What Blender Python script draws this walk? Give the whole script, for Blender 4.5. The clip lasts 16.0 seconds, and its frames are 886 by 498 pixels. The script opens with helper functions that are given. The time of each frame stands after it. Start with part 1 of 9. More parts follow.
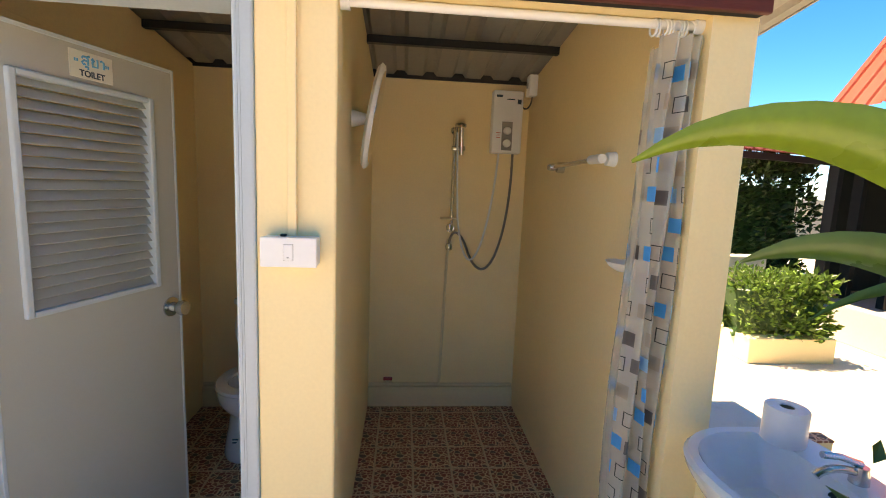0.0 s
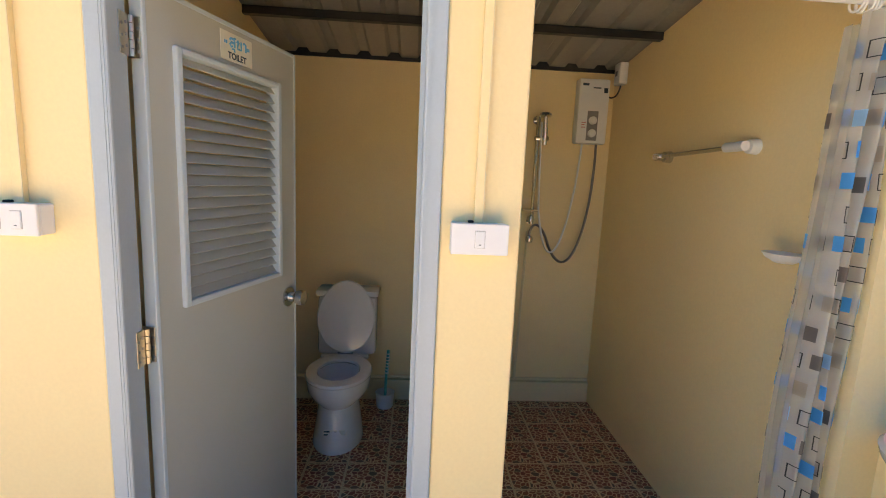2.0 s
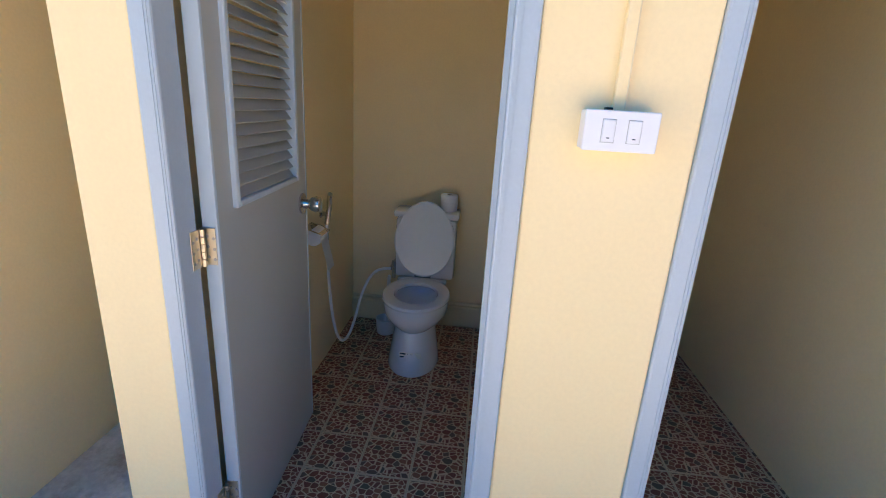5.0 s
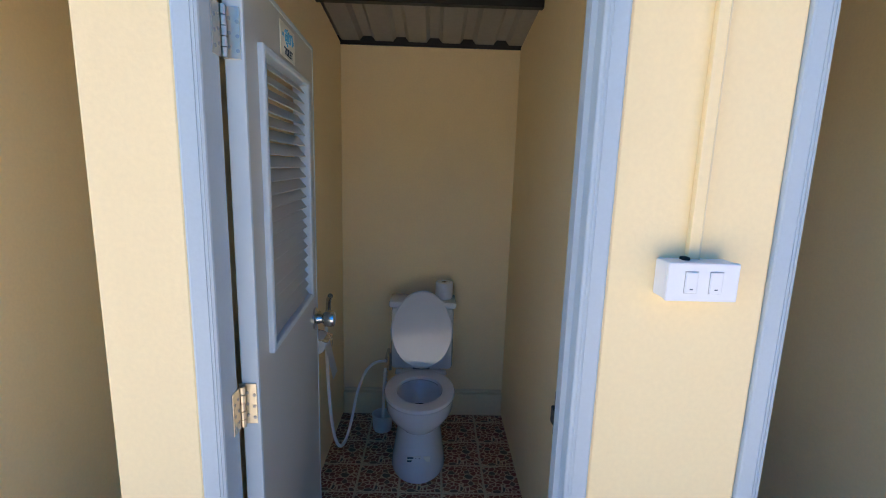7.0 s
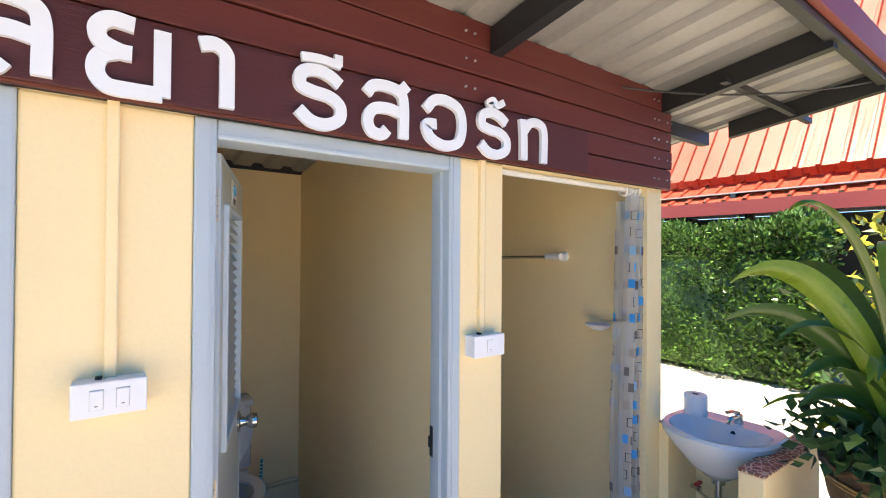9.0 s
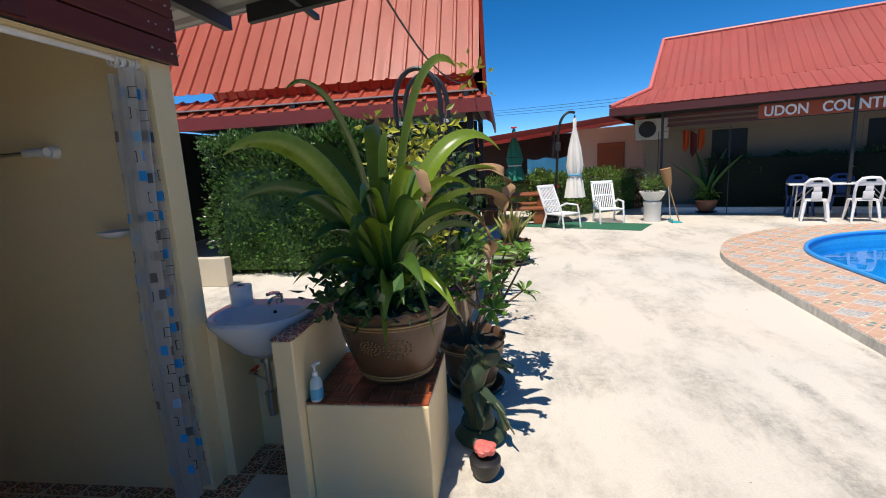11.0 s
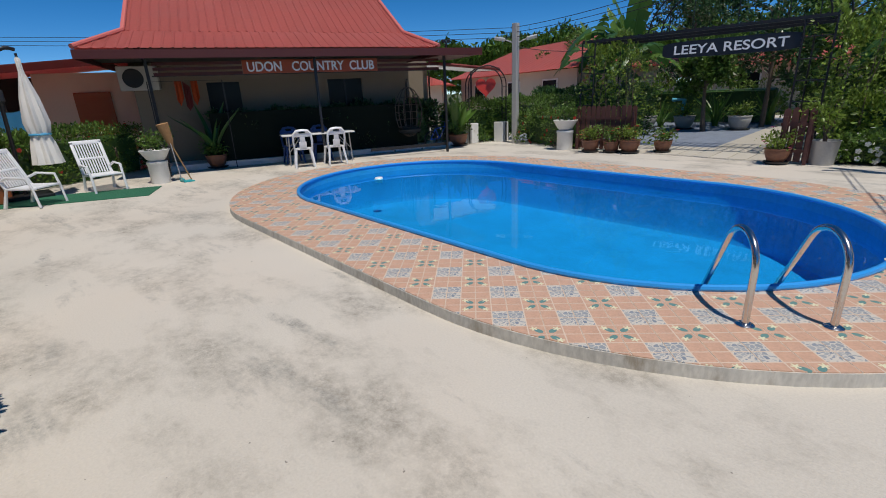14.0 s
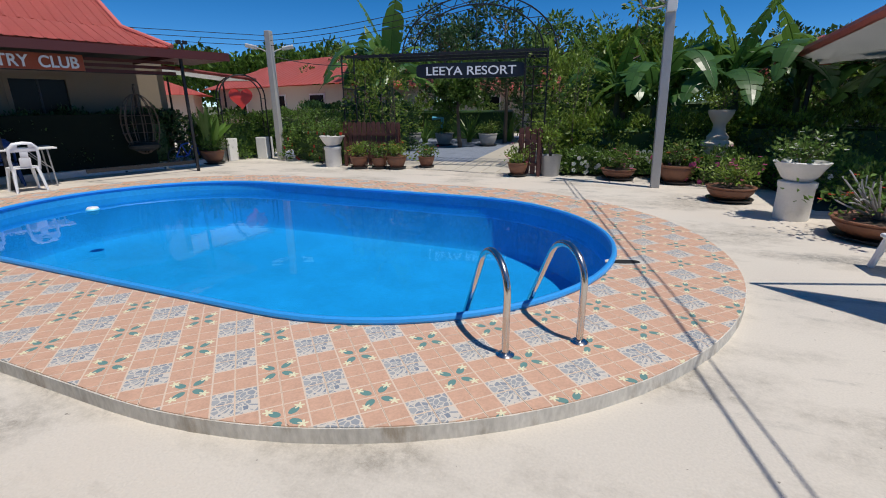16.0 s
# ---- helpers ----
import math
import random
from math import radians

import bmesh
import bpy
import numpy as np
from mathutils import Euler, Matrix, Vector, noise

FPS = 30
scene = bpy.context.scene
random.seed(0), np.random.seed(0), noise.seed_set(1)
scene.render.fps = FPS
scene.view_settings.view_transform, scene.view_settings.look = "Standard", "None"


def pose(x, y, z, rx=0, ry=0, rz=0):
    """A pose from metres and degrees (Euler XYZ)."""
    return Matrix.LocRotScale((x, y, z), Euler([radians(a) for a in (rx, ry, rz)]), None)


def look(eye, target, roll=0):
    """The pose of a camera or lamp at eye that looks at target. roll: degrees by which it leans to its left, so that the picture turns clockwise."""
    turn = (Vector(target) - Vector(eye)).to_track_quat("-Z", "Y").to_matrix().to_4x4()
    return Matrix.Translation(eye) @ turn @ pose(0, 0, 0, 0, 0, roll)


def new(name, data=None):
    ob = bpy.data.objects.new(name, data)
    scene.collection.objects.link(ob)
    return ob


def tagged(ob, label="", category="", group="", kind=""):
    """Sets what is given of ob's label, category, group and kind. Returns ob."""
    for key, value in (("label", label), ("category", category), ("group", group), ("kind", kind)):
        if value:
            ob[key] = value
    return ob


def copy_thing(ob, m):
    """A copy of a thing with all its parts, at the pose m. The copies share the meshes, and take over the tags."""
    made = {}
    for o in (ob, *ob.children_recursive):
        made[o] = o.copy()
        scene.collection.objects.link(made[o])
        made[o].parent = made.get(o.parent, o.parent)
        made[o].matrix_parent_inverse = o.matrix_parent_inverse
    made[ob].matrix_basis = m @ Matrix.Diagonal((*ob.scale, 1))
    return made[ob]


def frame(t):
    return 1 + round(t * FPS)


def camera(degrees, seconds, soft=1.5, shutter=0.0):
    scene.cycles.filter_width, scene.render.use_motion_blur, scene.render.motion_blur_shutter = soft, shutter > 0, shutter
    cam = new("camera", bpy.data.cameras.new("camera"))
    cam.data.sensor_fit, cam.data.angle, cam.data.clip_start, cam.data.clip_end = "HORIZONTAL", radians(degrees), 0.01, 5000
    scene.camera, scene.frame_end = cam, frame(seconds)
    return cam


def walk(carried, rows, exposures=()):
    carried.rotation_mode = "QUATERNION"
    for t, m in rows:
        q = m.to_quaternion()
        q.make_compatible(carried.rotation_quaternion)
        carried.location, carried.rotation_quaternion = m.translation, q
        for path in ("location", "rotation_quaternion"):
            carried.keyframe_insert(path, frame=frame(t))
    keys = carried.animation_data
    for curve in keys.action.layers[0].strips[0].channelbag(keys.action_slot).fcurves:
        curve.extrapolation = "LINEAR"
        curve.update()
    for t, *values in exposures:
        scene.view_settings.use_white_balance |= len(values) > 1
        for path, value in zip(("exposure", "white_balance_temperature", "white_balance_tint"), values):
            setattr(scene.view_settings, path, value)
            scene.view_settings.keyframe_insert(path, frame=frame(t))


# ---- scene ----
cam = camera(87.4, 16.0, soft=1.0)

PATH = [
    (0, (0.392, -1.271, 1.584), (0.564, 0.703, 1.312), 2.3),
    (0.5, (0.289, -1.283, 1.563), (0.451, 0.693, 1.298), 3.2),
    (1, (0.131, -1.293, 1.564), (0.266, 0.685, 1.302), 3.3),
    (1.5, (0.022, -1.295, 1.571), (0.161, 0.683, 1.31), 2.9),
    (2, (-0.067, -1.188, 1.539), (0.061, 0.786, 1.243), 2.5),
    (2.5, (-0.172, -0.959, 1.482), (-0.084, 1.003, 1.107), 1.9),
    (3, (-0.309, -0.948, 1.442), (-0.258, 0.997, 0.977), 2.6),
    (3.5, (-0.51, -1.052, 1.45), (-0.467, 0.877, 0.923), 2.8),
    (4, (-0.754, -1.059, 1.424), (-0.775, 0.861, 0.864), 2.9),
    (4.5, (-1.035, -0.976, 1.42), (-1.152, 0.933, 0.835), 3.2),
    (4.7, (-1.136, -0.993, 1.42), (-1.285, 0.912, 0.83), 3.5),
    (6.8, (-1.547, -0.877, 1.621), (-1.564, 1.076, 1.192), 1.9),
    (7, (-1.529, -0.91, 1.612), (-1.489, 1.057, 1.253), 1.7),
    (7.5, (-1.46, -1.059, 1.712), (-1.204, 0.917, 1.542), 1.7),
    (8, (-1.361, -1.148, 1.752), (-0.86, 0.788, 1.789), 1.3),
    (8.5, (-1.215, -1.241, 1.757), (-0.394, 0.582, 1.829), 0.8),
    (9, (-1.017, -1.313, 1.728), (0.151, 0.31, 1.746), 0.4),
    (9.5, (-0.959, -1.327, 1.649), (0.56, -0.027, 1.622), 0.0),
    (10, (-0.913, -1.363, 1.6), (0.845, -0.418, 1.468), -1.2),
    (10.2, (-0.888, -1.391, 1.584), (0.927, -0.571, 1.406), -1.9),
    (12.3, (-0.416, -1.643, 1.543), (1.403, -2.275, 1.002), -2.9),
    (12.5, (-0.405, -1.669, 1.538), (1.368, -2.409, 0.981), -3.2),
    (13, (-0.433, -1.717, 1.554), (1.217, -2.68, 0.961), -3.9),
    (13.5, (-0.509, -1.79, 1.565), (0.994, -2.957, 0.946), -3.4),
    (14, (-0.557, -1.984, 1.549), (0.77, -3.339, 0.916), -2.6),
    (14.5, (-0.513, -2.151, 1.549), (0.611, -3.689, 0.942), -0.9),
    (15, (-0.418, -2.277, 1.524), (0.526, -3.942, 0.942), -0.3),
    (15.5, (-0.425, -2.467, 1.507), (0.321, -4.223, 0.909), -0.5),
    (16, (-0.479, -2.732, 1.5), (0.103, -4.55, 0.905), -0.4),
]
walk(cam, [(t, look(eye, target, roll)) for t, eye, target, roll in PATH],
     exposures=[(0, 2.30, 11300, 14), (1.5, 2.30, 11800, 14), (2.5, 2.35, 10600, 14), (3.5, 2.4, 8900, 13), (4.5, 2.34, 8200, 13), (7.0, 2.12, 7000, 10), (8.0, 2.28, 8200, 12), (8.5, 2.42, 8200, 12), (9.0, 2.28, 8200, 12), (9.5, 2.04, 8200, 12), (10.2, 1.28, 7600, 11), (12.3, 0.02, 6800, 10), (14, -0.12, 6800, 9.5), (16, 0.06, 6800, 10.5)])

# ---- light ----
world = bpy.data.worlds.new("world")
scene.world = world
world.use_nodes = True
wn = world.node_tree.nodes
sky = wn.new("ShaderNodeTexSky")
sky.sky_type = "NISHITA"
sky.sun_disc = False
SUN_DIR = Vector((-0.348, 0.138, 0.927)).normalized()
sky.sun_elevation = math.asin(SUN_DIR.z)
sky.sun_rotation = math.atan2(SUN_DIR.x, SUN_DIR.y)
sky.altitude, sky.air_density, sky.dust_density, sky.ozone_density = 6000, 1.0, 0.0, 3.0
wn["Background"].inputs[1].default_value = 0.125
deeper = wn.new("ShaderNodeHueSaturation")
deeper.inputs["Saturation"].default_value = 1.35
world.node_tree.links.new(sky.outputs[0], deeper.inputs["Color"])
world.node_tree.links.new(deeper.outputs[0], wn["Background"].inputs[0])
sun = new("sun", bpy.data.lights.new("sun", "SUN"))
sun.data.energy, sun.data.angle, sun.data.color = 3.6, radians(0.53), (1.0, 0.965, 0.91)
sun.matrix_world = look((0, 0, 20), tuple(Vector((0, 0, 20)) - SUN_DIR))


# ---- materials ----
def material(name, color, rough=0.6, metal=0.0, vary=0.12, big=1.2, fine=40.0, bump=0.15, dirt=None, dirt_amount=0.0,
             random_tint=0.0, dirt_range=(0.52, 0.78), dirt_rough=0.68, coat=0.0, stretch=(1, 1, 1), dist=0.004, island=0.0, trans=0.0):
    """A painted or raw surface with variation at two scales, fine relief and stains."""
    m = bpy.data.materials.new(name)
    m.use_nodes = True
    n, l = m.node_tree.nodes, m.node_tree.links
    b = n["Principled BSDF"]
    b.inputs["Roughness"].default_value, b.inputs["Metallic"].default_value = rough, metal
    b.inputs["Coat Weight"].default_value = coat
    tc, mp = n.new("ShaderNodeTexCoord"), n.new("ShaderNodeMapping")
    mp.inputs["Scale"].default_value = stretch
    l.new(tc.outputs["Object"], mp.inputs["Vector"])
    nb_, nf = n.new("ShaderNodeTexNoise"), n.new("ShaderNodeTexNoise")
    nb_.inputs["Scale"].default_value, nb_.inputs["Detail"].default_value = big, 5
    nf.inputs["Scale"].default_value, nf.inputs["Detail"].default_value = fine, 3
    for q in (nb_, nf):
        l.new(mp.outputs[0], q.inputs["Vector"])
    add = n.new("ShaderNodeMath")
    add.operation = "ADD"
    l.new(nb_.outputs["Fac"], add.inputs[0])
    l.new(nf.outputs["Fac"], add.inputs[1])
    last = add.outputs[0]
    if random_tint or island:
        src = n.new("ShaderNodeObjectInfo").outputs["Random"] if random_tint else n.new("ShaderNodeNewGeometry").outputs["Random Per Island"]
        mul = n.new("ShaderNodeMath")
        mul.operation = "MULTIPLY_ADD"
        mul.inputs[1].default_value = (random_tint or island) / max(vary, 0.01)
        l.new(src, mul.inputs[0])
        l.new(last, mul.inputs[2])
        last = mul.outputs[0]
        shift = 0.5 * (random_tint or island) / max(vary, 0.01)
    else:
        shift = 0
    mr = n.new("ShaderNodeMapRange")
    mr.inputs["From Min"].default_value, mr.inputs["From Max"].default_value = 0.5 + shift, 1.5 + shift
    mr.inputs["To Min"].default_value, mr.inputs["To Max"].default_value = 1 - vary, 1 + vary
    mr.clamp = False
    l.new(last, mr.inputs["Value"])
    sc = n.new("ShaderNodeVectorMath")
    sc.operation = "SCALE"
    sc.inputs[0].default_value = color
    l.new(mr.outputs[0], sc.inputs["Scale"])
    out = sc.outputs[0]
    if dirt:
        nd, rp, mx = n.new("ShaderNodeTexNoise"), n.new("ShaderNodeMapRange"), n.new("ShaderNodeMix")
        nd.inputs["Scale"].default_value, nd.inputs["Detail"].default_value, nd.inputs["Roughness"].default_value = big * 0.8, 12, dirt_rough
        l.new(mp.outputs[0], nd.inputs["Vector"])
        rp.inputs["From Min"].default_value, rp.inputs["From Max"].default_value = dirt_range
        rp.inputs["To Max"].default_value = dirt_amount
        l.new(nd.outputs["Fac"], rp.inputs["Value"])
        mx.data_type = "RGBA"
        mx.inputs[7].default_value = (*dirt, 1)
        l.new(rp.outputs[0], mx.inputs[0])
        l.new(out, mx.inputs[6])
        out = mx.outputs[2]
    l.new(out, b.inputs["Base Color"])
    rr = n.new("ShaderNodeMapRange")
    rr.inputs["To Min"].default_value, rr.inputs["To Max"].default_value = max(0.02, rough - 0.08), min(1, rough + 0.08)
    l.new(nb_.outputs["Fac"], rr.inputs["Value"])
    l.new(rr.outputs[0], b.inputs["Roughness"])
    if bump:
        bp = n.new("ShaderNodeBump")
        bp.inputs["Strength"].default_value, bp.inputs["Distance"].default_value = bump, dist
        l.new(nf.outputs["Fac"], bp.inputs["Height"])
        l.new(bp.outputs[0], b.inputs["Normal"])
    if trans:
        tr, ms = n.new("ShaderNodeBsdfTranslucent"), n.new("ShaderNodeMixShader")
        ms.inputs[0].default_value = trans
        l.new(out, tr.inputs["Color"])
        l.new(b.outputs[0], ms.inputs[1])
        l.new(tr.outputs[0], ms.inputs[2])
        l.new(ms.outputs[0], n["Material Output"].inputs["Surface"])
    return m


CREAM = material("cream_wall_paint", (0.92, 0.73, 0.42), 0.6, vary=0.05, big=0.9, fine=90, bump=0.12, dirt=(0.55, 0.42, 0.22), dirt_amount=0.25)
CREAM_LOW = material("pale_skirting_paint", (0.80, 0.66, 0.42), 0.6, vary=0.06, dirt=(0.35, 0.3, 0.22), dirt_amount=0.4)
FRAME = material("blue_grey_frame", (0.43, 0.51, 0.57), 0.4, vary=0.05, fine=120, bump=0.05, dirt=(0.4, 0.42, 0.44), dirt_amount=0.2)
LEAF_GREY = material("grey_door_plastic", (0.46, 0.475, 0.44), 0.35, vary=0.03, fine=200, bump=0.05)
DOOR_EDGE = material("pale_door_trim", (0.52, 0.61, 0.66), 0.4, vary=0.03, bump=0.03)
WHITE = material("white_plastic", (0.80, 0.81, 0.83), 0.35, vary=0.03, bump=0.03)
WHITE_OLD = material("weathered_white_paint", (0.76, 0.75, 0.72), 0.55, vary=0.06, big=5, bump=0.1, dirt=(0.4, 0.38, 0.33), dirt_amount=0.4)
CERAMIC = material("white_glazed_ceramic", (0.78, 0.79, 0.80), 0.08, vary=0.02, bump=0.0, coat=0.3)
CHROME = material("brushed_chrome", (0.62, 0.61, 0.60), 0.22, 1.0, vary=0.05, bump=0.03)
STEEL = material("polished_steel_tube", (0.66, 0.63, 0.60), 0.2, 1.0, vary=0.05, bump=0.02)
HINGE = material("zinc_hinge", (0.68, 0.60, 0.48), 0.35, 1.0, vary=0.1, bump=0.05)
BLACK_STEEL = material("black_painted_steel", (0.015, 0.015, 0.017), 0.45, vary=0.2, bump=0.1)
DARK = material("dark_gap", (0.012, 0.012, 0.012), 0.8, vary=0.1)
ZINC = material("zinc_roof_sheet", (0.34, 0.33, 0.31), 0.5, 0.3, vary=0.1, big=2, dirt=(0.2, 0.17, 0.12), dirt_amount=0.35)
MAROON = material("maroon_wood_board", (0.105, 0.014, 0.009), 0.6, vary=0.18, big=2, fine=30, stretch=(1, 12, 12), bump=0.3, dirt=(0.22, 0.09, 0.07), dirt_amount=0.25)
MAROON_FLAT = material("maroon_sign_board", (0.072, 0.011, 0.011), 0.6, vary=0.12, fine=25, stretch=(1, 14, 14), bump=0.25)
RED_ROOF = material("red_metal_roof", (0.66, 0.175, 0.145), 0.45, vary=0.1, big=0.8, fine=20, bump=0.05, dirt=(0.6, 0.25, 0.22), dirt_amount=0.4)
ORANGE_ROOF = material("orange_red_roof", (0.62, 0.13, 0.075), 0.4, vary=0.08, big=0.8, bump=0.05, dirt=(0.6, 0.25, 0.18), dirt_amount=0.4)
RED_TRIM = material("dark_red_trim", (0.20, 0.028, 0.022), 0.5, vary=0.12)
KERB = material("grey_mortar_edge", (0.58, 0.56, 0.51), 0.9, vary=0.3, big=5, bump=0.5, dirt=(0.30, 0.24, 0.17), dirt_amount=0.75, dirt_range=(0.53, 0.66), stretch=(1, 1, 0.4))
POOL_BLUE = material("blue_pool_liner", (0.001, 0.33, 0.68), 0.7, vary=0.22, big=2.0, fine=22, bump=0.0)
RIM_BLUE = material("light_blue_rim", (0.03, 0.32, 0.80), 0.3, vary=0.05, bump=0.0)
HOUSE_WALL = material("pale_house_plaster", (0.56, 0.50, 0.40), 0.7, vary=0.06, dirt=(0.35, 0.31, 0.26), dirt_amount=0.35)
GLASS_DARK = material("dark_window_glass", (0.012, 0.013, 0.015), 0.16, vary=0.05, bump=0.0)
SOIL = material("dark_soil", (0.05, 0.035, 0.025), 0.95, vary=0.3, fine=50, bump=0.8, dist=0.02)
TERRACOTTA = material("brown_glazed_pot", (0.115, 0.060, 0.032), 0.38, vary=0.25, big=4, bump=0.1, dirt=(0.2, 0.12, 0.06), dirt_amount=0.4)
RED_POT = material("red_clay_pot", (0.22, 0.095, 0.055), 0.6, vary=0.2, big=4, bump=0.15, dirt=(0.12, 0.07, 0.05), dirt_amount=0.6)
OCHRE = material("ochre_pot_paint", (0.42, 0.25, 0.09), 0.5, vary=0.2, big=20)
LEAF = material("hedge_leaf", (0.11, 0.195, 0.035), 0.42, vary=0.12, island=0.65, bump=0, trans=0.35)
LEAF_HEDGE = material("glossy_hedge_leaf", (0.075, 0.16, 0.035), 0.28, vary=0.12, island=0.7, bump=0, trans=0.25)
LEAF_LIGHT = material("light_green_leaf", (0.18, 0.27, 0.042), 0.4, vary=0.1, island=0.5, bump=0, trans=0.38)
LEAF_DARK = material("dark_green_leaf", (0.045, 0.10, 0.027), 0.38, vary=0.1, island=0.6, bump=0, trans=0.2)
STRAP = material("bromeliad_leaf", (0.17, 0.26, 0.028), 0.3, vary=0.18, big=6, fine=60, bump=0.05, island=0.35, trans=0.25)
STRAP_DARK = material("dark_bromeliad_leaf", (0.060, 0.125, 0.024), 0.3, vary=0.15, big=6, fine=60, bump=0.05, island=0.4, trans=0.2)
DRY = material("dry_brown_leaf", (0.36, 0.22, 0.11), 0.8, vary=0.25, big=8, fine=40, bump=0.3, trans=0.15)
BARK = material("grey_brown_bark", (0.16, 0.12, 0.09), 0.9, vary=0.25, fine=30, bump=0.6, dist=0.01)
WOOD = material("red_brown_bench_wood", (0.28, 0.085, 0.03), 0.4, vary=0.2, fine=20, stretch=(1, 10, 10), bump=0.2)
HOSE_STEEL = material("dark_braided_hose", (0.22, 0.20, 0.18), 0.4, 0.7, vary=0.15, big=40, bump=0.1)
GALV = material("galvanised_post", (0.40, 0.40, 0.40), 0.5, 0.4, vary=0.12, big=3)
CONCRETE_POST = material("concrete_pole", (0.42, 0.41, 0.39), 0.85, vary=0.12, fine=40, bump=0.3)
PINK = material("pink_petal", (0.70, 0.10, 0.32), 0.5, vary=0.15, bump=0, trans=0.3)
RED_FLOWER = material("red_petal", (0.62, 0.05, 0.035), 0.5, vary=0.2, bump=0, trans=0.3)
WHITE_FLOWER = material("white_petal", (0.80, 0.80, 0.78), 0.5, vary=0.06, bump=0, trans=0.3)
YELLOW_LEAF = material("yellow_green_leaf", (0.36, 0.36, 0.04), 0.45, vary=0.1, island=0.4, bump=0, trans=0.3)
GREEN_CLOTH = material("green_umbrella_cloth", (0.012, 0.26, 0.19), 0.8, vary=0.1, fine=120, bump=0.2)
WHITE_CLOTH = material("white_umbrella_cloth", (0.74, 0.72, 0.68), 0.85, vary=0.08, big=6, fine=120, bump=0.2)
ORANGE_CLOTH = material("orange_cloth", (0.62, 0.10, 0.025), 0.8, vary=0.15, fine=100, bump=0.2)
BLUE_TARP = material("light_blue_sheet", (0.08, 0.38, 0.66), 0.6, vary=0.15, big=3)
MAT_GREEN = material("green_floor_mat", (0.02, 0.13, 0.07), 0.95, vary=0.2, fine=150, bump=0.6)
BLACK_SIGN = material("black_sign_board", (0.010, 0.011, 0.016), 0.35, vary=0.2)
ORANGE_SIGN = material("orange_red_sign_board", (0.33, 0.062, 0.022), 0.6, vary=0.15, stretch=(1, 8, 8))
GRAVEL = material("blue_grey_gravel", (0.20, 0.235, 0.30), 0.9, vary=0.35, big=3, fine=25, bump=0.9, dist=0.03)
GRASS = material("far_ground", (0.10, 0.11, 0.045), 0.95, vary=0.3, big=0.3, fine=8, bump=0.5, dist=0.05)
PAVE = material("walkway_slab", (0.50, 0.46, 0.39), 0.85, vary=0.1, random_tint=0.12, bump=0.25)
STATUE_GREEN = material("faded_green_glaze", (0.032, 0.060, 0.030), 0.55, vary=0.3, big=12, bump=0.3, dirt=(0.28, 0.13, 0.05), dirt_amount=0.8)
BROWN_GLAZE = material("brown_statue_glaze", (0.20, 0.095, 0.04), 0.55, vary=0.25, big=10, bump=0.3)
INK = material("dark_ink", (0.02, 0.05, 0.08), 0.6, vary=0.05, bump=0)
SIGN_BLUE = material("light_blue_ink", (0.08, 0.38, 0.62), 0.6, vary=0.05, bump=0)
PAPER = material("pale_plate", (0.74, 0.74, 0.66), 0.5, vary=0.04, bump=0)
HEATER_GREY = material("heater_panel_grey", (0.24, 0.24, 0.25), 0.4, vary=0.03, bump=0)
RED_VALVE = material("red_valve_plastic", (0.55, 0.03, 0.02), 0.4, vary=0.08, bump=0)
STRAW = material("broom_straw", (0.36, 0.20, 0.09), 0.9, vary=0.3, fine=80, stretch=(1, 1, 0.1), bump=0.4)
TURQUOISE = material("turquoise_plastic", (0.02, 0.38, 0.42), 0.4, vary=0.06, bump=0)
ORANGE_TILE = material("orange_mosaic_tile", (0.36, 0.085, 0.035), 0.3, vary=0.15, random_tint=0.25, island=0, bump=0.08)
# Near-black for dark panels, and for surfaces coloured as shade under roofs.
DARK_PANEL_SHADE = material("dark_panel_and_shade", (0.02, 0.023, 0.022), 0.6, vary=0.15)
ROOF_UNDER = material("pale_roof_lining", (0.55, 0.55, 0.53), 0.6, vary=0.06)


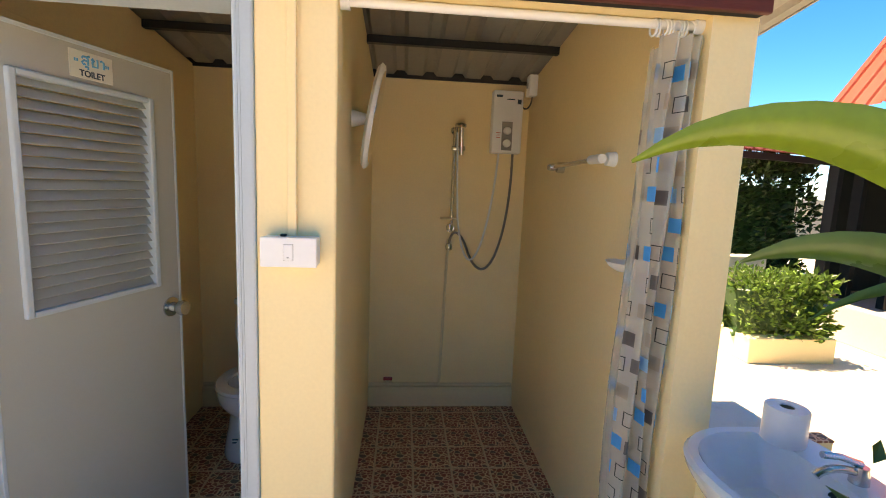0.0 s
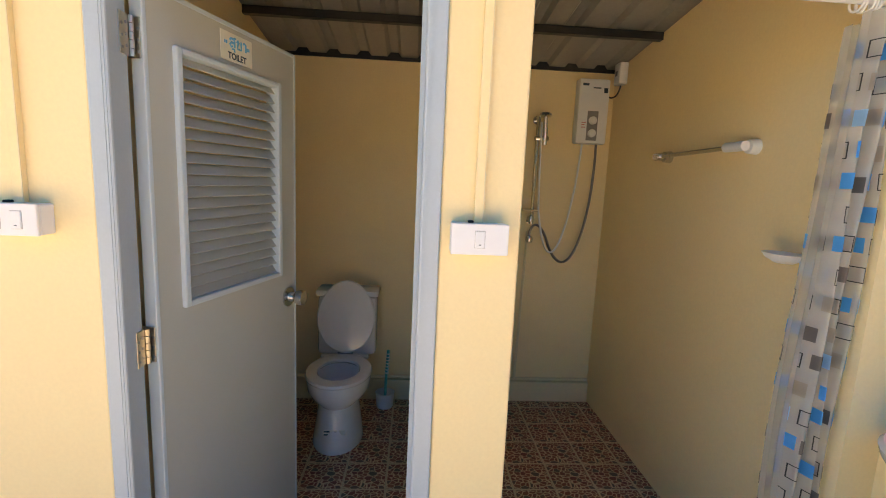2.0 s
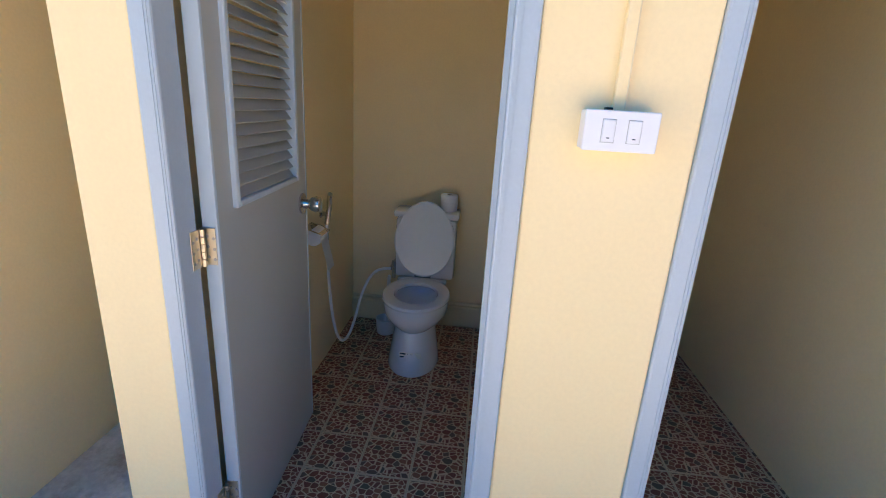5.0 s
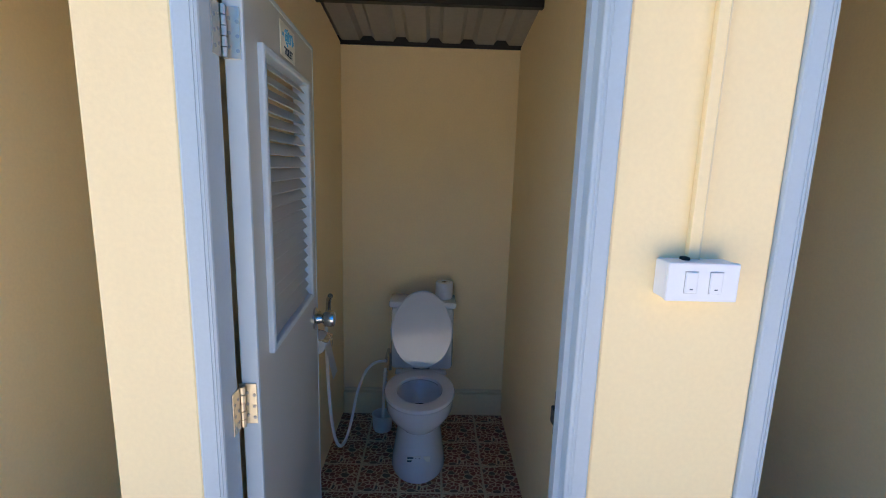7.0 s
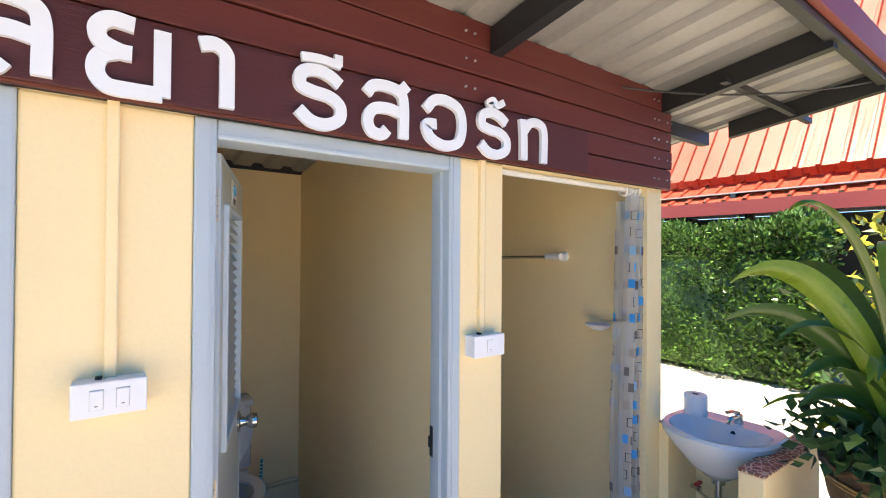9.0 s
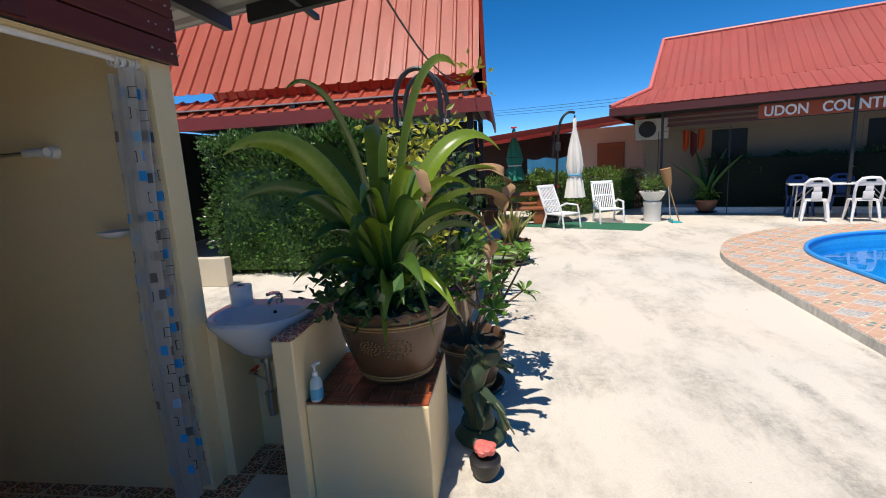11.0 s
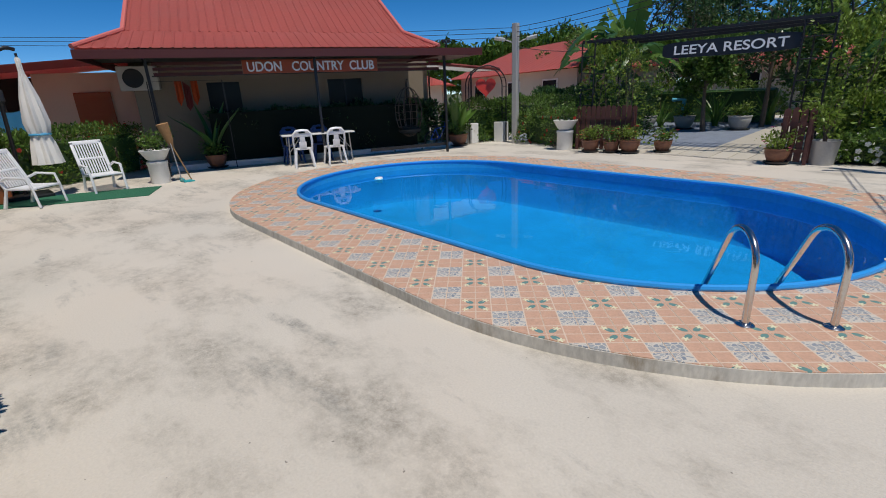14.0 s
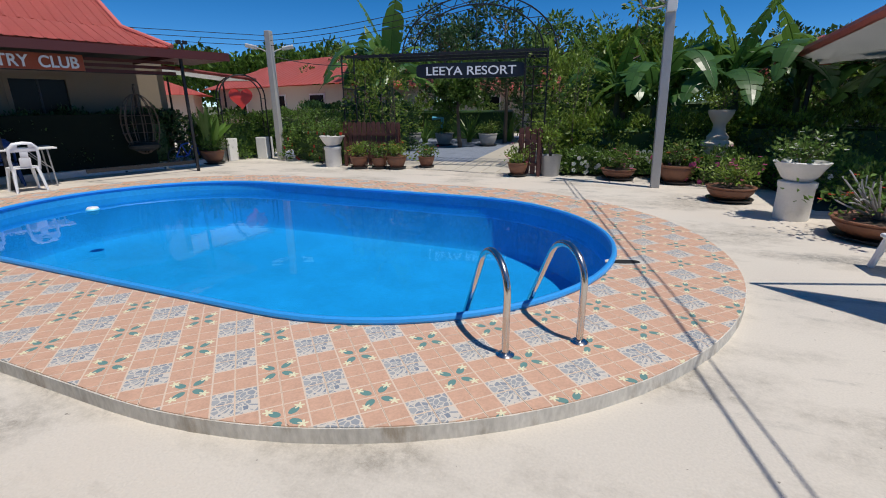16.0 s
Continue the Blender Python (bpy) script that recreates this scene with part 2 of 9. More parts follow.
def worn_concrete():
    """Pale trowelled concrete: broad tone drifts, gritty grey stains with ragged edges, and scattered dark specks."""
    m = material("pale_sunlit_concrete", (0.60, 0.555, 0.485), 0.85, vary=0.13, big=0.6, fine=75, bump=0.45, dist=0.005)
    n, l = m.node_tree.nodes, m.node_tree.links
    b = n["Principled BSDF"]
    plain = b.inputs["Base Color"].links[0].from_socket
    tc = n.new("ShaderNodeTexCoord")

    def noise(scale, detail, rough, lo, hi, stretch=(1, 1, 1), turn=0.0):
        mp, no, mr = n.new("ShaderNodeMapping"), n.new("ShaderNodeTexNoise"), n.new("ShaderNodeMapRange")
        mp.inputs["Scale"].default_value, mp.inputs["Rotation"].default_value = stretch, (0, 0, turn)
        no.inputs["Scale"].default_value, no.inputs["Detail"].default_value, no.inputs["Roughness"].default_value = scale, detail, rough
        mr.inputs["From Min"].default_value, mr.inputs["From Max"].default_value = lo, hi
        l.new(tc.outputs["Object"], mp.inputs["Vector"])
        l.new(mp.outputs[0], no.inputs["Vector"])
        l.new(no.outputs["Fac"], mr.inputs["Value"])
        return mr.outputs[0]

    def times(a, c):
        q = n.new("ShaderNodeMath")
        q.operation, q.use_clamp = "MULTIPLY", True
        for i, v in enumerate((a, c)):
            if isinstance(v, float):
                q.inputs[i].default_value = v
            else:
                l.new(v, q.inputs[i])
        return q.outputs[0]

    def over(fac, below, colour):
        q = n.new("ShaderNodeMix")
        q.data_type = "RGBA"
        l.new(fac, q.inputs[0])
        l.new(below, q.inputs[6])
        q.inputs[7].default_value = (*colour, 1)
        return q.outputs[2]

    col = over(times(noise(0.34, 4, 0.5, 0.45, 0.7), 0.6), plain, (0.66, 0.575, 0.48))
    stain = noise(0.62, 9, 0.66, 0.485, 0.64, (1.0, 1.7, 1), 0.5)
    col = over(times(times(stain, noise(11, 9, 0.82, 0.36, 0.62)), 0.9), col, (0.26, 0.235, 0.195))
    streak = noise(0.8, 8, 0.62, 0.58, 0.68, (0.7, 2.4, 1), -0.25)
    col = over(times(times(streak, noise(17, 8, 0.8, 0.36, 0.60)), 0.85), col, (0.20, 0.20, 0.185))
    col = over(times(noise(20, 2, 0.5, 0.745, 0.775), 0.75), col, (0.16, 0.14, 0.12))
    l.new(col, b.inputs["Base Color"])
    return m


CONCRETE = worn_concrete()


def stone_tile():
    """Glazed tile printed as crazy paving: red-brown and dark stones between pale joints."""
    m = material("mosaic_floor_tile", (0.15, 0.05, 0.035), 0.5, vary=0.2, bump=0)
    n, l = m.node_tree.nodes, m.node_tree.links
    b = n["Principled BSDF"]
    tc = n.new("ShaderNodeTexCoord")
    mp = n.new("ShaderNodeMapping")
    mp.inputs["Scale"].default_value = (0.95, 1.15, 0.0)
    mp.inputs["Rotation"].default_value = (0, 0, 0.35)
    l.new(tc.outputs["Object"], mp.inputs["Vector"])
    v, e = n.new("ShaderNodeTexVoronoi"), n.new("ShaderNodeTexVoronoi")
    e.feature = "DISTANCE_TO_EDGE"
    for q in (v, e):
        q.inputs["Scale"].default_value = 35
        q.inputs["Randomness"].default_value = 0.85
        l.new(mp.outputs[0], q.inputs["Vector"])
    hue = n.new("ShaderNodeSeparateColor")
    l.new(v.outputs["Color"], hue.inputs[0])
    ramp = n.new("ShaderNodeValToRGB")
    ramp.color_ramp.interpolation = "CONSTANT"
    ramp.color_ramp.elements[0].color = (0.29, 0.070, 0.034, 1)
    ramp.color_ramp.elements[1].position, ramp.color_ramp.elements[1].color = 0.30, (0.33, 0.105, 0.055, 1)
    for p, c in ((0.55, (0.15, 0.085, 0.058, 1)), (0.68, (0.25, 0.060, 0.034, 1)), (0.86, (0.19, 0.095, 0.065, 1))):
        el = ramp.color_ramp.elements.new(p)
        el.color = c
    l.new(hue.outputs[0], ramp.inputs[0])
    mr = n.new("ShaderNodeMapRange")
    mr.inputs["From Min"].default_value, mr.inputs["From Max"].default_value = 0.045, 0.075
    l.new(e.outputs["Distance"], mr.inputs["Value"])
    sp, low = n.new("ShaderNodeSeparateXYZ"), n.new("ShaderNodeMath")
    l.new(tc.outputs["Object"], sp.inputs[0])
    low.operation = "MINIMUM"
    for k in (0, 1):
        pp = n.new("ShaderNodeMath")
        pp.operation = "PINGPONG"
        pp.inputs[1].default_value = 0.10525
        l.new(sp.outputs[k], pp.inputs[0])
        l.new(pp.outputs[0], low.inputs[k])
    rim, both = n.new("ShaderNodeMapRange"), n.new("ShaderNodeMath")
    rim.inputs["From Min"].default_value, rim.inputs["From Max"].default_value = 0.002, 0.004
    l.new(low.outputs[0], rim.inputs["Value"])
    both.operation = "MULTIPLY"
    l.new(mr.outputs[0], both.inputs[0])
    l.new(rim.outputs[0], both.inputs[1])
    mx = n.new("ShaderNodeMix")
    mx.data_type = "RGBA"
    mx.inputs[6].default_value = (0.72, 0.50, 0.34, 1)
    l.new(both.outputs[0], mx.inputs[0])
    l.new(ramp.outputs[0], mx.inputs[7])
    l.new(mx.outputs[2], b.inputs["Base Color"])
    bp = n.new("ShaderNodeBump")
    bp.inputs["Strength"].default_value, bp.inputs["Distance"].default_value = 0.5, 0.004
    l.new(mr.outputs[0], bp.inputs["Height"])
    l.new(bp.outputs[0], b.inputs["Normal"])
    return m


MOSAIC = stone_tile()
GROUT = material("pale_grout", (0.58, 0.46, 0.33), 0.9, vary=0.2)


def water_material():
    m = bpy.data.materials.new("pool_water")
    m.use_nodes = True
    n, l = m.node_tree.nodes, m.node_tree.links
    n.remove(n["Principled BSDF"])
    tr, gl, fr, mx = (n.new("ShaderNode" + k) for k in ("BsdfTransparent", "BsdfGlossy", "Fresnel", "MixShader"))
    tr.inputs[0].default_value = (0.20, 0.86, 0.98, 1)
    gl.inputs["Roughness"].default_value = 0.02
    fr.inputs["IOR"].default_value = 1.25
    no, bp = n.new("ShaderNodeTexNoise"), n.new("ShaderNodeBump")
    no.inputs["Scale"].default_value, no.inputs["Detail"].default_value = 3.0, 3
    tc = n.new("ShaderNodeTexCoord")
    l.new(tc.outputs["Object"], no.inputs["Vector"])
    bp.inputs["Strength"].default_value, bp.inputs["Distance"].default_value = 0.10, 0.02
    l.new(no.outputs["Fac"], bp.inputs["Height"])
    l.new(bp.outputs[0], gl.inputs["Normal"])
    l.new(bp.outputs[0], fr.inputs["Normal"])
    l.new(fr.outputs[0], mx.inputs[0])
    l.new(tr.outputs[0], mx.inputs[1])
    l.new(gl.outputs[0], mx.inputs[2])
    l.new(mx.outputs[0], n["Material Output"].inputs["Surface"])
    return m


WATER = water_material()


# ---- mesh helpers ----
def part(name, bm, mat, parent=None, label="", smooth=False):
    me = bpy.data.meshes.new(name)
    bm.normal_update()
    bm.to_mesh(me)
    bm.free()
    mats = mat if isinstance(mat, (list, tuple)) else [mat]
    for q in mats:
        me.materials.append(q)
    if smooth:
        me.shade_smooth()
        me.set_sharp_from_angle(angle=radians(40))
    ob = new(name, me)
    if parent:
        ob.parent = parent
    if label:
        ob["label"] = label
    return ob


def thing(name, at, label, category, group="", turn=0.0):
    ob = new(name)
    ob.empty_display_size = 0.1
    ob.matrix_basis = pose(*at, 0, 0, turn)
    return tagged(ob, label, category, group)


def structure(name, bm, mat, label="", smooth=False):
    return tagged(part(name, bm, mat, None, label, smooth), kind="structure")


def box(bm, a, b, bevel=0.0, m=None):
    """A box between two corners, with its edges rounded by bevel."""
    lo, hi = Vector([min(p, q) for p, q in zip(a, b)]), Vector([max(p, q) for p, q in zip(a, b)])
    made = bmesh.ops.create_cube(bm, size=1, matrix=Matrix.Translation((lo + hi) / 2) @ Matrix.Diagonal((*(hi - lo), 1)))
    vs = made["verts"]
    if bevel:
        es = list({e for v in vs for e in v.link_edges})
        out = bmesh.ops.bevel(bm, geom=es, offset=min(bevel, min(hi - lo) * 0.45), segments=2, affect="EDGES", profile=0.5)
        vs = list({v for f in out["faces"] for v in f.verts} | {v for v in vs if v.is_valid})
    if m is not None:
        bmesh.ops.transform(bm, matrix=m, verts=vs)
    return bm


def boxes(*pairs, bevel=0.0):
    bm = bmesh.new()
    for a, b in pairs:
        box(bm, a, b, bevel)
    return bm


def tube(bm, pts, r, seg=10, closed=False, taper=None, flat=1.0):
    """A round tube along points; r may be tapered to another radius."""
    pts = [Vector(p) for p in pts]
    n = len(pts)
    rings, up = [], None
    for i, p in enumerate(pts):
        a = pts[(i - 1) % n] if closed or i else p
        c = pts[(i + 1) % n] if closed or i < n - 1 else p
        d = (c - a).normalized()
        if up is None:
            up = d.orthogonal().normalized()
        up = (up - d * up.dot(d)).normalized()
        side = d.cross(up)
        rr = r if taper is None else r + (taper - r) * i / (n - 1)
        rings.append([bm.verts.new(p + (up * math.cos(t) + side * math.sin(t) * flat) * rr) for t in (2 * math.pi * k / seg for k in range(seg))])
    for i in range(n if closed else n - 1):
        A, B = rings[i], rings[(i + 1) % n]
        for k in range(seg):
            bm.faces.new((A[k], A[(k + 1) % seg], B[(k + 1) % seg], B[k]))
    if not closed:
        bm.faces.new(rings[0][::-1])
        bm.faces.new(rings[-1])
    return bm


def lathe(bm, profile, seg=32, at=(0, 0, 0), sx=1.0, sy=1.0, wave=0.0, waves=0):
    """A body turned round the z axis from (radius, height) pairs; a closed profile is not needed."""
    rings = []
    for i, (r, z) in enumerate(profile):
        if r < 1e-5:
            rings.append([bm.verts.new((at[0], at[1], at[2] + z))])
            continue
        ring = []
        for k in range(seg):
            t = 2 * math.pi * k / seg
            q = r * (1 + (wave * math.cos(waves * t) if wave and z > profile[0][1] + 0.001 else 0))
            ring.append(bm.verts.new((at[0] + q * math.cos(t) * sx, at[1] + q * math.sin(t) * sy, at[2] + z)))
        rings.append(ring)
    for A, B in zip(rings, rings[1:]):
        for k in range(seg):
            a, b = A[k % len(A)], A[(k + 1) % len(A)]
            c, d = B[(k + 1) % len(B)], B[k % len(B)]
            f = [v for i, v in enumerate((a, b, c, d)) if v not in (a, b, c, d)[:i]]
            if len(f) > 2:
                bm.faces.new(f)
    if len(rings[0]) > 1:
        bm.faces.new(rings[0][::-1])
    return bm


def bez(p0, p1, p2, p3, n=12):
    p0, p1, p2, p3 = map(Vector, (p0, p1, p2, p3))
    return [p0 * (1 - t) ** 3 + p1 * 3 * t * (1 - t) ** 2 + p2 * 3 * t * t * (1 - t) + p3 * t ** 3 for t in (i / n for i in range(n + 1))]


def arc(c, r, a0, a1, axis_u, axis_v, n=14):
    c, u, v = Vector(c), Vector(axis_u), Vector(axis_v)
    return [c + u * r * math.cos(radians(a0 + (a1 - a0) * i / n)) + v * r * math.sin(radians(a0 + (a1 - a0) * i / n)) for i in range(n + 1)]


def leaf_cloud(bm, spots, size, rng, up=0.35):
    """Many small folded leaves at the given (place, outward) spots."""
    for p, out in spots:
        s = size * rng.uniform(0.6, 1.35)
        d = (Vector(out) + Vector((rng.gauss(0, 0.6), rng.gauss(0, 0.6), rng.gauss(up, 0.5)))).normalized()
        side = d.cross(Vector((rng.gauss(0, 1), rng.gauss(0, 1), rng.gauss(0, 1)))).normalized()
        nrm = side.cross(d)
        p = Vector(p)
        a, b = bm.verts.new(p), bm.verts.new(p + d * s)
        m1 = p + d * s * 0.45 + nrm * s * 0.10
        c, e = bm.verts.new(m1 + side * s * 0.27), bm.verts.new(m1 - side * s * 0.27)
        bm.faces.new((a, c, b))
        bm.faces.new((a, b, e))


def strap_leaf(bm, path, width, n_across=4, fold=0.25, tip=0.06, base=0.6, twist=0.0):
    """A long leaf along points, channelled, narrow at the base and pointed at the tip."""
    pts = [Vector(p) for p in path]
    n = len(pts)
    rows = []
    for i, p in enumerate(pts):
        d = (pts[min(i + 1, n - 1)] - pts[max(i - 1, 0)]).normalized()
        side = d.cross(Vector((0, 0, 1)))
        side = side.normalized() if side.length > 0.05 else Vector((1, 0, 0))
        side = Matrix.Rotation(radians(twist), 3, d) @ side
        nrm = side.cross(d)
        t = i / (n - 1)
        w = width * (base + (1 - base) * min(1, t / 0.35)) * (1 if t < 0.55 else max(tip, math.cos((t - 0.55) / 0.45 * math.pi / 2) ** 0.8))
        rows.append([bm.verts.new(p + side * w * (k / n_across - 0.5) + nrm * w * fold * (abs(k / n_across - 0.5) * 2) ** 1.5) for k in range(n_across + 1)])
    for A, B in zip(rows, rows[1:]):
        for k in range(n_across):
            bm.faces.new((A[k], A[k + 1], B[k + 1], B[k]))


def lettering(name, text, height, m, mat, parent, depth=0.012, align="CENTER", bold=0.0):
    """Raised letters from the built-in font, standing in the xz plane of the pose m."""
    cu = bpy.data.curves.new(name, "FONT")
    cu.body, cu.size, cu.extrude, cu.align_x, cu.offset = text, height / 0.72, depth, align, bold
    tmp = new(name, cu)
    me = bpy.data.meshes.new_from_object(tmp.evaluated_get(bpy.context.evaluated_depsgraph_get()))
    bpy.data.objects.remove(tmp)
    me.materials.clear()
    me.materials.append(mat)
    me.transform(m @ pose(0, 0, 0, 90))
    ob = new(name, me)
    ob.parent = parent
    return ob


def ribbed_sheet(bm, origin, along, down, length, depth, pitch=0.2, rib=0.03, thick=0.006, top=0.05, foot=0.09):
    """A profiled metal sheet: ribs run down the slope and repeat along the eave."""
    o, a, d = Vector(origin), Vector(along).normalized(), Vector(down).normalized()
    nrm = a.cross(d).normalized()
    if nrm.z < 0:
        nrm = -nrm
    xs = []
    k = 0.0
    while k < length - 1e-6:
        for off, h in ((0, 0), ((pitch - foot) / 2, 0), ((pitch - top) / 2, rib), ((pitch + top) / 2, rib), ((pitch + foot) / 2, 0)):
            if k + off <= length:
                xs.append((k + off, h))
        k += pitch
    xs.append((length, 0))
    grid = []
    for t in (0, thick):
        for s in (0, depth):
            grid.append([bm.verts.new(o + a * x + d * s + nrm * (h + t)) for x, h in xs])
    l0, l1, u0, u1 = grid
    for i in range(len(xs) - 1):
        bm.faces.new((l0[i], l0[i + 1], l1[i + 1], l1[i]))
        bm.faces.new((u0[i + 1], u0[i], u1[i], u1[i + 1]))
        bm.faces.new((l0[i + 1], l0[i], u0[i], u0[i + 1]))
        bm.faces.new((l1[i], l1[i + 1], u1[i + 1], u1[i]))
    return bm


# ---- ground ----
POOL_A, POOL_B, POOL_R, DECK_R, DECK_Z = Vector((1.5, -7.45)), Vector((5.4, -7.78)), 2.25, 3.31, 0.09


def stadium(r, n=40):
    """Points of the long oval round the pool's axis, anticlockwise."""
    d = (POOL_B - POOL_A).normalized()
    q = math.atan2(d.y, d.x)
    out = [POOL_B + Vector((math.cos(t), math.sin(t))) * r for t in (q - math.pi / 2 + math.pi * i / n for i in range(n + 1))]
    out += [POOL_A + Vector((math.cos(t), math.sin(t))) * r for t in (q + math.pi / 2 + math.pi * i / n for i in range(n + 1))]
    return out


def axis_offset(p):
    d = POOL_B - POOL_A
    t = max(0, min(1, (p - POOL_A).dot(d) / d.length_squared))
    c = POOL_A + d * t
    return c, (p - c)


def ring_sheet(bm, inner, outer_r, z):
    """Flat ground between an oval hole and a far circle."""
    A = [bm.verts.new((p.x, p.y, z)) for p in inner]
    c = (POOL_A + POOL_B) / 2
    loops = [A]
    for r in outer_r:
        loops.append([bm.verts.new((c.x + (p - c).normalized().x * r, c.y + (p - c).normalized().y * r, z)) for p in inner])
    for L, M in zip(loops, loops[1:]):
        for i in range(len(L)):
            j = (i + 1) % len(L)
            bm.faces.new((L[i], M[i], M[j], L[j]))


bm = bmesh.new()
ring_sheet(bm, stadium(DECK_R - 0.05), (9, 14, 24), 0.0)
structure("pavement", bm, CONCRETE, "pale worn concrete yard with grey stains")
bm = bmesh.new()
ring_sheet(bm, stadium(DECK_R + 2), (60, 300, 1500), -0.03)
structure("ground", bm, GRASS)

# raised deck edge, pool shell and water
bm = bmesh.new()
outer, inner = stadium(DECK_R + 0.006), stadium(POOL_R + 0.01)
n = len(outer)
rows = [[bm.verts.new((p.x, p.y, z)) for p in o] for o, z in ((outer, -0.05), (outer, DECK_Z - 0.006), (inner, DECK_Z - 0.012), (inner, -0.05))]
for A, B in zip(rows, rows[1:]):
    for i in range(n):
        bm.faces.new((A[i], A[(i + 1) % n], B[(i + 1) % n], B[i]))
deck = structure("deck", bm, KERB, "raised pool surround with a rough grey mortar edge")
bm = bmesh.new()
inner, outer = stadium(POOL_R + 0.012), stadium(DECK_R - 0.02)
rows = [[bm.verts.new((p.x, p.y, DECK_Z - 0.003)) for p in o] for o in (inner, outer)]
for i in range(n):
    bm.faces.new((rows[0][i], rows[1][i], rows[1][(i + 1) % n], rows[0][(i + 1) % n]))
part("grout", bm, material("pale_tile_grout", (0.58, 0.46, 0.36), 0.9, vary=0.15), deck, "pale grout between the tiles")
bm = bmesh.new()
loops = [[bm.verts.new((p.x, p.y, z)) for p in stadium(r)] for r, z in ((POOL_R, DECK_Z), (POOL_R, -0.66), (POOL_R - 0.05, -0.74), (POOL_R - 0.18, -0.78), (POOL_R - 1.2, -0.80))]
for A, B in zip(loops, loops[1:]):
    for i in range(n):
        bm.faces.new((A[(i + 1) % n], A[i], B[i], B[(i + 1) % n]))
bm.faces.new(loops[-1])
pool = thing("swimming_pool", (0, 0, 0), "oval blue swimming pool sunk in a tiled surround", "pool")
part("shell", bm, POOL_BLUE, pool, smooth=True)
bm = bmesh.new()
bm.faces.new([bm.verts.new((p.x, p.y, -0.03)) for p in stadium(POOL_R)])
tagged(part("water", bm, WATER, None, "clear still pool water"), kind="structure").visible_shadow = False
bm = bmesh.new()
tube(bm, [(p.x, p.y, DECK_Z + 0.02) for i, p in enumerate(stadium(POOL_R + 0.01)) if i not in (40, 81)], 0.028, 8, True)
part("rim", bm, RIM_BLUE, pool, "light blue rounded rim", True)

# ---- toilet block ----
X0, X1 = -3.34, 1.35                      # ends of the block
BACK = 1.91
def roof_z(y): return 2.29 + 0.135 * (1.9 - y)
def walls(pairs, name, mat=CREAM, label=""):
    return structure(name, boxes(*pairs), mat, label)

def sloped_wall(bm, x0, x1, y0, y1, drop=0.01):
    v = [bm.verts.new((x, y, z)) for x in (x0, x1) for y in (y0, y1) for z in (-0.02, roof_z(y) - drop)]
    for f in ((0, 1, 3, 2), (4, 6, 7, 5), (0, 4, 5, 1), (2, 3, 7, 6), (1, 5, 7, 3), (0, 2, 6, 4)):
        bm.faces.new([v[i] for i in f])

SHOWER, T1, T2, SHOWER2 = (0.17, 1.215), (-0.96, 0.07), (-2.09, -1.06), (-2.78, -2.19)
structure("wall_north", boxes(((X0, BACK, -0.02), (X1, BACK + 0.1, roof_z(BACK) - 0.012))), CREAM, "cream painted back wall of the toilet cubicles")
for nm, a, b in (("wall_partition_1", 0.07, 0.17), ("wall_partition_2", -1.06, -0.96), ("wall_partition_3", -2.19, -2.09), ("wall_east", 1.215, X1), ("wall_west", X0, -2.78)):
    bm = bmesh.new()
    sloped_wall(bm, a, b, 0.1 if "partition" in nm else 0.002, BACK)
    structure(nm, bm, CREAM, "cream painted cubicle wall")
FT = 2.07
for nm, a, b in (("wall_south_1", 0.0, 0.21), ("wall_south_2", -1.178, -0.846), ("wall_south_3", -2.20, -2.016)):
    structure(nm, boxes(((a, 0, -0.02), (b, 0.1, FT)), bevel=0.006), CREAM, "cream painted pillar between the openings")
# Returns added behind the open doors to keep light out of the hinge-side slots.
for nm, a, b, c in (("wall_return_1", -0.959, -0.85, 0.5), ("wall_return_2", -2.089, -2.02, 0.78)):
    structure(nm, boxes(((a, 0.101, -0.02), (b, c, FT)), bevel=0.004), CREAM)
structure("wall_lintel", boxes(((X0, 0.003, FT), (X1 - 0.003, 0.097, roof_z(0.1) - 0.02))), CREAM)
bm = boxes(*[((a + 0.001, BACK - 0.035, 0), (b - 0.001, BACK - 0.001, 0.15)) for a, b in (SHOWER, T1, T2, SHOWER2)], bevel=0.01)
structure("baseboard", bm, CREAM_LOW, "pale plaster upstand along the cubicle back walls")
structure("floor_end_cubicle", boxes(((-2.779, -0.10, -0.011), (-2.2, BACK - 0.037, 0.006))), KERB, "bare grey concrete floor of the end cubicle")
structure("floor_cubicles", boxes(((X0, -0.14, -0.05), (1.62, BACK, 0.0008))), GROUT)

# sheet roof, rafters and purlins
bm = bmesh.new()
ROOF_L, ROOF_R, ROOF_F, ROOF_B = -4.2, 2.15, -0.76, 2.3
ribbed_sheet(bm, (ROOF_R, ROOF_B, roof_z(ROOF_B)), (-1, 0, 0), (0, ROOF_F - ROOF_B, roof_z(ROOF_F) - roof_z(ROOF_B)), ROOF_R - ROOF_L, (ROOF_B - ROOF_F) * 1.009, 0.19, 0.025)
structure("ceiling", bm, ZINC, "ribbed zinc roof sheet over the cubicles")
bm = bmesh.new()
for x in (-3.1, -2.1, -0.98, 0.12, 1.28, 2.07):
    v = []
    for y in (-0.035, ROOF_F + 0.02):
        for dx, dz in ((-0.025, -0.105), (0.025, -0.105), (0.025, -0.008), (-0.025, -0.008)):
            v.append(bm.verts.new((x + dx, y, roof_z(y) + dz)))
    for f in ((0, 1, 2, 3), (7, 6, 5, 4), (0, 4, 5, 1), (1, 5, 6, 2), (2, 6, 7, 3), (3, 7, 4, 0)):
        bm.faces.new([v[i] for i in f])
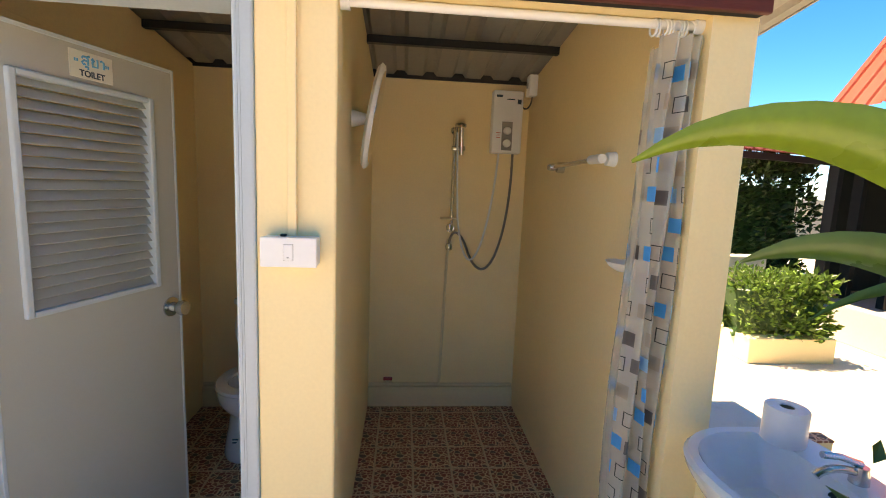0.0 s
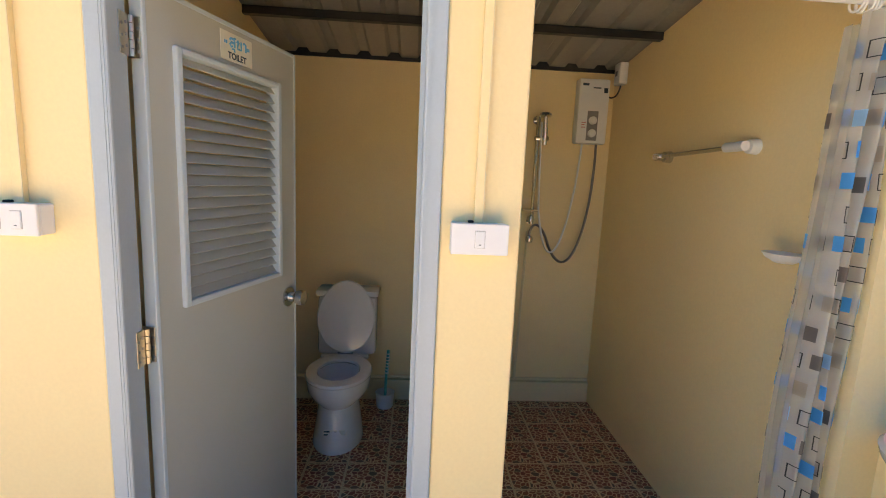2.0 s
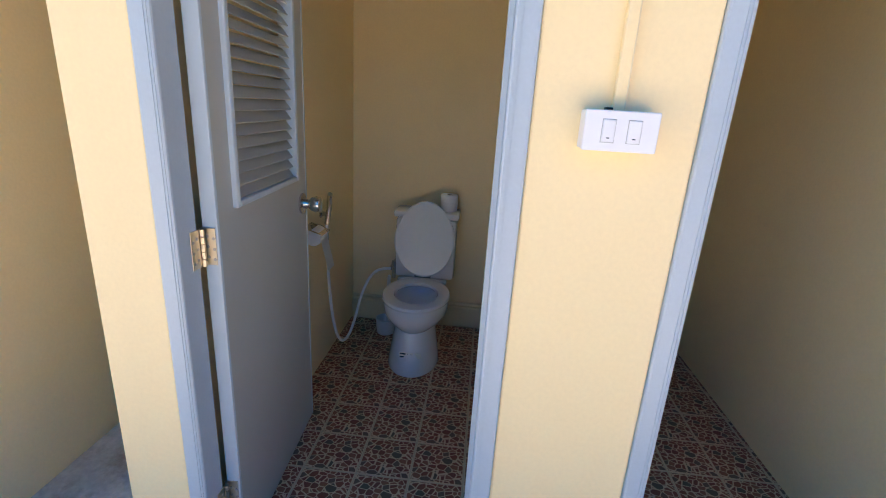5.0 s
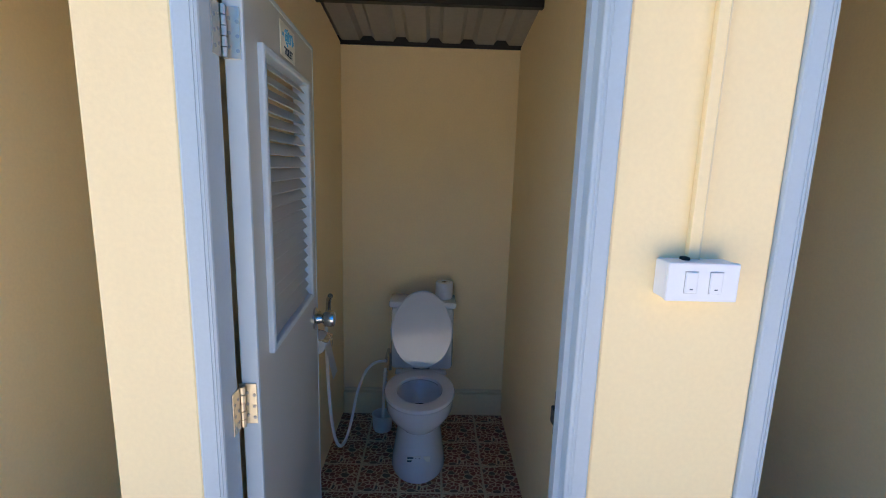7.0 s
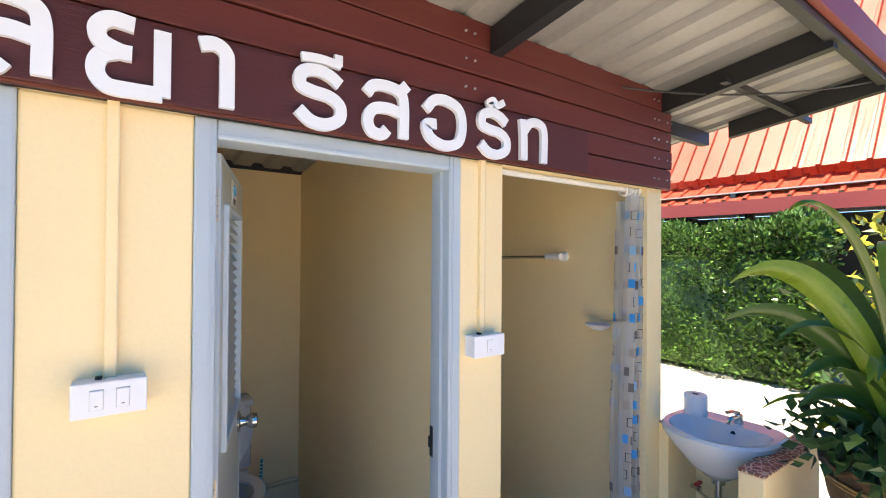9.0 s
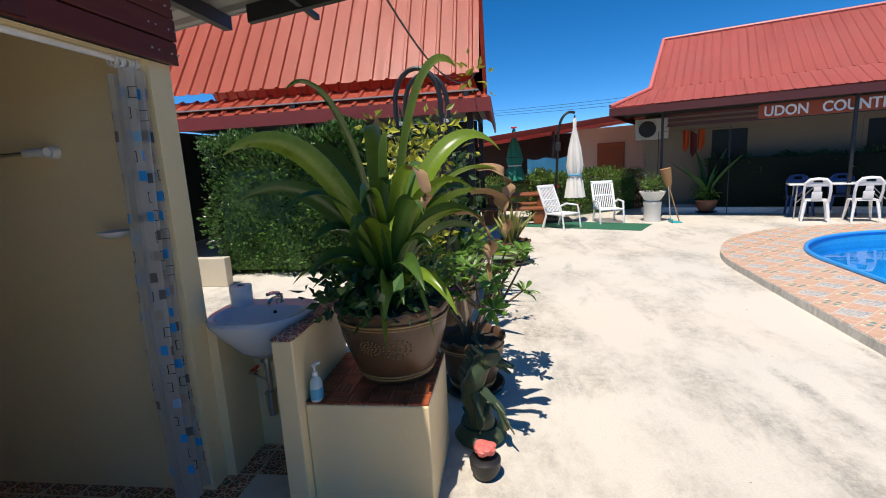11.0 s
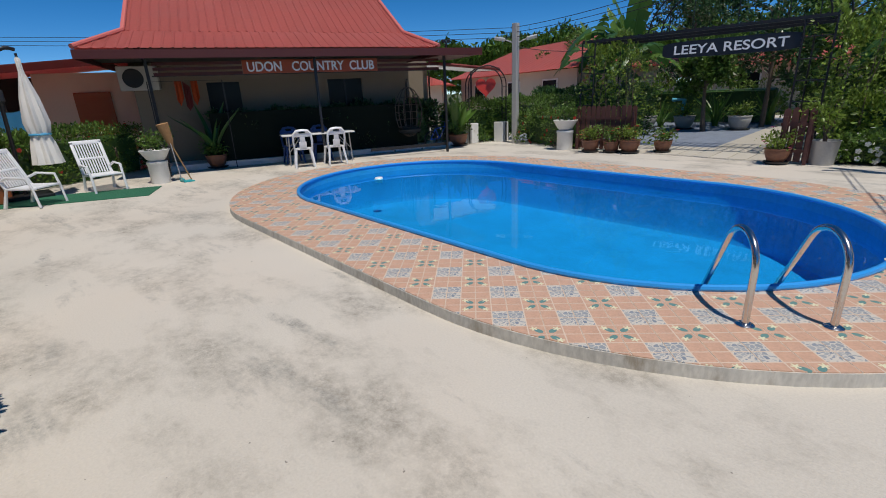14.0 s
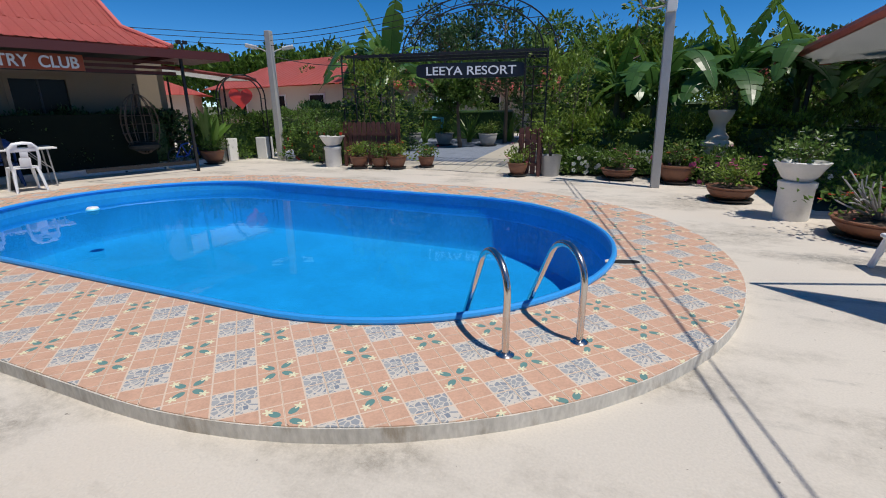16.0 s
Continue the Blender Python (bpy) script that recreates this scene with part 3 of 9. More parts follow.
structure("roof_rafters", bm, BLACK_STEEL, "black steel rafters under the roof sheet")
bm = bmesh.new()
for y in (1.35, 0.55):
    box(bm, (X0, y - 0.02, roof_z(y) - 0.045), (X1, y + 0.02, roof_z(y) - 0.006))
box(bm, (X1, 0.12, 2.44), (2.14, 0.17, 2.52))
box(bm, (1.2, -0.38, 2.5), (2.3, -0.35, 2.53))
# Not a purlin: dark strip added to block sky light between wall and ribs.
box(bm, (X0, BACK - 0.012, roof_z(BACK) - 0.02), (X1, BACK + 0.06, roof_z(BACK) + 0.03))
structure("roof_purlins", bm, BLACK_STEEL)
bm = boxes(((ROOF_L, ROOF_F - 0.03, roof_z(ROOF_F) - 0.06), (ROOF_R + 0.02, ROOF_F, roof_z(ROOF_F) + 0.07)), bevel=0.004)
structure("roof_trim", bm, RED_TRIM, "red painted roof edge board")
bm = boxes(((ROOF_L, ROOF_F + 0.002, roof_z(ROOF_F) - 0.085), (ROOF_R, ROOF_F + 0.045, roof_z(ROOF_F) - 0.012)), bevel=0.003)
structure("roof_channel", bm, BLACK_STEEL, "dark steel channel behind the roof edge board")
bm = bmesh.new()
v = [bm.verts.new((ROOF_R + dx, y, roof_z(y) + dz)) for y in (ROOF_F, ROOF_B) for dx, dz in ((0.001, -0.004), (0.012, -0.004), (0.012, 0.035), (0.001, 0.035))]
for f in ((0, 1, 2, 3), (7, 6, 5, 4), (0, 4, 5, 1), (1, 5, 6, 2), (2, 6, 7, 3), (3, 7, 4, 0)):
    bm.faces.new([v[i] for i in f])
structure("roof_flashing", bm, ZINC, "thin pale flashing along the roof's end")

# plank fascia with its sign
fascia = tagged(new("fascia"), "maroon stained plank fascia above the cubicle openings", "fascia", kind="structure")
zs = [2.064, 2.165, 2.262, 2.36, 2.457, 2.56]
rng = random.Random(5)
for i, (z0, z1) in enumerate(zip(zs, zs[1:])):
    part("plank", boxes(((X0 - 0.02, -0.052 - 0.004 * (i % 2), z0 + 0.002), (1.345 + 0.003 * (i % 3), -0.032, z1 - 0.003)), bevel=0.004), MAROON, fascia)
part("backing_board", boxes(((X0, -0.031, 2.071), (1.34, 0.0, 2.55))), DARK, fascia)
bm = bmesh.new()
for x in (-2.4, -1.2, 0.0, 1.2, 1.32):
    for z in zs[:-1]:
        for dx in (-0.02, 0.02):
            tube(bm, [(x + dx, -0.050, z + 0.045), (x + dx, -0.060, z + 0.045)], 0.0045, 8)
part("screw_heads", bm, GALV, fascia, "rows of pale screw heads")

# ---- cubicle doors, frames and switches ----
def door_frame(name, x0, x1):
    ob = tagged(new(name), "pale blue-grey moulded door frame in the cream wall", "door frame", "cubicle door frames", "structure")
    y0, y1, w = -0.008, 0.104, 0.052
    for a, b, c, d in ((x0, x0 + w, 0, FT), (x1 - w, x1, 0, FT), (x0 + w, x1 - w, FT - w, FT)):
        bm = boxes(((a, y0, c), (b, 0.074 if a == x0 and b < x1 - w else y1, d)), bevel=0.006)
        up = b - a < d - c
        for q in (0.010, 0.017):
            if up:
                k = a + q if a == x0 else b - q - 0.003
                k = (a + w - q) if a == x0 else (a + q)
                box(bm, (k, y0 - 0.0018, c + 0.003), (k + 0.003, y0 + 0.002, d - 0.003))
            else:
                box(bm, (a, y0 - 0.0018, c + q), (b, y0 + 0.002, c + q + 0.003))
        part("jamb" if up else "head", bm, FRAME, ob)
    bm = boxes(((x1 - w - 0.012, 0.03, 0), (x1 - w, 0.066, FT - w)))
    part("door_stop", bm, FRAME, ob)
    bm = boxes(((x1 - w - 0.004, 0.07, 0.985), (x1 - w + 0.001, 0.100, 1.095)), bevel=0.002)
    box(bm, (x1 - w - 0.012, 0.078, 1.02), (x1 - w - 0.003, 0.098, 1.06), 0.002)
    part("strike_plate", bm, BLACK_STEEL, ob, "dark steel strike plate")
    return ob


def louvre_door(at, turn, jamb):
    ob = thing("louvre_door", at, "grey plastic cubicle door with a louvred panel, standing open", "door", "cubicle doors", turn)
    W, T, H0, H1 = 0.735, 0.018, 0.012, 2.0
    u0, u1, z0, z1 = 0.115, 0.615, 1.135, 1.865
    part("leaf", boxes(((0.016, -T, H0), (u0, T, H1)), ((u1, -T, H0), (W, T, H1)), ((u0, -T, H0), (u1, T, z0)), ((u0, -T, z1), (u1, T, H1))), LEAF_GREY, ob)
    bm = bmesh.new()
    for x in (0.014, W - 0.012):
        box(bm, (x, -T - 0.002, H0), (x + 0.014, T + 0.002, H1 + 0.002), 0.003)
    box(bm, (0.012, -T - 0.002, H1 - 0.012), (W - 0.012, T + 0.002, H1 + 0.002), 0.002)
    part("edge_trim", bm, DOOR_EDGE, ob, "pale blue-grey edge strip")
    bm = bmesh.new()
    for a, b in (((u0 - 0.005, z0 - 0.005), (u0 + 0.018, z1 + 0.005)), ((u1 - 0.018, z0 - 0.005), (u1 + 0.005, z1 + 0.005)), ((u0 + 0.018, z0 - 0.005), (u1 - 0.018, z0 + 0.014)), ((u0 + 0.018, z1 - 0.014), (u1 - 0.018, z1 + 0.005))):
        box(bm, (a[0], -T - 0.014, a[1]), (b[0], T + 0.004, b[1]), 0.005)
    part("louvre_frame", bm, DOOR_EDGE, ob, "pale raised louvre frame")
    n = 21
    me = None
    for i in range(n):
        z = z0 + 0.030 + (z1 - z0 - 0.052) * i / (n - 1)
        if me is None:
            bm = bmesh.new()
            box(bm, (u0 + 0.016, -0.0205, -0.002), (u1 - 0.016, 0.019, 0.002), 0.0015, pose(0, 0, 0, 52, 0, 0))
            sl = part("slat", bm, LEAF_GREY, ob)
            me = sl.data
        else:
            sl = new("slat", me)
            sl.parent = ob
        sl.location = (0, -0.003, z)
    bm = bmesh.new()
    for s in (-1, 1):
        prof = [(0.034, 0), (0.034, 0.006), (0.018, 0.010), (0.014, 0.026), (0.022, 0.034), (0.027, 0.050), (0.024, 0.064), (0.012, 0.068), (0, 0.068)]
        b2 = bmesh.new()
        lathe(b2, [(a * 1.2, b * 1.15) for a, b in prof], 20)
        bmesh.ops.transform(b2, matrix=pose(0.675, s * T, 1.03, -90 * s), verts=b2.verts)
        tmp = bpy.data.meshes.new("t")
        b2.to_mesh(tmp)
        b2.free()
        bm.from_mesh(tmp)
    part("knob", bm, CHROME, ob, "round brushed steel knob", True)
    for z in (1.86, 1.05, 0.25):
        # one plate on the leaf's edge, the other on the jamb
        h = part("hinge", boxes(((0.0095, -T + 0.003, z - 0.05), (0.0125, T + 0.006, z + 0.05)), bevel=0.001), HINGE, ob, "steel butt hinge")
        to_leaf = pose(0, 0, 0, 0, 0, -turn)
        bm = bmesh.new()
        for k in range(5):
            tube(bm, [(jamb + 0.006, -0.004, z - 0.05 + 0.020 * k + 0.001), (jamb + 0.006, -0.004, z - 0.05 + 0.020 * k + 0.019)], 0.0065, 10)
        bmesh.ops.transform(bm, matrix=to_leaf, verts=bm.verts)
        part("knuckle", bm, HINGE, h)
        part("jamb_plate", box(bmesh.new(), (jamb + 0.0005, -0.046, z - 0.05), (jamb + 0.003, -0.011, z + 0.05), 0.001, to_leaf), HINGE, h)
        for y in (-0.038, -0.022):
            for k in range(3):
                bm = bmesh.new()
                tube(bm, [(jamb + 0.0028, y, z - 0.034 + 0.028 * k + 0.006 * (y > -0.03)), (jamb + 0.0045, y, z - 0.034 + 0.028 * k + 0.006 * (y > -0.03))], 0.004, 8)
                bmesh.ops.transform(bm, matrix=to_leaf, verts=bm.verts)
                part("screw", bm, GALV, h)
        for y in (-0.010, 0.006):
            for k in range(3):
                bm = bmesh.new()
                tube(bm, [(0.0097, y, z - 0.034 + 0.028 * k + 0.006 * (y > 0)), (0.0080, y, z - 0.034 + 0.028 * k + 0.006 * (y > 0))], 0.004, 8)
                part("screw", bm, GALV, h)
    sg = part("sign_plate", boxes(((0.30, -T - 0.004, 1.885), (0.455, -T - 0.001, 1.972)), bevel=0.001), PAPER, ob, "small printed toilet sign")
    lettering("lettering", "TOILET", 0.020, Matrix.Translation((0.3775, -T - 0.0045, 1.893)), INK, sg, 0.0004, bold=0.0008)
    bm = bmesh.new()
    so = [[(0.05, 0.75), (0.3, 1.0), (0.8, 0.95), (0.92, 0.7), (0.92, 0.0)], [(0.9, 0.5), (0.4, 0.55), (0.08, 0.3), (0.3, 0.03), (0.5, 0.15)], [(0.75, 0.92), (1.1, 1.15)], [(0.45, -0.18), (0.9, -0.18), (0.9, -0.48)]]
    kho = [[(0.05, 0.72), (0.3, 1.0), (0.42, 0.8), (0.22, 0.5), (0.22, 0.05), (0.9, 0.05), (0.9, 1.0)]]
    aa = [[(0.0, 0.85), (0.4, 1.0), (0.85, 0.85), (0.85, 0.0)]]
    for x0, w, strokes in ((0.340, 0.026, so), (0.374, 0.026, kho), (0.408, 0.015, aa)):
        for st in strokes:
            tube(bm, [(x0 + w * u, -T - 0.0032, 1.929 + 0.027 * v) for u, v in st], 0.0040, 6)
    for x in (0.318, 0.326, 0.437, 0.429):
        box(bm, (x - 0.003, -T - 0.005, 1.935), (x + 0.003, -T - 0.0042, 1.945))
    part("lettering_bars", bm, SIGN_BLUE, sg)
    return ob


door_frame("door_frame_1", -0.846, 0.0)
door_frame("door_frame_2", -2.016, -1.178)
louvre_door((-0.790, 0.085, 0), 73.5, -0.004)
louvre_door((-1.946, 0.085, 0), 93.5, -0.018)


def switch_box(x0, x1, z0, z1, count):
    ob = thing("light_switch", ((x0 + x1) / 2, 0, z0), "white surface-mounted light switch on the cream pillar", "switch", "light switches")
    w, h = (x1 - x0) / 2, z1 - z0
    part("back_box", boxes(((-w, -0.046, 0), (w, 0.0, h)), bevel=0.004), WHITE, ob)
    part("cover", boxes(((-w - 0.001, -0.058, -0.001), (w + 0.001, -0.047, h + 0.001)), bevel=0.003), WHITE, ob)
    for k in range(count):
        c = (k - (count - 1) / 2) * 0.048
        rk = part("rocker", boxes(((c - 0.012, -0.062, h / 2 - 0.021), (c + 0.012, -0.057, h / 2 + 0.021)), bevel=0.002), WHITE, ob)
        part("mark", boxes(((c - 0.003, -0.0625, h / 2 - 0.014), (c + 0.003, -0.0618, h / 2 - 0.012))), INK, rk)
        part("rocker_gap", boxes(((c - 0.0128, -0.0584, h / 2 - 0.0218), (c + 0.0128, -0.0575, h / 2 + 0.0218))), GALV, ob)
    part("cable_entry", boxes(((-0.028, -0.030, h - 0.001), (-0.014, -0.012, h + 0.006)), bevel=0.002), DARK, ob, "dark rubber cable entry")
    tr = part("trunking", boxes(((-0.012, -0.016, h), (0.012, 0.0, 2.083 - z0)), bevel=0.002), CREAM, ob, "cream painted cable trunking")
    part("seam", boxes(((0.009, -0.0175, h), (0.0115, -0.0155, 2.08 - z0))), CREAM_LOW, ob)
    return ob


switch_box(0.026, 0.168, 1.358, 1.434, 1)
switch_box(-1.081, -0.944, 1.367, 1.441, 2)


# ---- toilets ----
def superloft(bm, rings, seg=36, power=2.0):
    """Loft of (cx, cy, rx, ry, z) rings; rings with rx 0 close to a point."""
    last = None
    for cx, cy, rx, ry, z in rings:
        row = []
        for k in range(seg):
            t = 2 * math.pi * k / seg
            c, s = math.cos(t), math.sin(t)
            row.append(bm.verts.new((cx + rx * math.copysign(abs(c) ** (2 / power), c), cy + ry * math.copysign(abs(s) ** (2 / power), s), z)))
        if last:
            for k in range(seg):
                bm.faces.new((last[k], last[(k + 1) % seg], row[(k + 1) % seg], row[k]))
        else:
            bm.faces.new(row[::-1])
        last = row
    bm.faces.new(last)
    return bm


def toilet(at):
    ob = thing("toilet", at, "white ceramic toilet with its lid raised, on the mosaic floor", "toilet", "toilets")
    bm = bmesh.new()
    superloft(bm, [(0, -0.01, 0.142, 0.21, 0), (0, -0.01, 0.146, 0.215, 0.012), (0, -0.01, 0.139, 0.205, 0.06), (0, 0, 0.124, 0.188, 0.16), (0, 0, 0.112, 0.172, 0.245),
                   (0, 0, 0.156, 0.208, 0.285), (0, 0, 0.178, 0.232, 0.325), (0, 0, 0.183, 0.24, 0.375), (0, 0, 0.180, 0.238, 0.392), (0, -0.01, 0.135, 0.19, 0.394), (0, -0.015, 0.115, 0.165, 0.34),
                   (0, 0, 0.08, 0.11, 0.25), (0, 0.02, 0.03, 0.05, 0.22)])
    part("bowl", bm, CERAMIC, ob, smooth=True)
    bm = bmesh.new()
    superloft(bm, [(0, 0.01, 0.09, 0.12, 0.262), (0, 0.01, 0.092, 0.12, 0.266)])
    part("bowl_water", bm, GLASS_DARK, ob)
    bm = bmesh.new()
    rows = []
    for f, z in ((1.0, 0.398), (1.02, 0.408), (0.99, 0.420), (0.86, 0.424), (0.66, 0.420), (0.62, 0.408), (0.66, 0.398)):
        rows.append([bm.verts.new((0.187 * f * math.cos(t), -0.005 + (0.245 if math.sin(t) < 0 else 0.235) * (f if f > 0.8 else f - 0.02) * math.sin(t) - (0 if f > 0.8 else 0.012), z)) for t in (2 * math.pi * k / 40 for k in range(40))])
    for i in range(7):
        A, B = rows[i], rows[(i + 1) % 7]
        for k in range(40):
            bm.faces.new((A[k], A[(k + 1) % 40], B[(k + 1) % 40], B[k]))
    box(bm, (-0.15, 0.19, 0.398), (0.15, 0.245, 0.418), 0.01)
    part("seat", bm, CERAMIC, ob, smooth=True)
    bm = bmesh.new()
    superloft(bm, [(0, 0, 0.176, 0.222, -0.010), (0, 0, 0.184, 0.230, -0.005), (0, 0, 0.184, 0.230, 0.004), (0, 0, 0.175, 0.221, 0.012)], 40, 2.05)
    for v in bm.verts:
        v.co.x *= 1 - 0.7 * v.co.y ** 2 - 0.35 * v.co.y * (1 if v.co.y > 0 else 0.3)
    bmesh.ops.transform(bm, matrix=pose(0, 0.258, 0.655, 81, 0, 0), verts=bm.verts)
    part("lid", bm, CERAMIC, ob, smooth=True)
    part("hinge_block", boxes(((-0.05, 0.228, 0.418), (0.05, 0.248, 0.436)), bevel=0.004), HEATER_GREY, ob)
    part("tank", boxes(((-0.185, 0.285, 0.39), (0.185, 0.450, 0.775)), bevel=0.025), CERAMIC, ob, smooth=True)
    part("tank_lid", boxes(((-0.198, 0.272, 0.776), (0.198, 0.456, 0.818)), bevel=0.014), CERAMIC, ob, smooth=True)
    part("tank_base", boxes(((-0.12, 0.19, 0.30), (0.12, 0.40, 0.395)), bevel=0.03), CERAMIC, ob, smooth=True)
    lab = part("sticker", boxes(((-0.055, -0.1945, 0.105), (0.02, -0.1925, 0.14))), PAPER, ob, "printed paper sticker")
    part("sticker", boxes(((0.03, -0.190, 0.108), (0.065, -0.188, 0.138))), PAPER, ob)
    part("print_bars", boxes(((-0.052, -0.1952, 0.127), (-0.02, -0.1944, 0.136)), ((-0.052, -0.1952, 0.109), (-0.012, -0.1944, 0.118)), ((-0.012, -0.1952, 0.127), (0.012, -0.1944, 0.131))), INK, lab)
    return ob


wc1 = toilet((-0.475, 1.425, 0))
copy_thing(wc1, pose(-1.585, 1.425, 0))


def toilet_brush(at, blue):
    ob = thing("toilet_brush", at, "toilet brush standing in a white plastic holder on the floor", "toilet brush", "toilet brushes")
    bm = bmesh.new()
    lathe(bm, [(0.050, 0), (0.056, 0.012), (0.062, 0.10), (0.066, 0.105), (0.058, 0.108), (0.052, 0.02), (0, 0.018)], 24)
    part("holder", bm, WHITE, ob, smooth=True)
    bm = bmesh.new()
    tube(bm, [(0, 0, 0.03), (0.006, 0.0, 0.25), (0.016, 0.0, 0.40)], 0.009, 8)
    part("handle", bm, TURQUOISE if blue else WHITE, ob, "turquoise ribbed handle" if blue else "white handle", True)
    bm = bmesh.new()
    for k in range(7):
        lathe(bm, [(0.013, 0), (0.013, 0.008)], 10, (0.010 + 0.001 * k, 0, 0.24 + 0.022 * k))
    part("grip_rings", bm, WHITE, ob)
    return ob


toilet_brush((-0.225, 1.78, 0), True)
toilet_brush((-1.815, 1.70, 0), False)


def paper_roll(at, label, r=0.052, h=0.1, lying=False, turn=0):
    ob = thing("toilet_roll", at, label, "toilet roll", turn=turn)
    bm = bmesh.new()
    lathe(bm, [(0.019, 0), (r - 0.003, 0), (r, 0.004), (r, h - 0.004), (r - 0.003, h), (0.019, h), (0.019, 0.002)], 32)
    if lying:
        bmesh.ops.transform(bm, matrix=pose(-h / 2, 0, 0, 0, 90, 0), verts=bm.verts)
    part("paper", bm, WHITE, ob, smooth=True)
    bm = bmesh.new()
    lathe(bm, [(0.0185, 0.001), (0.0185, h - 0.003), (0.016, h - 0.003), (0.016, 0.001)], 20)
    if lying:
        bmesh.ops.transform(bm, matrix=pose(-h / 2, 0, 0, 0, 90, 0), verts=bm.verts)
    part("core", bm, BARK, ob, "brown cardboard core")
    return ob


paper_roll((-1.46, 1.80, 0.818), "white toilet roll standing on the toilet tank")

# bidet hose and paper holder on the wall of the second cubicle
hose = thing("bidet_sprayer", (-2.09, 1.30, 0.86), "chrome bidet sprayer with a white hose on the cream wall", "bidet sprayer")
bm = bmesh.new()
lathe(bm, [(0.022, 0), (0.022, 0.006), (0.012, 0.012), (0.012, 0.03), (0, 0.03)], 16)
bmesh.ops.transform(bm, matrix=pose(0, 0, 0, 0, 90, 0), verts=bm.verts)
part("wall_hook", bm, CHROME, hose, smooth=True)
bm = bmesh.new()
tube(bm, [(0.04, -0.02, -0.05), (0.05, -0.01, 0.03), (0.055, -0.02, 0.085), (0.07, -0.05, 0.115)], 0.013, 10)
part("spray_head", bm, CHROME, hose, smooth=True)
bm = bmesh.new()
tube(bm, bez((0.04, -0.02, -0.05), (0.05, -0.05, -0.75), (0.08, 0.12, -1.0), (0.13, 0.30, -0.60), 18) + bez((0.13, 0.30, -0.60), (0.17, 0.40, -0.42), (0.22, 0.42, -0.43), (0.29, 0.44, -0.43), 8)[1:], 0.0085, 8)
part("hose", bm, WHITE, hose, "white flexible hose", True)
bm = bmesh.new()
tube(bm, [(0.29, 0.44, -0.43), (0.29, 0.61, -0.43)], 0.012, 8)
tube(bm, [(0.31, 0.45, -0.49), (0.31, 0.45, -0.38)], 0.015, 8)
part("valve", bm, CHROME, hose, "chrome angle valve", True)
hold = thing("paper_holder", (-2.09, 1.10, 0.82), "steel toilet paper holder with a roll on the cream wall", "paper holder")
bm = bmesh.new()
tube(bm, arc((0.055, 0, -0.02), 0.056, -20, 190, (1, 0, 0), (0, 0, 1)), 0.002, 6)
box(bm, (0.0, -0.055, 0.015), (0.10, 0.055, 0.020), 0.002, pose(0, 0, 0.012, 0, 18, 0))
tube(bm, [(0.0, -0.05, 0.13), (0.03, -0.05, 0.13), (0.08, -0.05, 0.128)], 0.008, 8)
lathe(bm, [(0.02, 0), (0.02, 0.004)], 14, (0.0, -0.05, 0.13))
part("cover", bm, CHROME, hold, smooth=True)
r = paper_roll((-2.040, 1.10, 0.80), "white toilet roll hanging in the steel holder", 0.040, 0.1, True, 90)
bm = bmesh.new()
strip = bez((0.039, 0.0, -0.01), (0.05, 0.0, -0.07), (0.06, 0.0, -0.1), (0.072, 0.0, -0.16), 6)
vs = [[bm.verts.new((0.06 * 0 + y, -p.x + 0.0, p.z)) for y in (-0.045, 0.045)] for p in strip]
for A, B in zip(vs, vs[1:]):
    bm.faces.new((A[0], A[1], B[1], B[0]))
bmesh.ops.solidify(bm, geom=bm.faces[:], thickness=0.001)
part("loose_end", bm, WHITE, r)

# water pipes along the back walls
for x0, x1 in (SHOWER, T1, T2):
    bm = bmesh.new()
    tube(bm, [(x0 + 0.01, BACK - 0.018, 0.165), (x1 - 0.01, BACK - 0.018, 0.165)], 0.012, 8)
    if x0 > 0:
        tube(bm, [(0.675, BACK - 0.018, 0.165), (0.70, BACK - 0.014, 1.22)], 0.010, 8)
        xv = x0 + 0.134 * (x1 - x0)
        tube(bm, [(xv - 0.03, BACK - 0.018, 0.165), (xv + 0.03, BACK - 0.018, 0.165)], 0.018, 10)
        tube(bm, [(xv, BACK - 0.018, 0.165), (xv, BACK - 0.022, 0.20)], 0.009, 8)
    ob = thing("water_pipe", (0, 0, 0), "cream painted water pipe along the back wall", "pipe", "water pipes")
    part("pipe", bm, CREAM_LOW, ob, smooth=True)
    if x0 > 0:
        part("valve_handle", boxes(((xv - 0.032, BACK - 0.034, 0.196), (xv + 0.032, BACK - 0.008, 0.216)), bevel=0.006), RED_VALVE, ob, "red plastic valve handle")

# ---- shower ----
ob = thing("water_heater", (0.955, BACK, 1.81), "white electric shower heater with a grey dial panel", "water heater")
part("body", boxes(((0, -0.085, 0), (0.20, -0.001, 0.405)), bevel=0.012), WHITE, ob, smooth=True)
part("dial_panel", boxes(((0.065, -0.0875, 0.02), (0.135, -0.084, 0.205)), bevel=0.001), HEATER_GREY, ob)
for z in (0.065, 0.145):
    bm = bmesh.new()
    lathe(bm, [(0.026, 0), (0.026, 0.012), (0.020, 0.018), (0, 0.018)], 20)
    bmesh.ops.transform(bm, matrix=pose(0.100, -0.087, z, 90), verts=bm.verts)
    part("dial", bm, WHITE, ob, smooth=True)
part("print_bars", boxes(((0.02, -0.0862, 0.36), (0.06, -0.0846, 0.375)), ((0.09, -0.0862, 0.345), (0.14, -0.0846, 0.352)), ((0.16, -0.0862, 0.32), (0.185, -0.0846, 0.35))), INK, ob)
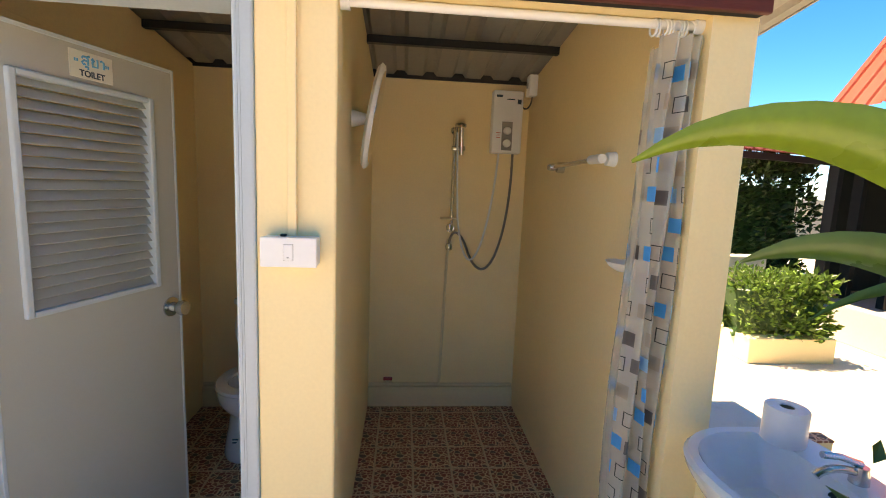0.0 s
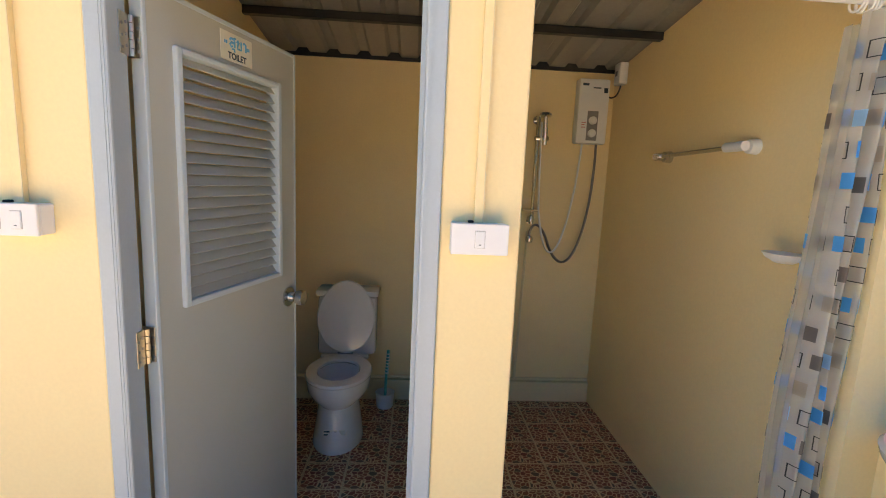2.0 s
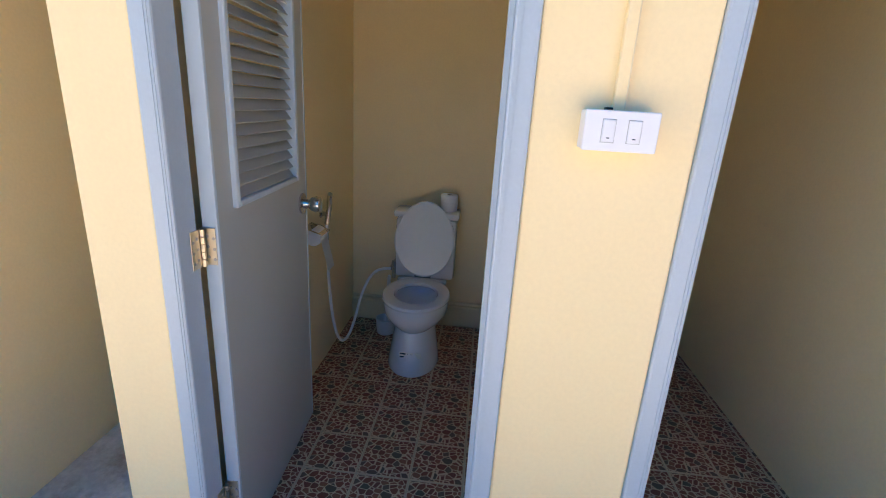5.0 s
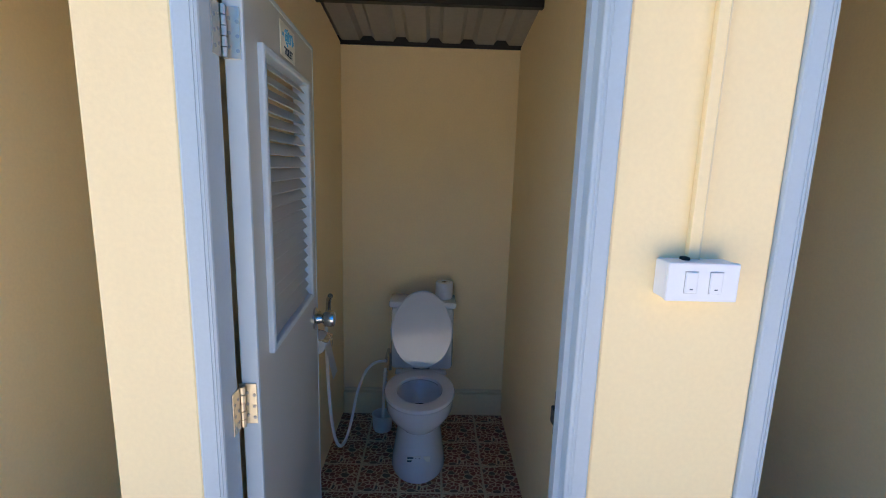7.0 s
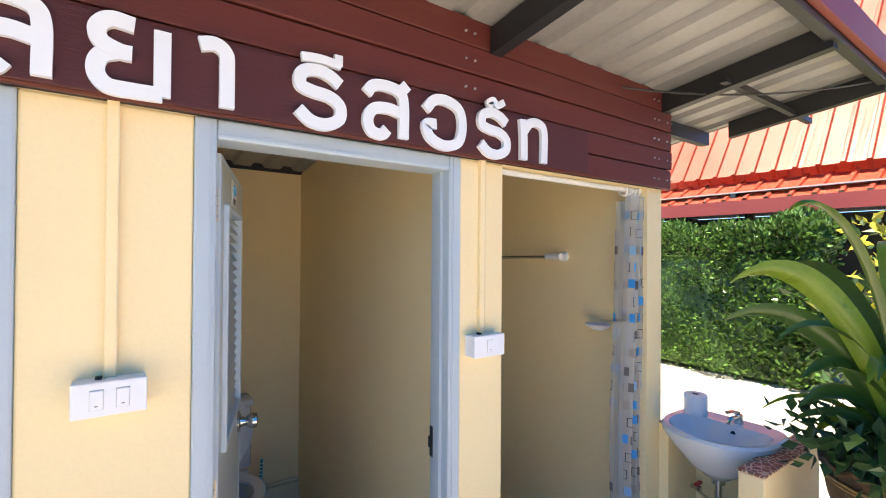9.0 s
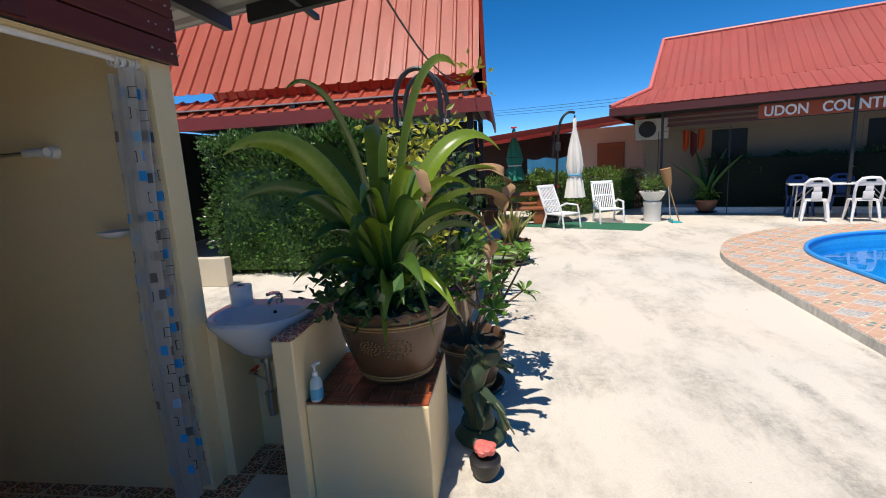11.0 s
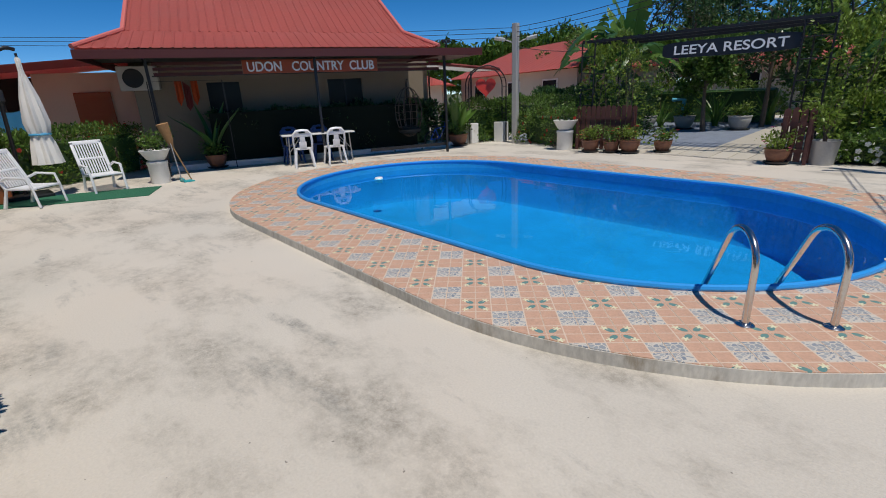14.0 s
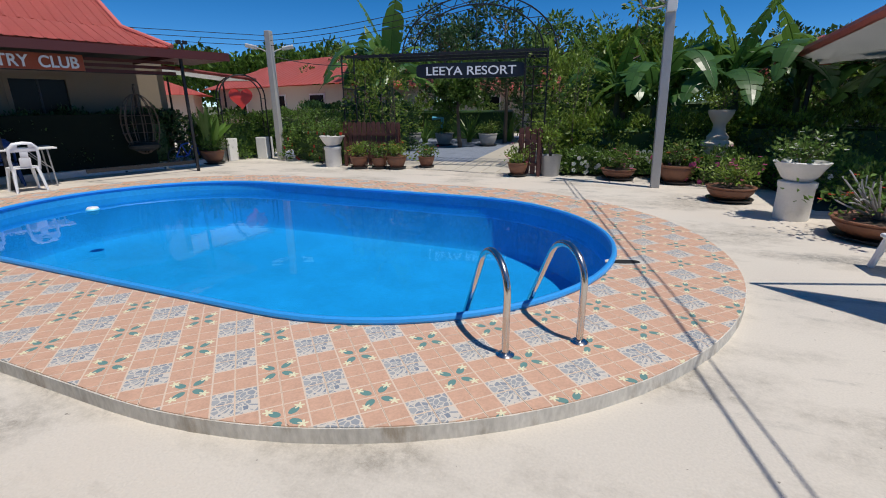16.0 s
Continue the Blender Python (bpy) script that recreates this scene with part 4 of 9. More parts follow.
part("warning_print", boxes(((0.03, -0.0862, 0.10), (0.055, -0.0846, 0.104)), ((0.03, -0.0862, 0.115), (0.05, -0.0846, 0.119)), ((0.028, -0.0862, 0.13), (0.056, -0.0846, 0.134))), RED_VALVE, ob)
bm = bmesh.new()
tube(bm, bez((0.06, -0.04, 0.0), (0.02, -0.08, -0.55), (-0.12, -0.10, -1.05), (-0.20, -0.05, -0.45), 22) + bez((-0.20, -0.05, -0.45), (-0.215, -0.05, -0.2), (-0.22, -0.07, 0.0), (-0.23, -0.09, 0.12), 10)[1:], 0.007, 8)
part("shower_hose", bm, WHITE, ob, "white shower hose", True)
bm = bmesh.new()
tube(bm, bez((0.155, -0.04, 0.0), (0.16, -0.07, -0.55), (0.02, -0.09, -1.0), (-0.12, -0.06, -0.68), 22) + bez((-0.12, -0.06, -0.68), (-0.17, -0.05, -0.52), (-0.24, -0.05, -0.5), (-0.25, -0.035, -0.62), 10)[1:], 0.0085, 8)
part("supply_hose", bm, HOSE_STEEL, ob, "braided steel supply hose", True)
ob = thing("shower_rail", (0.715, BACK, 1.27), "chrome shower rail with a hand shower on the back wall", "shower")
bm = bmesh.new()
tube(bm, [(0, -0.045, 0.0), (0, -0.045, 0.70)], 0.011, 12)
part("rail", bm, CHROME, ob, smooth=True)
for z in (0.02, 0.68):
    bm = bmesh.new()
    tube(bm, [(0, -0.045, z), (0, 0, z)], 0.014, 10)
    tube(bm, [(0, -0.006, z), (0, 0, z)], 0.026, 14)
    part("bracket", bm, CHROME, ob, smooth=True)
part("slider", boxes(((-0.02, -0.075, 0.545), (0.07, -0.03, 0.575)), bevel=0.008), CHROME, ob, smooth=True)
bm = bmesh.new()
tube(bm, [(0.045, -0.06, 0.52), (0.042, -0.075, 0.62), (0.034, -0.085, 0.70)], 0.014, 10)
lathe(bm, [(0.0, -0.012), (0.032, -0.010), (0.040, 0.0), (0.036, 0.014), (0, 0.024)], 20, (0.03, -0.10, 0.70))
part("hand_shower", bm, CHROME, ob, smooth=True)
bm = bmesh.new()
box(bm, (-0.075, -0.09, 0.085), (0.03, 0, 0.095), 0.004)
part("soap_shelf", bm, CREAM_LOW, ob)
for z in (0.035, -0.10):
    b0 = (-0.012, -0.06, z)
    bm = bmesh.new()
    lathe(bm, [(0, -0.025), (0.020, -0.02), (0.026, 0.0), (0.020, 0.02), (0, 0.025)], 16, b0)
    tube(bm, [b0, (-0.012, 0, z)], 0.012, 8)
    part("tap", bm, CHROME, ob, "chrome shower tap", True)
ob = thing("breaker_box", (1.215, 1.77, 2.17), "small white breaker box on the shower wall", "breaker box")
part("case", boxes(((-0.055, -0.05, 0), (0, 0.03, 0.13)), bevel=0.006), WHITE, ob)
part("switch", boxes(((-0.062, -0.02, 0.05), (-0.054, 0.0, 0.08)), bevel=0.002), HEATER_GREY, ob)
bm = bmesh.new()
tube(bm, bez((-0.02, 0.0, 0.0), (-0.02, 0.02, -0.08), (-0.05, 0.1, -0.1), (-0.07, 0.17, 0.02)), 0.005, 6)
part("cable", bm, BLACK_STEEL, ob)
ob = thing("towel_rail", (1.215, 1.13, 1.70), "steel towel rail with white plastic ends on the shower wall", "towel rail")
bm = bmesh.new()
tube(bm, [(-0.06, 0, 0), (-0.06, -0.60, 0.012)], 0.010, 10)
part("bar", bm, CHROME, ob, smooth=True)
for y, z in ((0, 0), (-0.60, 0.012)):
    bm = bmesh.new()
    tube(bm, [(0, y, z), (-0.035, y, z)], 0.030, 16, taper=0.026)
    tube(bm, [(-0.06, y - 0.02, z), (-0.06, y + (0.09 if y < -0.1 else 0.03), z)], 0.019, 12)
    part("end_cap", bm, WHITE if y < -0.1 else CHROME, ob, smooth=True)
ob = thing("soap_dish", (1.215, 0.25, 1.335), "white oval soap dish on the shower wall", "soap dish")
bm = bmesh.new()
lathe(bm, [(0.03, -0.02), (0.06, -0.005), (0.075, 0.012), (0.068, 0.012), (0.05, 0.0), (0, -0.006)], 24, (-0.062, 0, 0), 0.8, 1.0)
part("dish", bm, WHITE, ob, smooth=True)
ob = thing("mirror", (0.17, 0.70, 1.84), "white oval wall mirror tilted on a bracket", "mirror")
bm = bmesh.new()
tube(bm, [(0, 0, 0), (0.07, 0, 0)], 0.035, 14, taper=0.018)
part("bracket", bm, WHITE, ob, smooth=True)
bm = bmesh.new()
superloft(bm, [(0, 0, 0.20, 0.15, -0.012), (0, 0, 0.215, 0.165, 0.0), (0, 0, 0.205, 0.155, 0.014)], 40)
bmesh.ops.transform(bm, matrix=pose(0.085, 0, 0.01, 0, 100, 0), verts=bm.verts)
part("mirror_frame", bm, WHITE, ob, smooth=True)
bm = bmesh.new()
superloft(bm, [(0, 0, 0.185, 0.137, 0.0142), (0, 0, 0.185, 0.137, 0.016)], 40)
bmesh.ops.transform(bm, matrix=pose(0.085, 0, 0.01, 0, 100, 0), verts=bm.verts)
part("glass", bm, material("mirror_glass", (0.85, 0.86, 0.86), 0.02, 1.0, vary=0.01, bump=0), ob)

# curtain rod and gathered curtain
ob = thing("curtain_rod", (0, 0.05, 2.055), "white plastic curtain rod across the shower opening", "curtain rod")
bm = bmesh.new()
tube(bm, [(0.18, 0, 0), (1.214, 0, 0)], 0.0125, 12)
part("rod", bm, WHITE, ob, smooth=True)
for a, b in ((0.205, 0.235), (1.19, 1.214)):
    bm = bmesh.new()
    tube(bm, [(a, 0, 0), (b, 0, 0)], 0.021, 12)
    part("end_socket", bm, WHITE, ob, smooth=True)


def curtain_material():
    m = material("clear_plastic_curtain", (0.80, 0.77, 0.70), 0.25, vary=0.06, bump=0)
    n, l = m.node_tree.nodes, m.node_tree.links
    tr, tl, m1, m2 = n.new("ShaderNodeBsdfTransparent"), n.new("ShaderNodeBsdfTranslucent"), n.new("ShaderNodeMixShader"), n.new("ShaderNodeMixShader")
    tl.inputs[0].default_value = (0.86, 0.83, 0.76, 1)
    m1.inputs[0].default_value, m2.inputs[0].default_value = 0.45, 0.50
    l.new(n["Principled BSDF"].outputs[0], m1.inputs[1])
    l.new(tl.outputs[0], m1.inputs[2])
    l.new(m1.outputs[0], m2.inputs[1])
    l.new(tr.outputs[0], m2.inputs[2])
    l.new(m2.outputs[0], n["Material Output"].inputs["Surface"])
    return m


def curtain_point(u, z):
    """The hanging sheet: u runs along the cloth from 0 to 1, z is the height."""
    d = (2.03 - z) / 2.0
    half = 0.056 + 0.014 * min(1, d * 4) + 0.010 * d
    cx = 1.150 - 0.010 * min(1, d * 6)
    fold = 3.1 + 0.25 * math.sin(z * 1.7)
    return Vector((cx + half * (2 * u - 1) + 0.008 * math.sin(z * 5 + u * 9), 0.035 + 0.030 * math.sin(u * fold * 2 * math.pi) + 0.02 * (u - 0.5) + 0.01 * math.sin(z * 2.2), z))


ob = thing("shower_curtain", (0, 0, 0), "clear plastic shower curtain with blue and grey squares, gathered up", "curtain")
bm = bmesh.new()
NU, NZ = 84, 50
grid = [[bm.verts.new(curtain_point(i / NU, 0.04 + (2.02 - 0.04) * j / NZ)) for i in range(NU + 1)] for j in range(NZ + 1)]
for j in range(NZ):
    for i in range(NU):
        bm.faces.new((grid[j][i], grid[j][i + 1], grid[j + 1][i + 1], grid[j + 1][i]))
part("sheet", bm, curtain_material(), ob, smooth=True)
rng = random.Random(11)
inks = {k: material("curtain_" + k, c, 0.4, vary=0.05, bump=0, trans=0.4) for k, c in (("blue", (0.03, 0.40, 0.88)), ("pale_blue", (0.28, 0.56, 0.80)), ("grey", (0.14, 0.13, 0.13)), ("outline", (0.04, 0.04, 0.04)), ("taupe", (0.36, 0.32, 0.27)))}
# two printed rows in turn: blue, dark and taupe squares, then outlines between dark ones
PRINT = (("blue", "outline", "grey", "blue", "pale_blue", "outline", "taupe"), ("outline", "taupe", "", "outline", "blue", "grey", ""))


def curtain_patch(bm, ua, ub, za, zb, back):
    k = 5
    off = Vector((0.004, 0.055, 0)) if back else Vector((0, -0.0022, 0))
    vs = [[bm.verts.new(curtain_point(ua + (ub - ua) * i / k, q) + off) for i in range(k + 1)] for q in (za, zb)]
    for i in range(k):
        bm.faces.new((vs[0][i], vs[0][i + 1], vs[1][i + 1], vs[1][i]))


row, z = 0, 1.90
while z > 0.1:
    for back in (False, True):
        for c in range(7):
            kind = PRINT[(row + back) % 2][(c + 2 * back + row // 2 * 3) % 7]
            u0 = (c + 0.08 + 0.12 * rng.random() + 0.35 * (row % 2)) / 7.5
            zz, sq, du = z + rng.uniform(-0.006, 0.006), 0.043, 0.098
            if u0 + du > 1 or not kind:
                continue
            b2 = bmesh.new()
            if kind == "outline":
                for a, b, d0, d1 in ((0, du, 0, 0.003), (0, du, sq, sq + 0.003), (0, 0.007, 0, sq), (du - 0.007, du, 0, sq)):
                    curtain_patch(b2, u0 + a, u0 + b, zz + d0, zz + d1, back)
            else:
                curtain_patch(b2, u0, u0 + du, zz, zz + sq, back)
            part("square", b2, inks[kind], ob)
    z -= 0.086
    row += 1
bm = bmesh.new()
grid = [[bm.verts.new(curtain_point(i / 40, 0.05 + (2.0 - 0.05) * j / NZ) + Vector((0.004, 0.053, 0))) for i in range(41)] for j in range(NZ + 1)]
for j in range(NZ):
    for i in range(40):
        bm.faces.new((grid[j][i], grid[j][i + 1], grid[j + 1][i + 1], grid[j + 1][i]))
part("sheet", bm, ob.children[0].data.materials[0], ob, smooth=True)
for k in range(9):
    bm = bmesh.new()
    tube(bm, arc((1.075 + 0.013 * k, 0.05, 2.045), 0.022, 0, 360, (0.25 * math.sin(k * 2.1), 1, 0), (0, 0, 1), 16), 0.003, 6)
    part("ring", bm, WHITE, ob)

# ---- sign letters on the fascia ----
def smooth_line(pts, n=6):
    """A smooth curve through points (Catmull-Rom)."""
    p = [Vector((*q, 0)) for q in pts]
    p = [2 * p[0] - p[1]] + p + [2 * p[-1] - p[-2]]
    out = []
    for a, b, c, d in zip(p, p[1:], p[2:], p[3:]):
        for k in range(n):
            t = k / n
            out.append(0.5 * (2 * b + (c - a) * t + (2 * a - 5 * b + 4 * c - d) * t * t + (3 * b - a - 3 * c + d) * t ** 3))
    return out + [p[-2]]


def ribbon_stroke(bm, line, w, y0, y1):
    """A flat raised stroke of even width along a line in the xz plane."""
    n, rows = len(line), []
    for i, p in enumerate(line):
        d = (line[min(i + 1, n - 1)] - line[max(i - 1, 0)]).normalized()
        s = Vector((-d.y, d.x, 0)) * w / 2
        rows.append([bm.verts.new((q.x, y, q.y)) for y in (y0, y1) for q in (p - s, p + s)])
    for A, B in zip(rows, rows[1:]):
        for i, j in ((0, 1), (1, 3), (3, 2), (2, 0)):
            bm.faces.new((A[i], A[j], B[j], B[i]))
    bm.faces.new((rows[0][0], rows[0][2], rows[0][3], rows[0][1]))
    bm.faces.new((rows[-1][0], rows[-1][1], rows[-1][3], rows[-1][2]))


LO = [[(0.03, 0.78), (0.18, 0.95), (0.5, 1.0), (0.82, 0.93), (0.93, 0.70), (0.93, 0.0)], [(0.9, 0.50), (0.55, 0.56), (0.2, 0.50), (0.06, 0.28), (0.15, 0.06), (0.4, 0.02), (0.52, 0.14)]]
YO = [[(0.55, 0.98), (0.25, 1.0), (0.08, 0.85), (0.12, 0.66), (0.35, 0.56), (0.52, 0.55)], [(0.35, 0.56), (0.12, 0.45), (0.06, 0.22), (0.2, 0.04), (0.5, 0.02), (0.93, 0.03)], [(0.93, 0.0), (0.93, 1.0)]]
AA = [[(0.0, 0.95), (0.5, 1.0), (0.86, 0.88), (0.9, 0.6), (0.9, 0.0)]]
RO = [[(0.93, 0.80), (0.7, 0.93), (0.4, 0.98), (0.12, 0.88), (0.10, 0.66), (0.35, 0.58), (0.70, 0.54), (0.93, 0.40), (0.92, 0.16), (0.65, 0.02), (0.32, 0.04), (0.05, 0.22)]]
SO = LO + [[(0.72, 0.92), (0.9, 1.0), (1.02, 1.12)]]
OO = [[(0.05, 0.72), (0.25, 0.95), (0.55, 1.0), (0.88, 0.86), (0.97, 0.5), (0.86, 0.13), (0.5, 0.01), (0.16, 0.14), (0.06, 0.40), (0.30, 0.44)]]
TO = [[(0.10, 1.0), (0.14, 0.5), (0.14, 0.0)], [(0.14, 0.70), (0.4, 0.96), (0.7, 0.98), (0.90, 0.80), (0.90, 0.0)]]
BAR = [[(0.12, 1.17), (0.5, 1.20), (0.95, 1.17)], [(0.90, 1.16), (0.90, 1.36)]]
CURL = [[(0.45, 1.14), (0.32, 1.20), (0.48, 1.28), (0.62, 1.18), (0.85, 1.30)]]
sign = thing("wall_sign", (0, -0.057, 2.083), "maroon sign board with raised white letters on the plank fascia", "sign")
part("board", boxes(((-1.525, -0.010, -0.012), (0.643, 0.0, 0.164)), bevel=0.002), MAROON_FLAT, sign)
for x0, x1, strokes in ((-1.277, -1.111, LO + BAR), (-1.066, -0.901, YO), (-0.859, -0.768, AA), (-0.630, -0.471, RO + BAR), (-0.425, -0.261, SO), (-0.220, -0.036, OO), (0.010, 0.172, RO + CURL), (0.208, 0.378, TO)):
    bm = bmesh.new()
    for no, st in enumerate(strokes):
        small = min(q[1] for q in st) > 1.1
        line = [Vector((x0 + 0.012 + (x1 - x0 - 0.024) * q.x, -0.003 + 0.151 * q.y, 0)) for q in smooth_line(st)]
        ribbon_stroke(bm, line, 0.024 if small else 0.034, -0.026 + 0.0012 * no, -0.011)
    part("letter", bm, WHITE, sign)

# ---- wash basin niche ----
structure("wall_niche_1", boxes(((1.33, -0.05, -0.02), (1.72, 0.001, 0.85))), CREAM)
structure("wall_niche_2", boxes(((1.62, -0.475, -0.02), (1.72, -0.051, 0.80))), CREAM)
structure("wall_niche_3", boxes(((1.075, -0.572, -0.02), (1.719, -0.476, 0.85)), bevel=0.006), CREAM, "low cream wall beside the wash basin")
structure("trim_niche", boxes(((1.073, -0.575, 0.851), (1.722, -0.474, 0.859)), ((1.328, -0.053, 0.851), (1.722, 0.0, 0.859)), bevel=0.002), MOSAIC)
ob = thing("wash_basin", (1.39, -0.265, 0.86), "white ceramic wash basin between low cream walls", "wash basin")


def basin_ring(rx, ry, z, back, cx=0.0):
    """One ring of the basin: round in front, straight at the back."""
    out = []
    for k in range(44):
        t = 2 * math.pi * k / 44
        c, s = math.cos(t), math.sin(t)
        x = (back * abs(c) ** 0.35 if c > 0 else rx * c)
        y = ry * math.copysign(abs(s) ** (0.55 if c > 0 else 0.85), s)
        out.append((cx + x, y, z))
    return out


bm = bmesh.new()
last = None
for ring in (basin_ring(0.06, 0.06, -0.20, 0.06), basin_ring(0.12, 0.13, -0.15, 0.14), basin_ring(0.20, 0.21, -0.05, 0.20), basin_ring(0.23, 0.245, 0.0, 0.215), basin_ring(0.235, 0.25, 0.02, 0.22),
             basin_ring(0.225, 0.24, 0.032, 0.212), basin_ring(0.20, 0.215, 0.030, 0.10), basin_ring(0.175, 0.19, -0.01, 0.085), basin_ring(0.12, 0.13, -0.09, 0.06), basin_ring(0.02, 0.02, -0.115, 0.02)):
    row = [bm.verts.new(p) for p in ring]
    if last:
        for k in range(44):
            bm.faces.new((last[k], last[(k + 1) % 44], row[(k + 1) % 44], row[k]))
    else:
        bm.faces.new(row[::-1])
    last = row
bm.faces.new(last)
part("bowl", bm, CERAMIC, ob, smooth=True)
bm = bmesh.new()
tube(bm, [(0.150, -0.03, 0.03), (0.150, -0.03, 0.075)], 0.022, 14, taper=0.018)
tube(bm, bez((0.150, -0.03, 0.055), (0.10, -0.03, 0.075), (0.05, -0.03, 0.075), (0.03, -0.03, 0.052), 8), 0.010, 10)
tube(bm, [(0.150, -0.03, 0.080), (0.10, -0.02, 0.095), (0.055, -0.015, 0.098)], 0.009, 8)
part("tap", bm, CHROME, ob, "chrome tap", True)
bm = bmesh.new()
tube(bm, [(0.094, -0.03, -0.005), (0.084, -0.03, -0.008)], 0.011, 12)
part("overflow_hole", bm, DARK, ob)
bm = bmesh.new()
tube(bm, [(0, 0, -0.20), (0, 0, -0.235)], 0.032, 14)
tube(bm, [(0, 0, -0.235), (0, 0, -0.42)], 0.016, 12)
tube(bm, [(0, 0, -0.40), (0, 0, -0.53)], 0.026, 14)
tube(bm, [(0, 0, -0.42), (0.10, -0.02, -0.41), (0.229, -0.03, -0.41)], 0.013, 10)
part("waste_trap", bm, CHROME, ob, "chrome bottle trap", True)
bm = bmesh.new()
tube(bm, [(0.17, 0.21, -0.38), (0.14, 0.16, -0.38), (0.10, 0.05, -0.40), (0.0, 0.03, -0.42)], 0.007, 8)
tube(bm, [(0.17, 0.21, -0.38), (0.17, 0.16, -0.38)], 0.013, 10)
part("supply_pipe", bm, CHROME, ob, smooth=True)
part("valve_handle", boxes(((0.13, 0.16, -0.36), (0.19, 0.18, -0.345)), bevel=0.004), RED_VALVE, ob, "red plastic valve lever")
paper_roll((1.50, -0.105, 0.892), "white toilet roll standing on the wash basin", 0.056, 0.105)

# ---- planter bench with its tiles, soap and pots ----
structure("planter_bench", boxes(((1.13, -1.142, -0.02), (1.72, -0.573, 0.527)), bevel=0.008), CREAM, "cream rendered bench beside the wash basin")
top = tagged(new("bench_top"), "orange mosaic tiles on the bench top", "tiles", kind="structure")
me = None
for i in range(6):
    for j in range(6):
        for k in range(4):
            turn = (i + j) % 2
            if me is None:
                bm = boxes(((-0.045, -0.0105, 0), (0.045, 0.0105, 0.010)), bevel=0.002)
                t = part("tile", bm, ORANGE_TILE, top)
                me = t.data
            else:
                t = new("tile", me)
                t.parent = top
            c = Vector((1.13 + 0.05 + i * 0.0965, -1.142 + 0.048 + j * 0.0945, 0.527))
            o = -0.0345 + 0.023 * k
            t.matrix_basis = Matrix.Translation(c + (Vector((0, o, 0)) if turn else Vector((o, 0, 0)))) @ pose(0, 0, 0, 0, 0, 0 if turn else 90)
ob = thing("soap_bottle", (1.165, -0.62, 0.537), "clear pump bottle with blue liquid soap on the bench", "soap bottle")
bm = bmesh.new()
superloft(bm, [(0, 0, 0.030, 0.024, 0), (0, 0, 0.033, 0.027, 0.01), (0, 0, 0.033, 0.027, 0.075), (0, 0, 0.026, 0.022, 0.10), (0, 0, 0.013, 0.013, 0.112), (0, 0, 0.013, 0.013, 0.118)], 24, 2.4)
part("bottle", bm, material("clear_bottle_plastic", (0.45, 0.62, 0.66), 0.12, vary=0.03, bump=0), ob, smooth=True)
bm = bmesh.new()
superloft(bm, [(0, 0, 0.0335, 0.0275, 0.012), (0, 0, 0.0335, 0.0275, 0.062)], 24, 2.4)
part("label", bm, SIGN_BLUE, ob, "light blue printed label")
bm = bmesh.new()
tube(bm, [(0, 0, 0.118), (0, 0, 0.135)], 0.013, 12)
tube(bm, [(0, 0, 0.135), (0, 0, 0.160)], 0.005, 8)
tube(bm, [(-0.012, 0, 0.166), (0.012, 0.0, 0.168), (0.034, -0.01, 0.164)], 0.008, 8)
part("pump", bm, WHITE, ob, "white pump head", True)


def clay_pot(at, r, h, label, mat=TERRACOTTA, bands=True, flower=True, saucer=False, name="flower_pot", group="", sx=1.0, sy=1.0, turn=0.0):
    ob = thing(name, at, label, "flower pot", group, turn)
    z0 = 0.03 if saucer else 0.0
    bm = bmesh.new()
    prof = [(0.58, 0), (0.62, 0.02), (0.80, 0.30), (0.94, 0.60), (0.99, 0.80), (0.97, 0.86), (1.0, 0.93), (1.06, 0.97), (1.05, 1.0), (0.95, 1.0), (0.90, 0.94), (0.88, 0.85), (0, 0.85)]
    lathe(bm, [(a * r, z0 + b * (h - z0)) for a, b in prof], 40, (0, 0, 0), sx, sy)
    if flower:
        for v in bm.verts:
            if v.co.z > z0 + 0.9 * (h - z0):
                v.co.z += 0.012 * math.cos(14 * math.atan2(v.co.y, v.co.x))
    part("pot", bm, mat, ob, smooth=True)
    bm = bmesh.new()
    lathe(bm, [(0.86 * r, 0), (0.85 * r, 0.012), (0.3 * r, 0.03), (0, 0.03)], 28, (0, 0, z0 + 0.852 * (h - z0)), sx, sy)
    part("soil", bm, SOIL, ob)
    if bands:
        for f, q in ((0.965, 0.80), (0.985, 0.845), (0.66, 0.10), (0.695, 0.145)):
            bm = bmesh.new()
            rr = (0.62 + (q - 0.02) / 0.28 * 0.18) if q < 0.3 else f
            lathe(bm, [((rr + 0.018) * r, z0 + q * (h - z0) - 0.005), ((rr + 0.030) * r, z0 + q * (h - z0)), ((rr + 0.018) * r, z0 + q * (h - z0) + 0.005)], 40)
            part("painted_band", bm, OCHRE, ob, "ochre painted band")
    if saucer:
        bm = bmesh.new()
        lathe(bm, [(0.72 * r, 0), (0.95 * r, 0.028), (1.0 * r, 0.055), (0.95 * r, 0.058), (0.68 * r, 0.014), (0, 0.012)], 32)
        part("saucer", bm, BLACK_STEEL, ob, "dark saucer", True)
    return ob


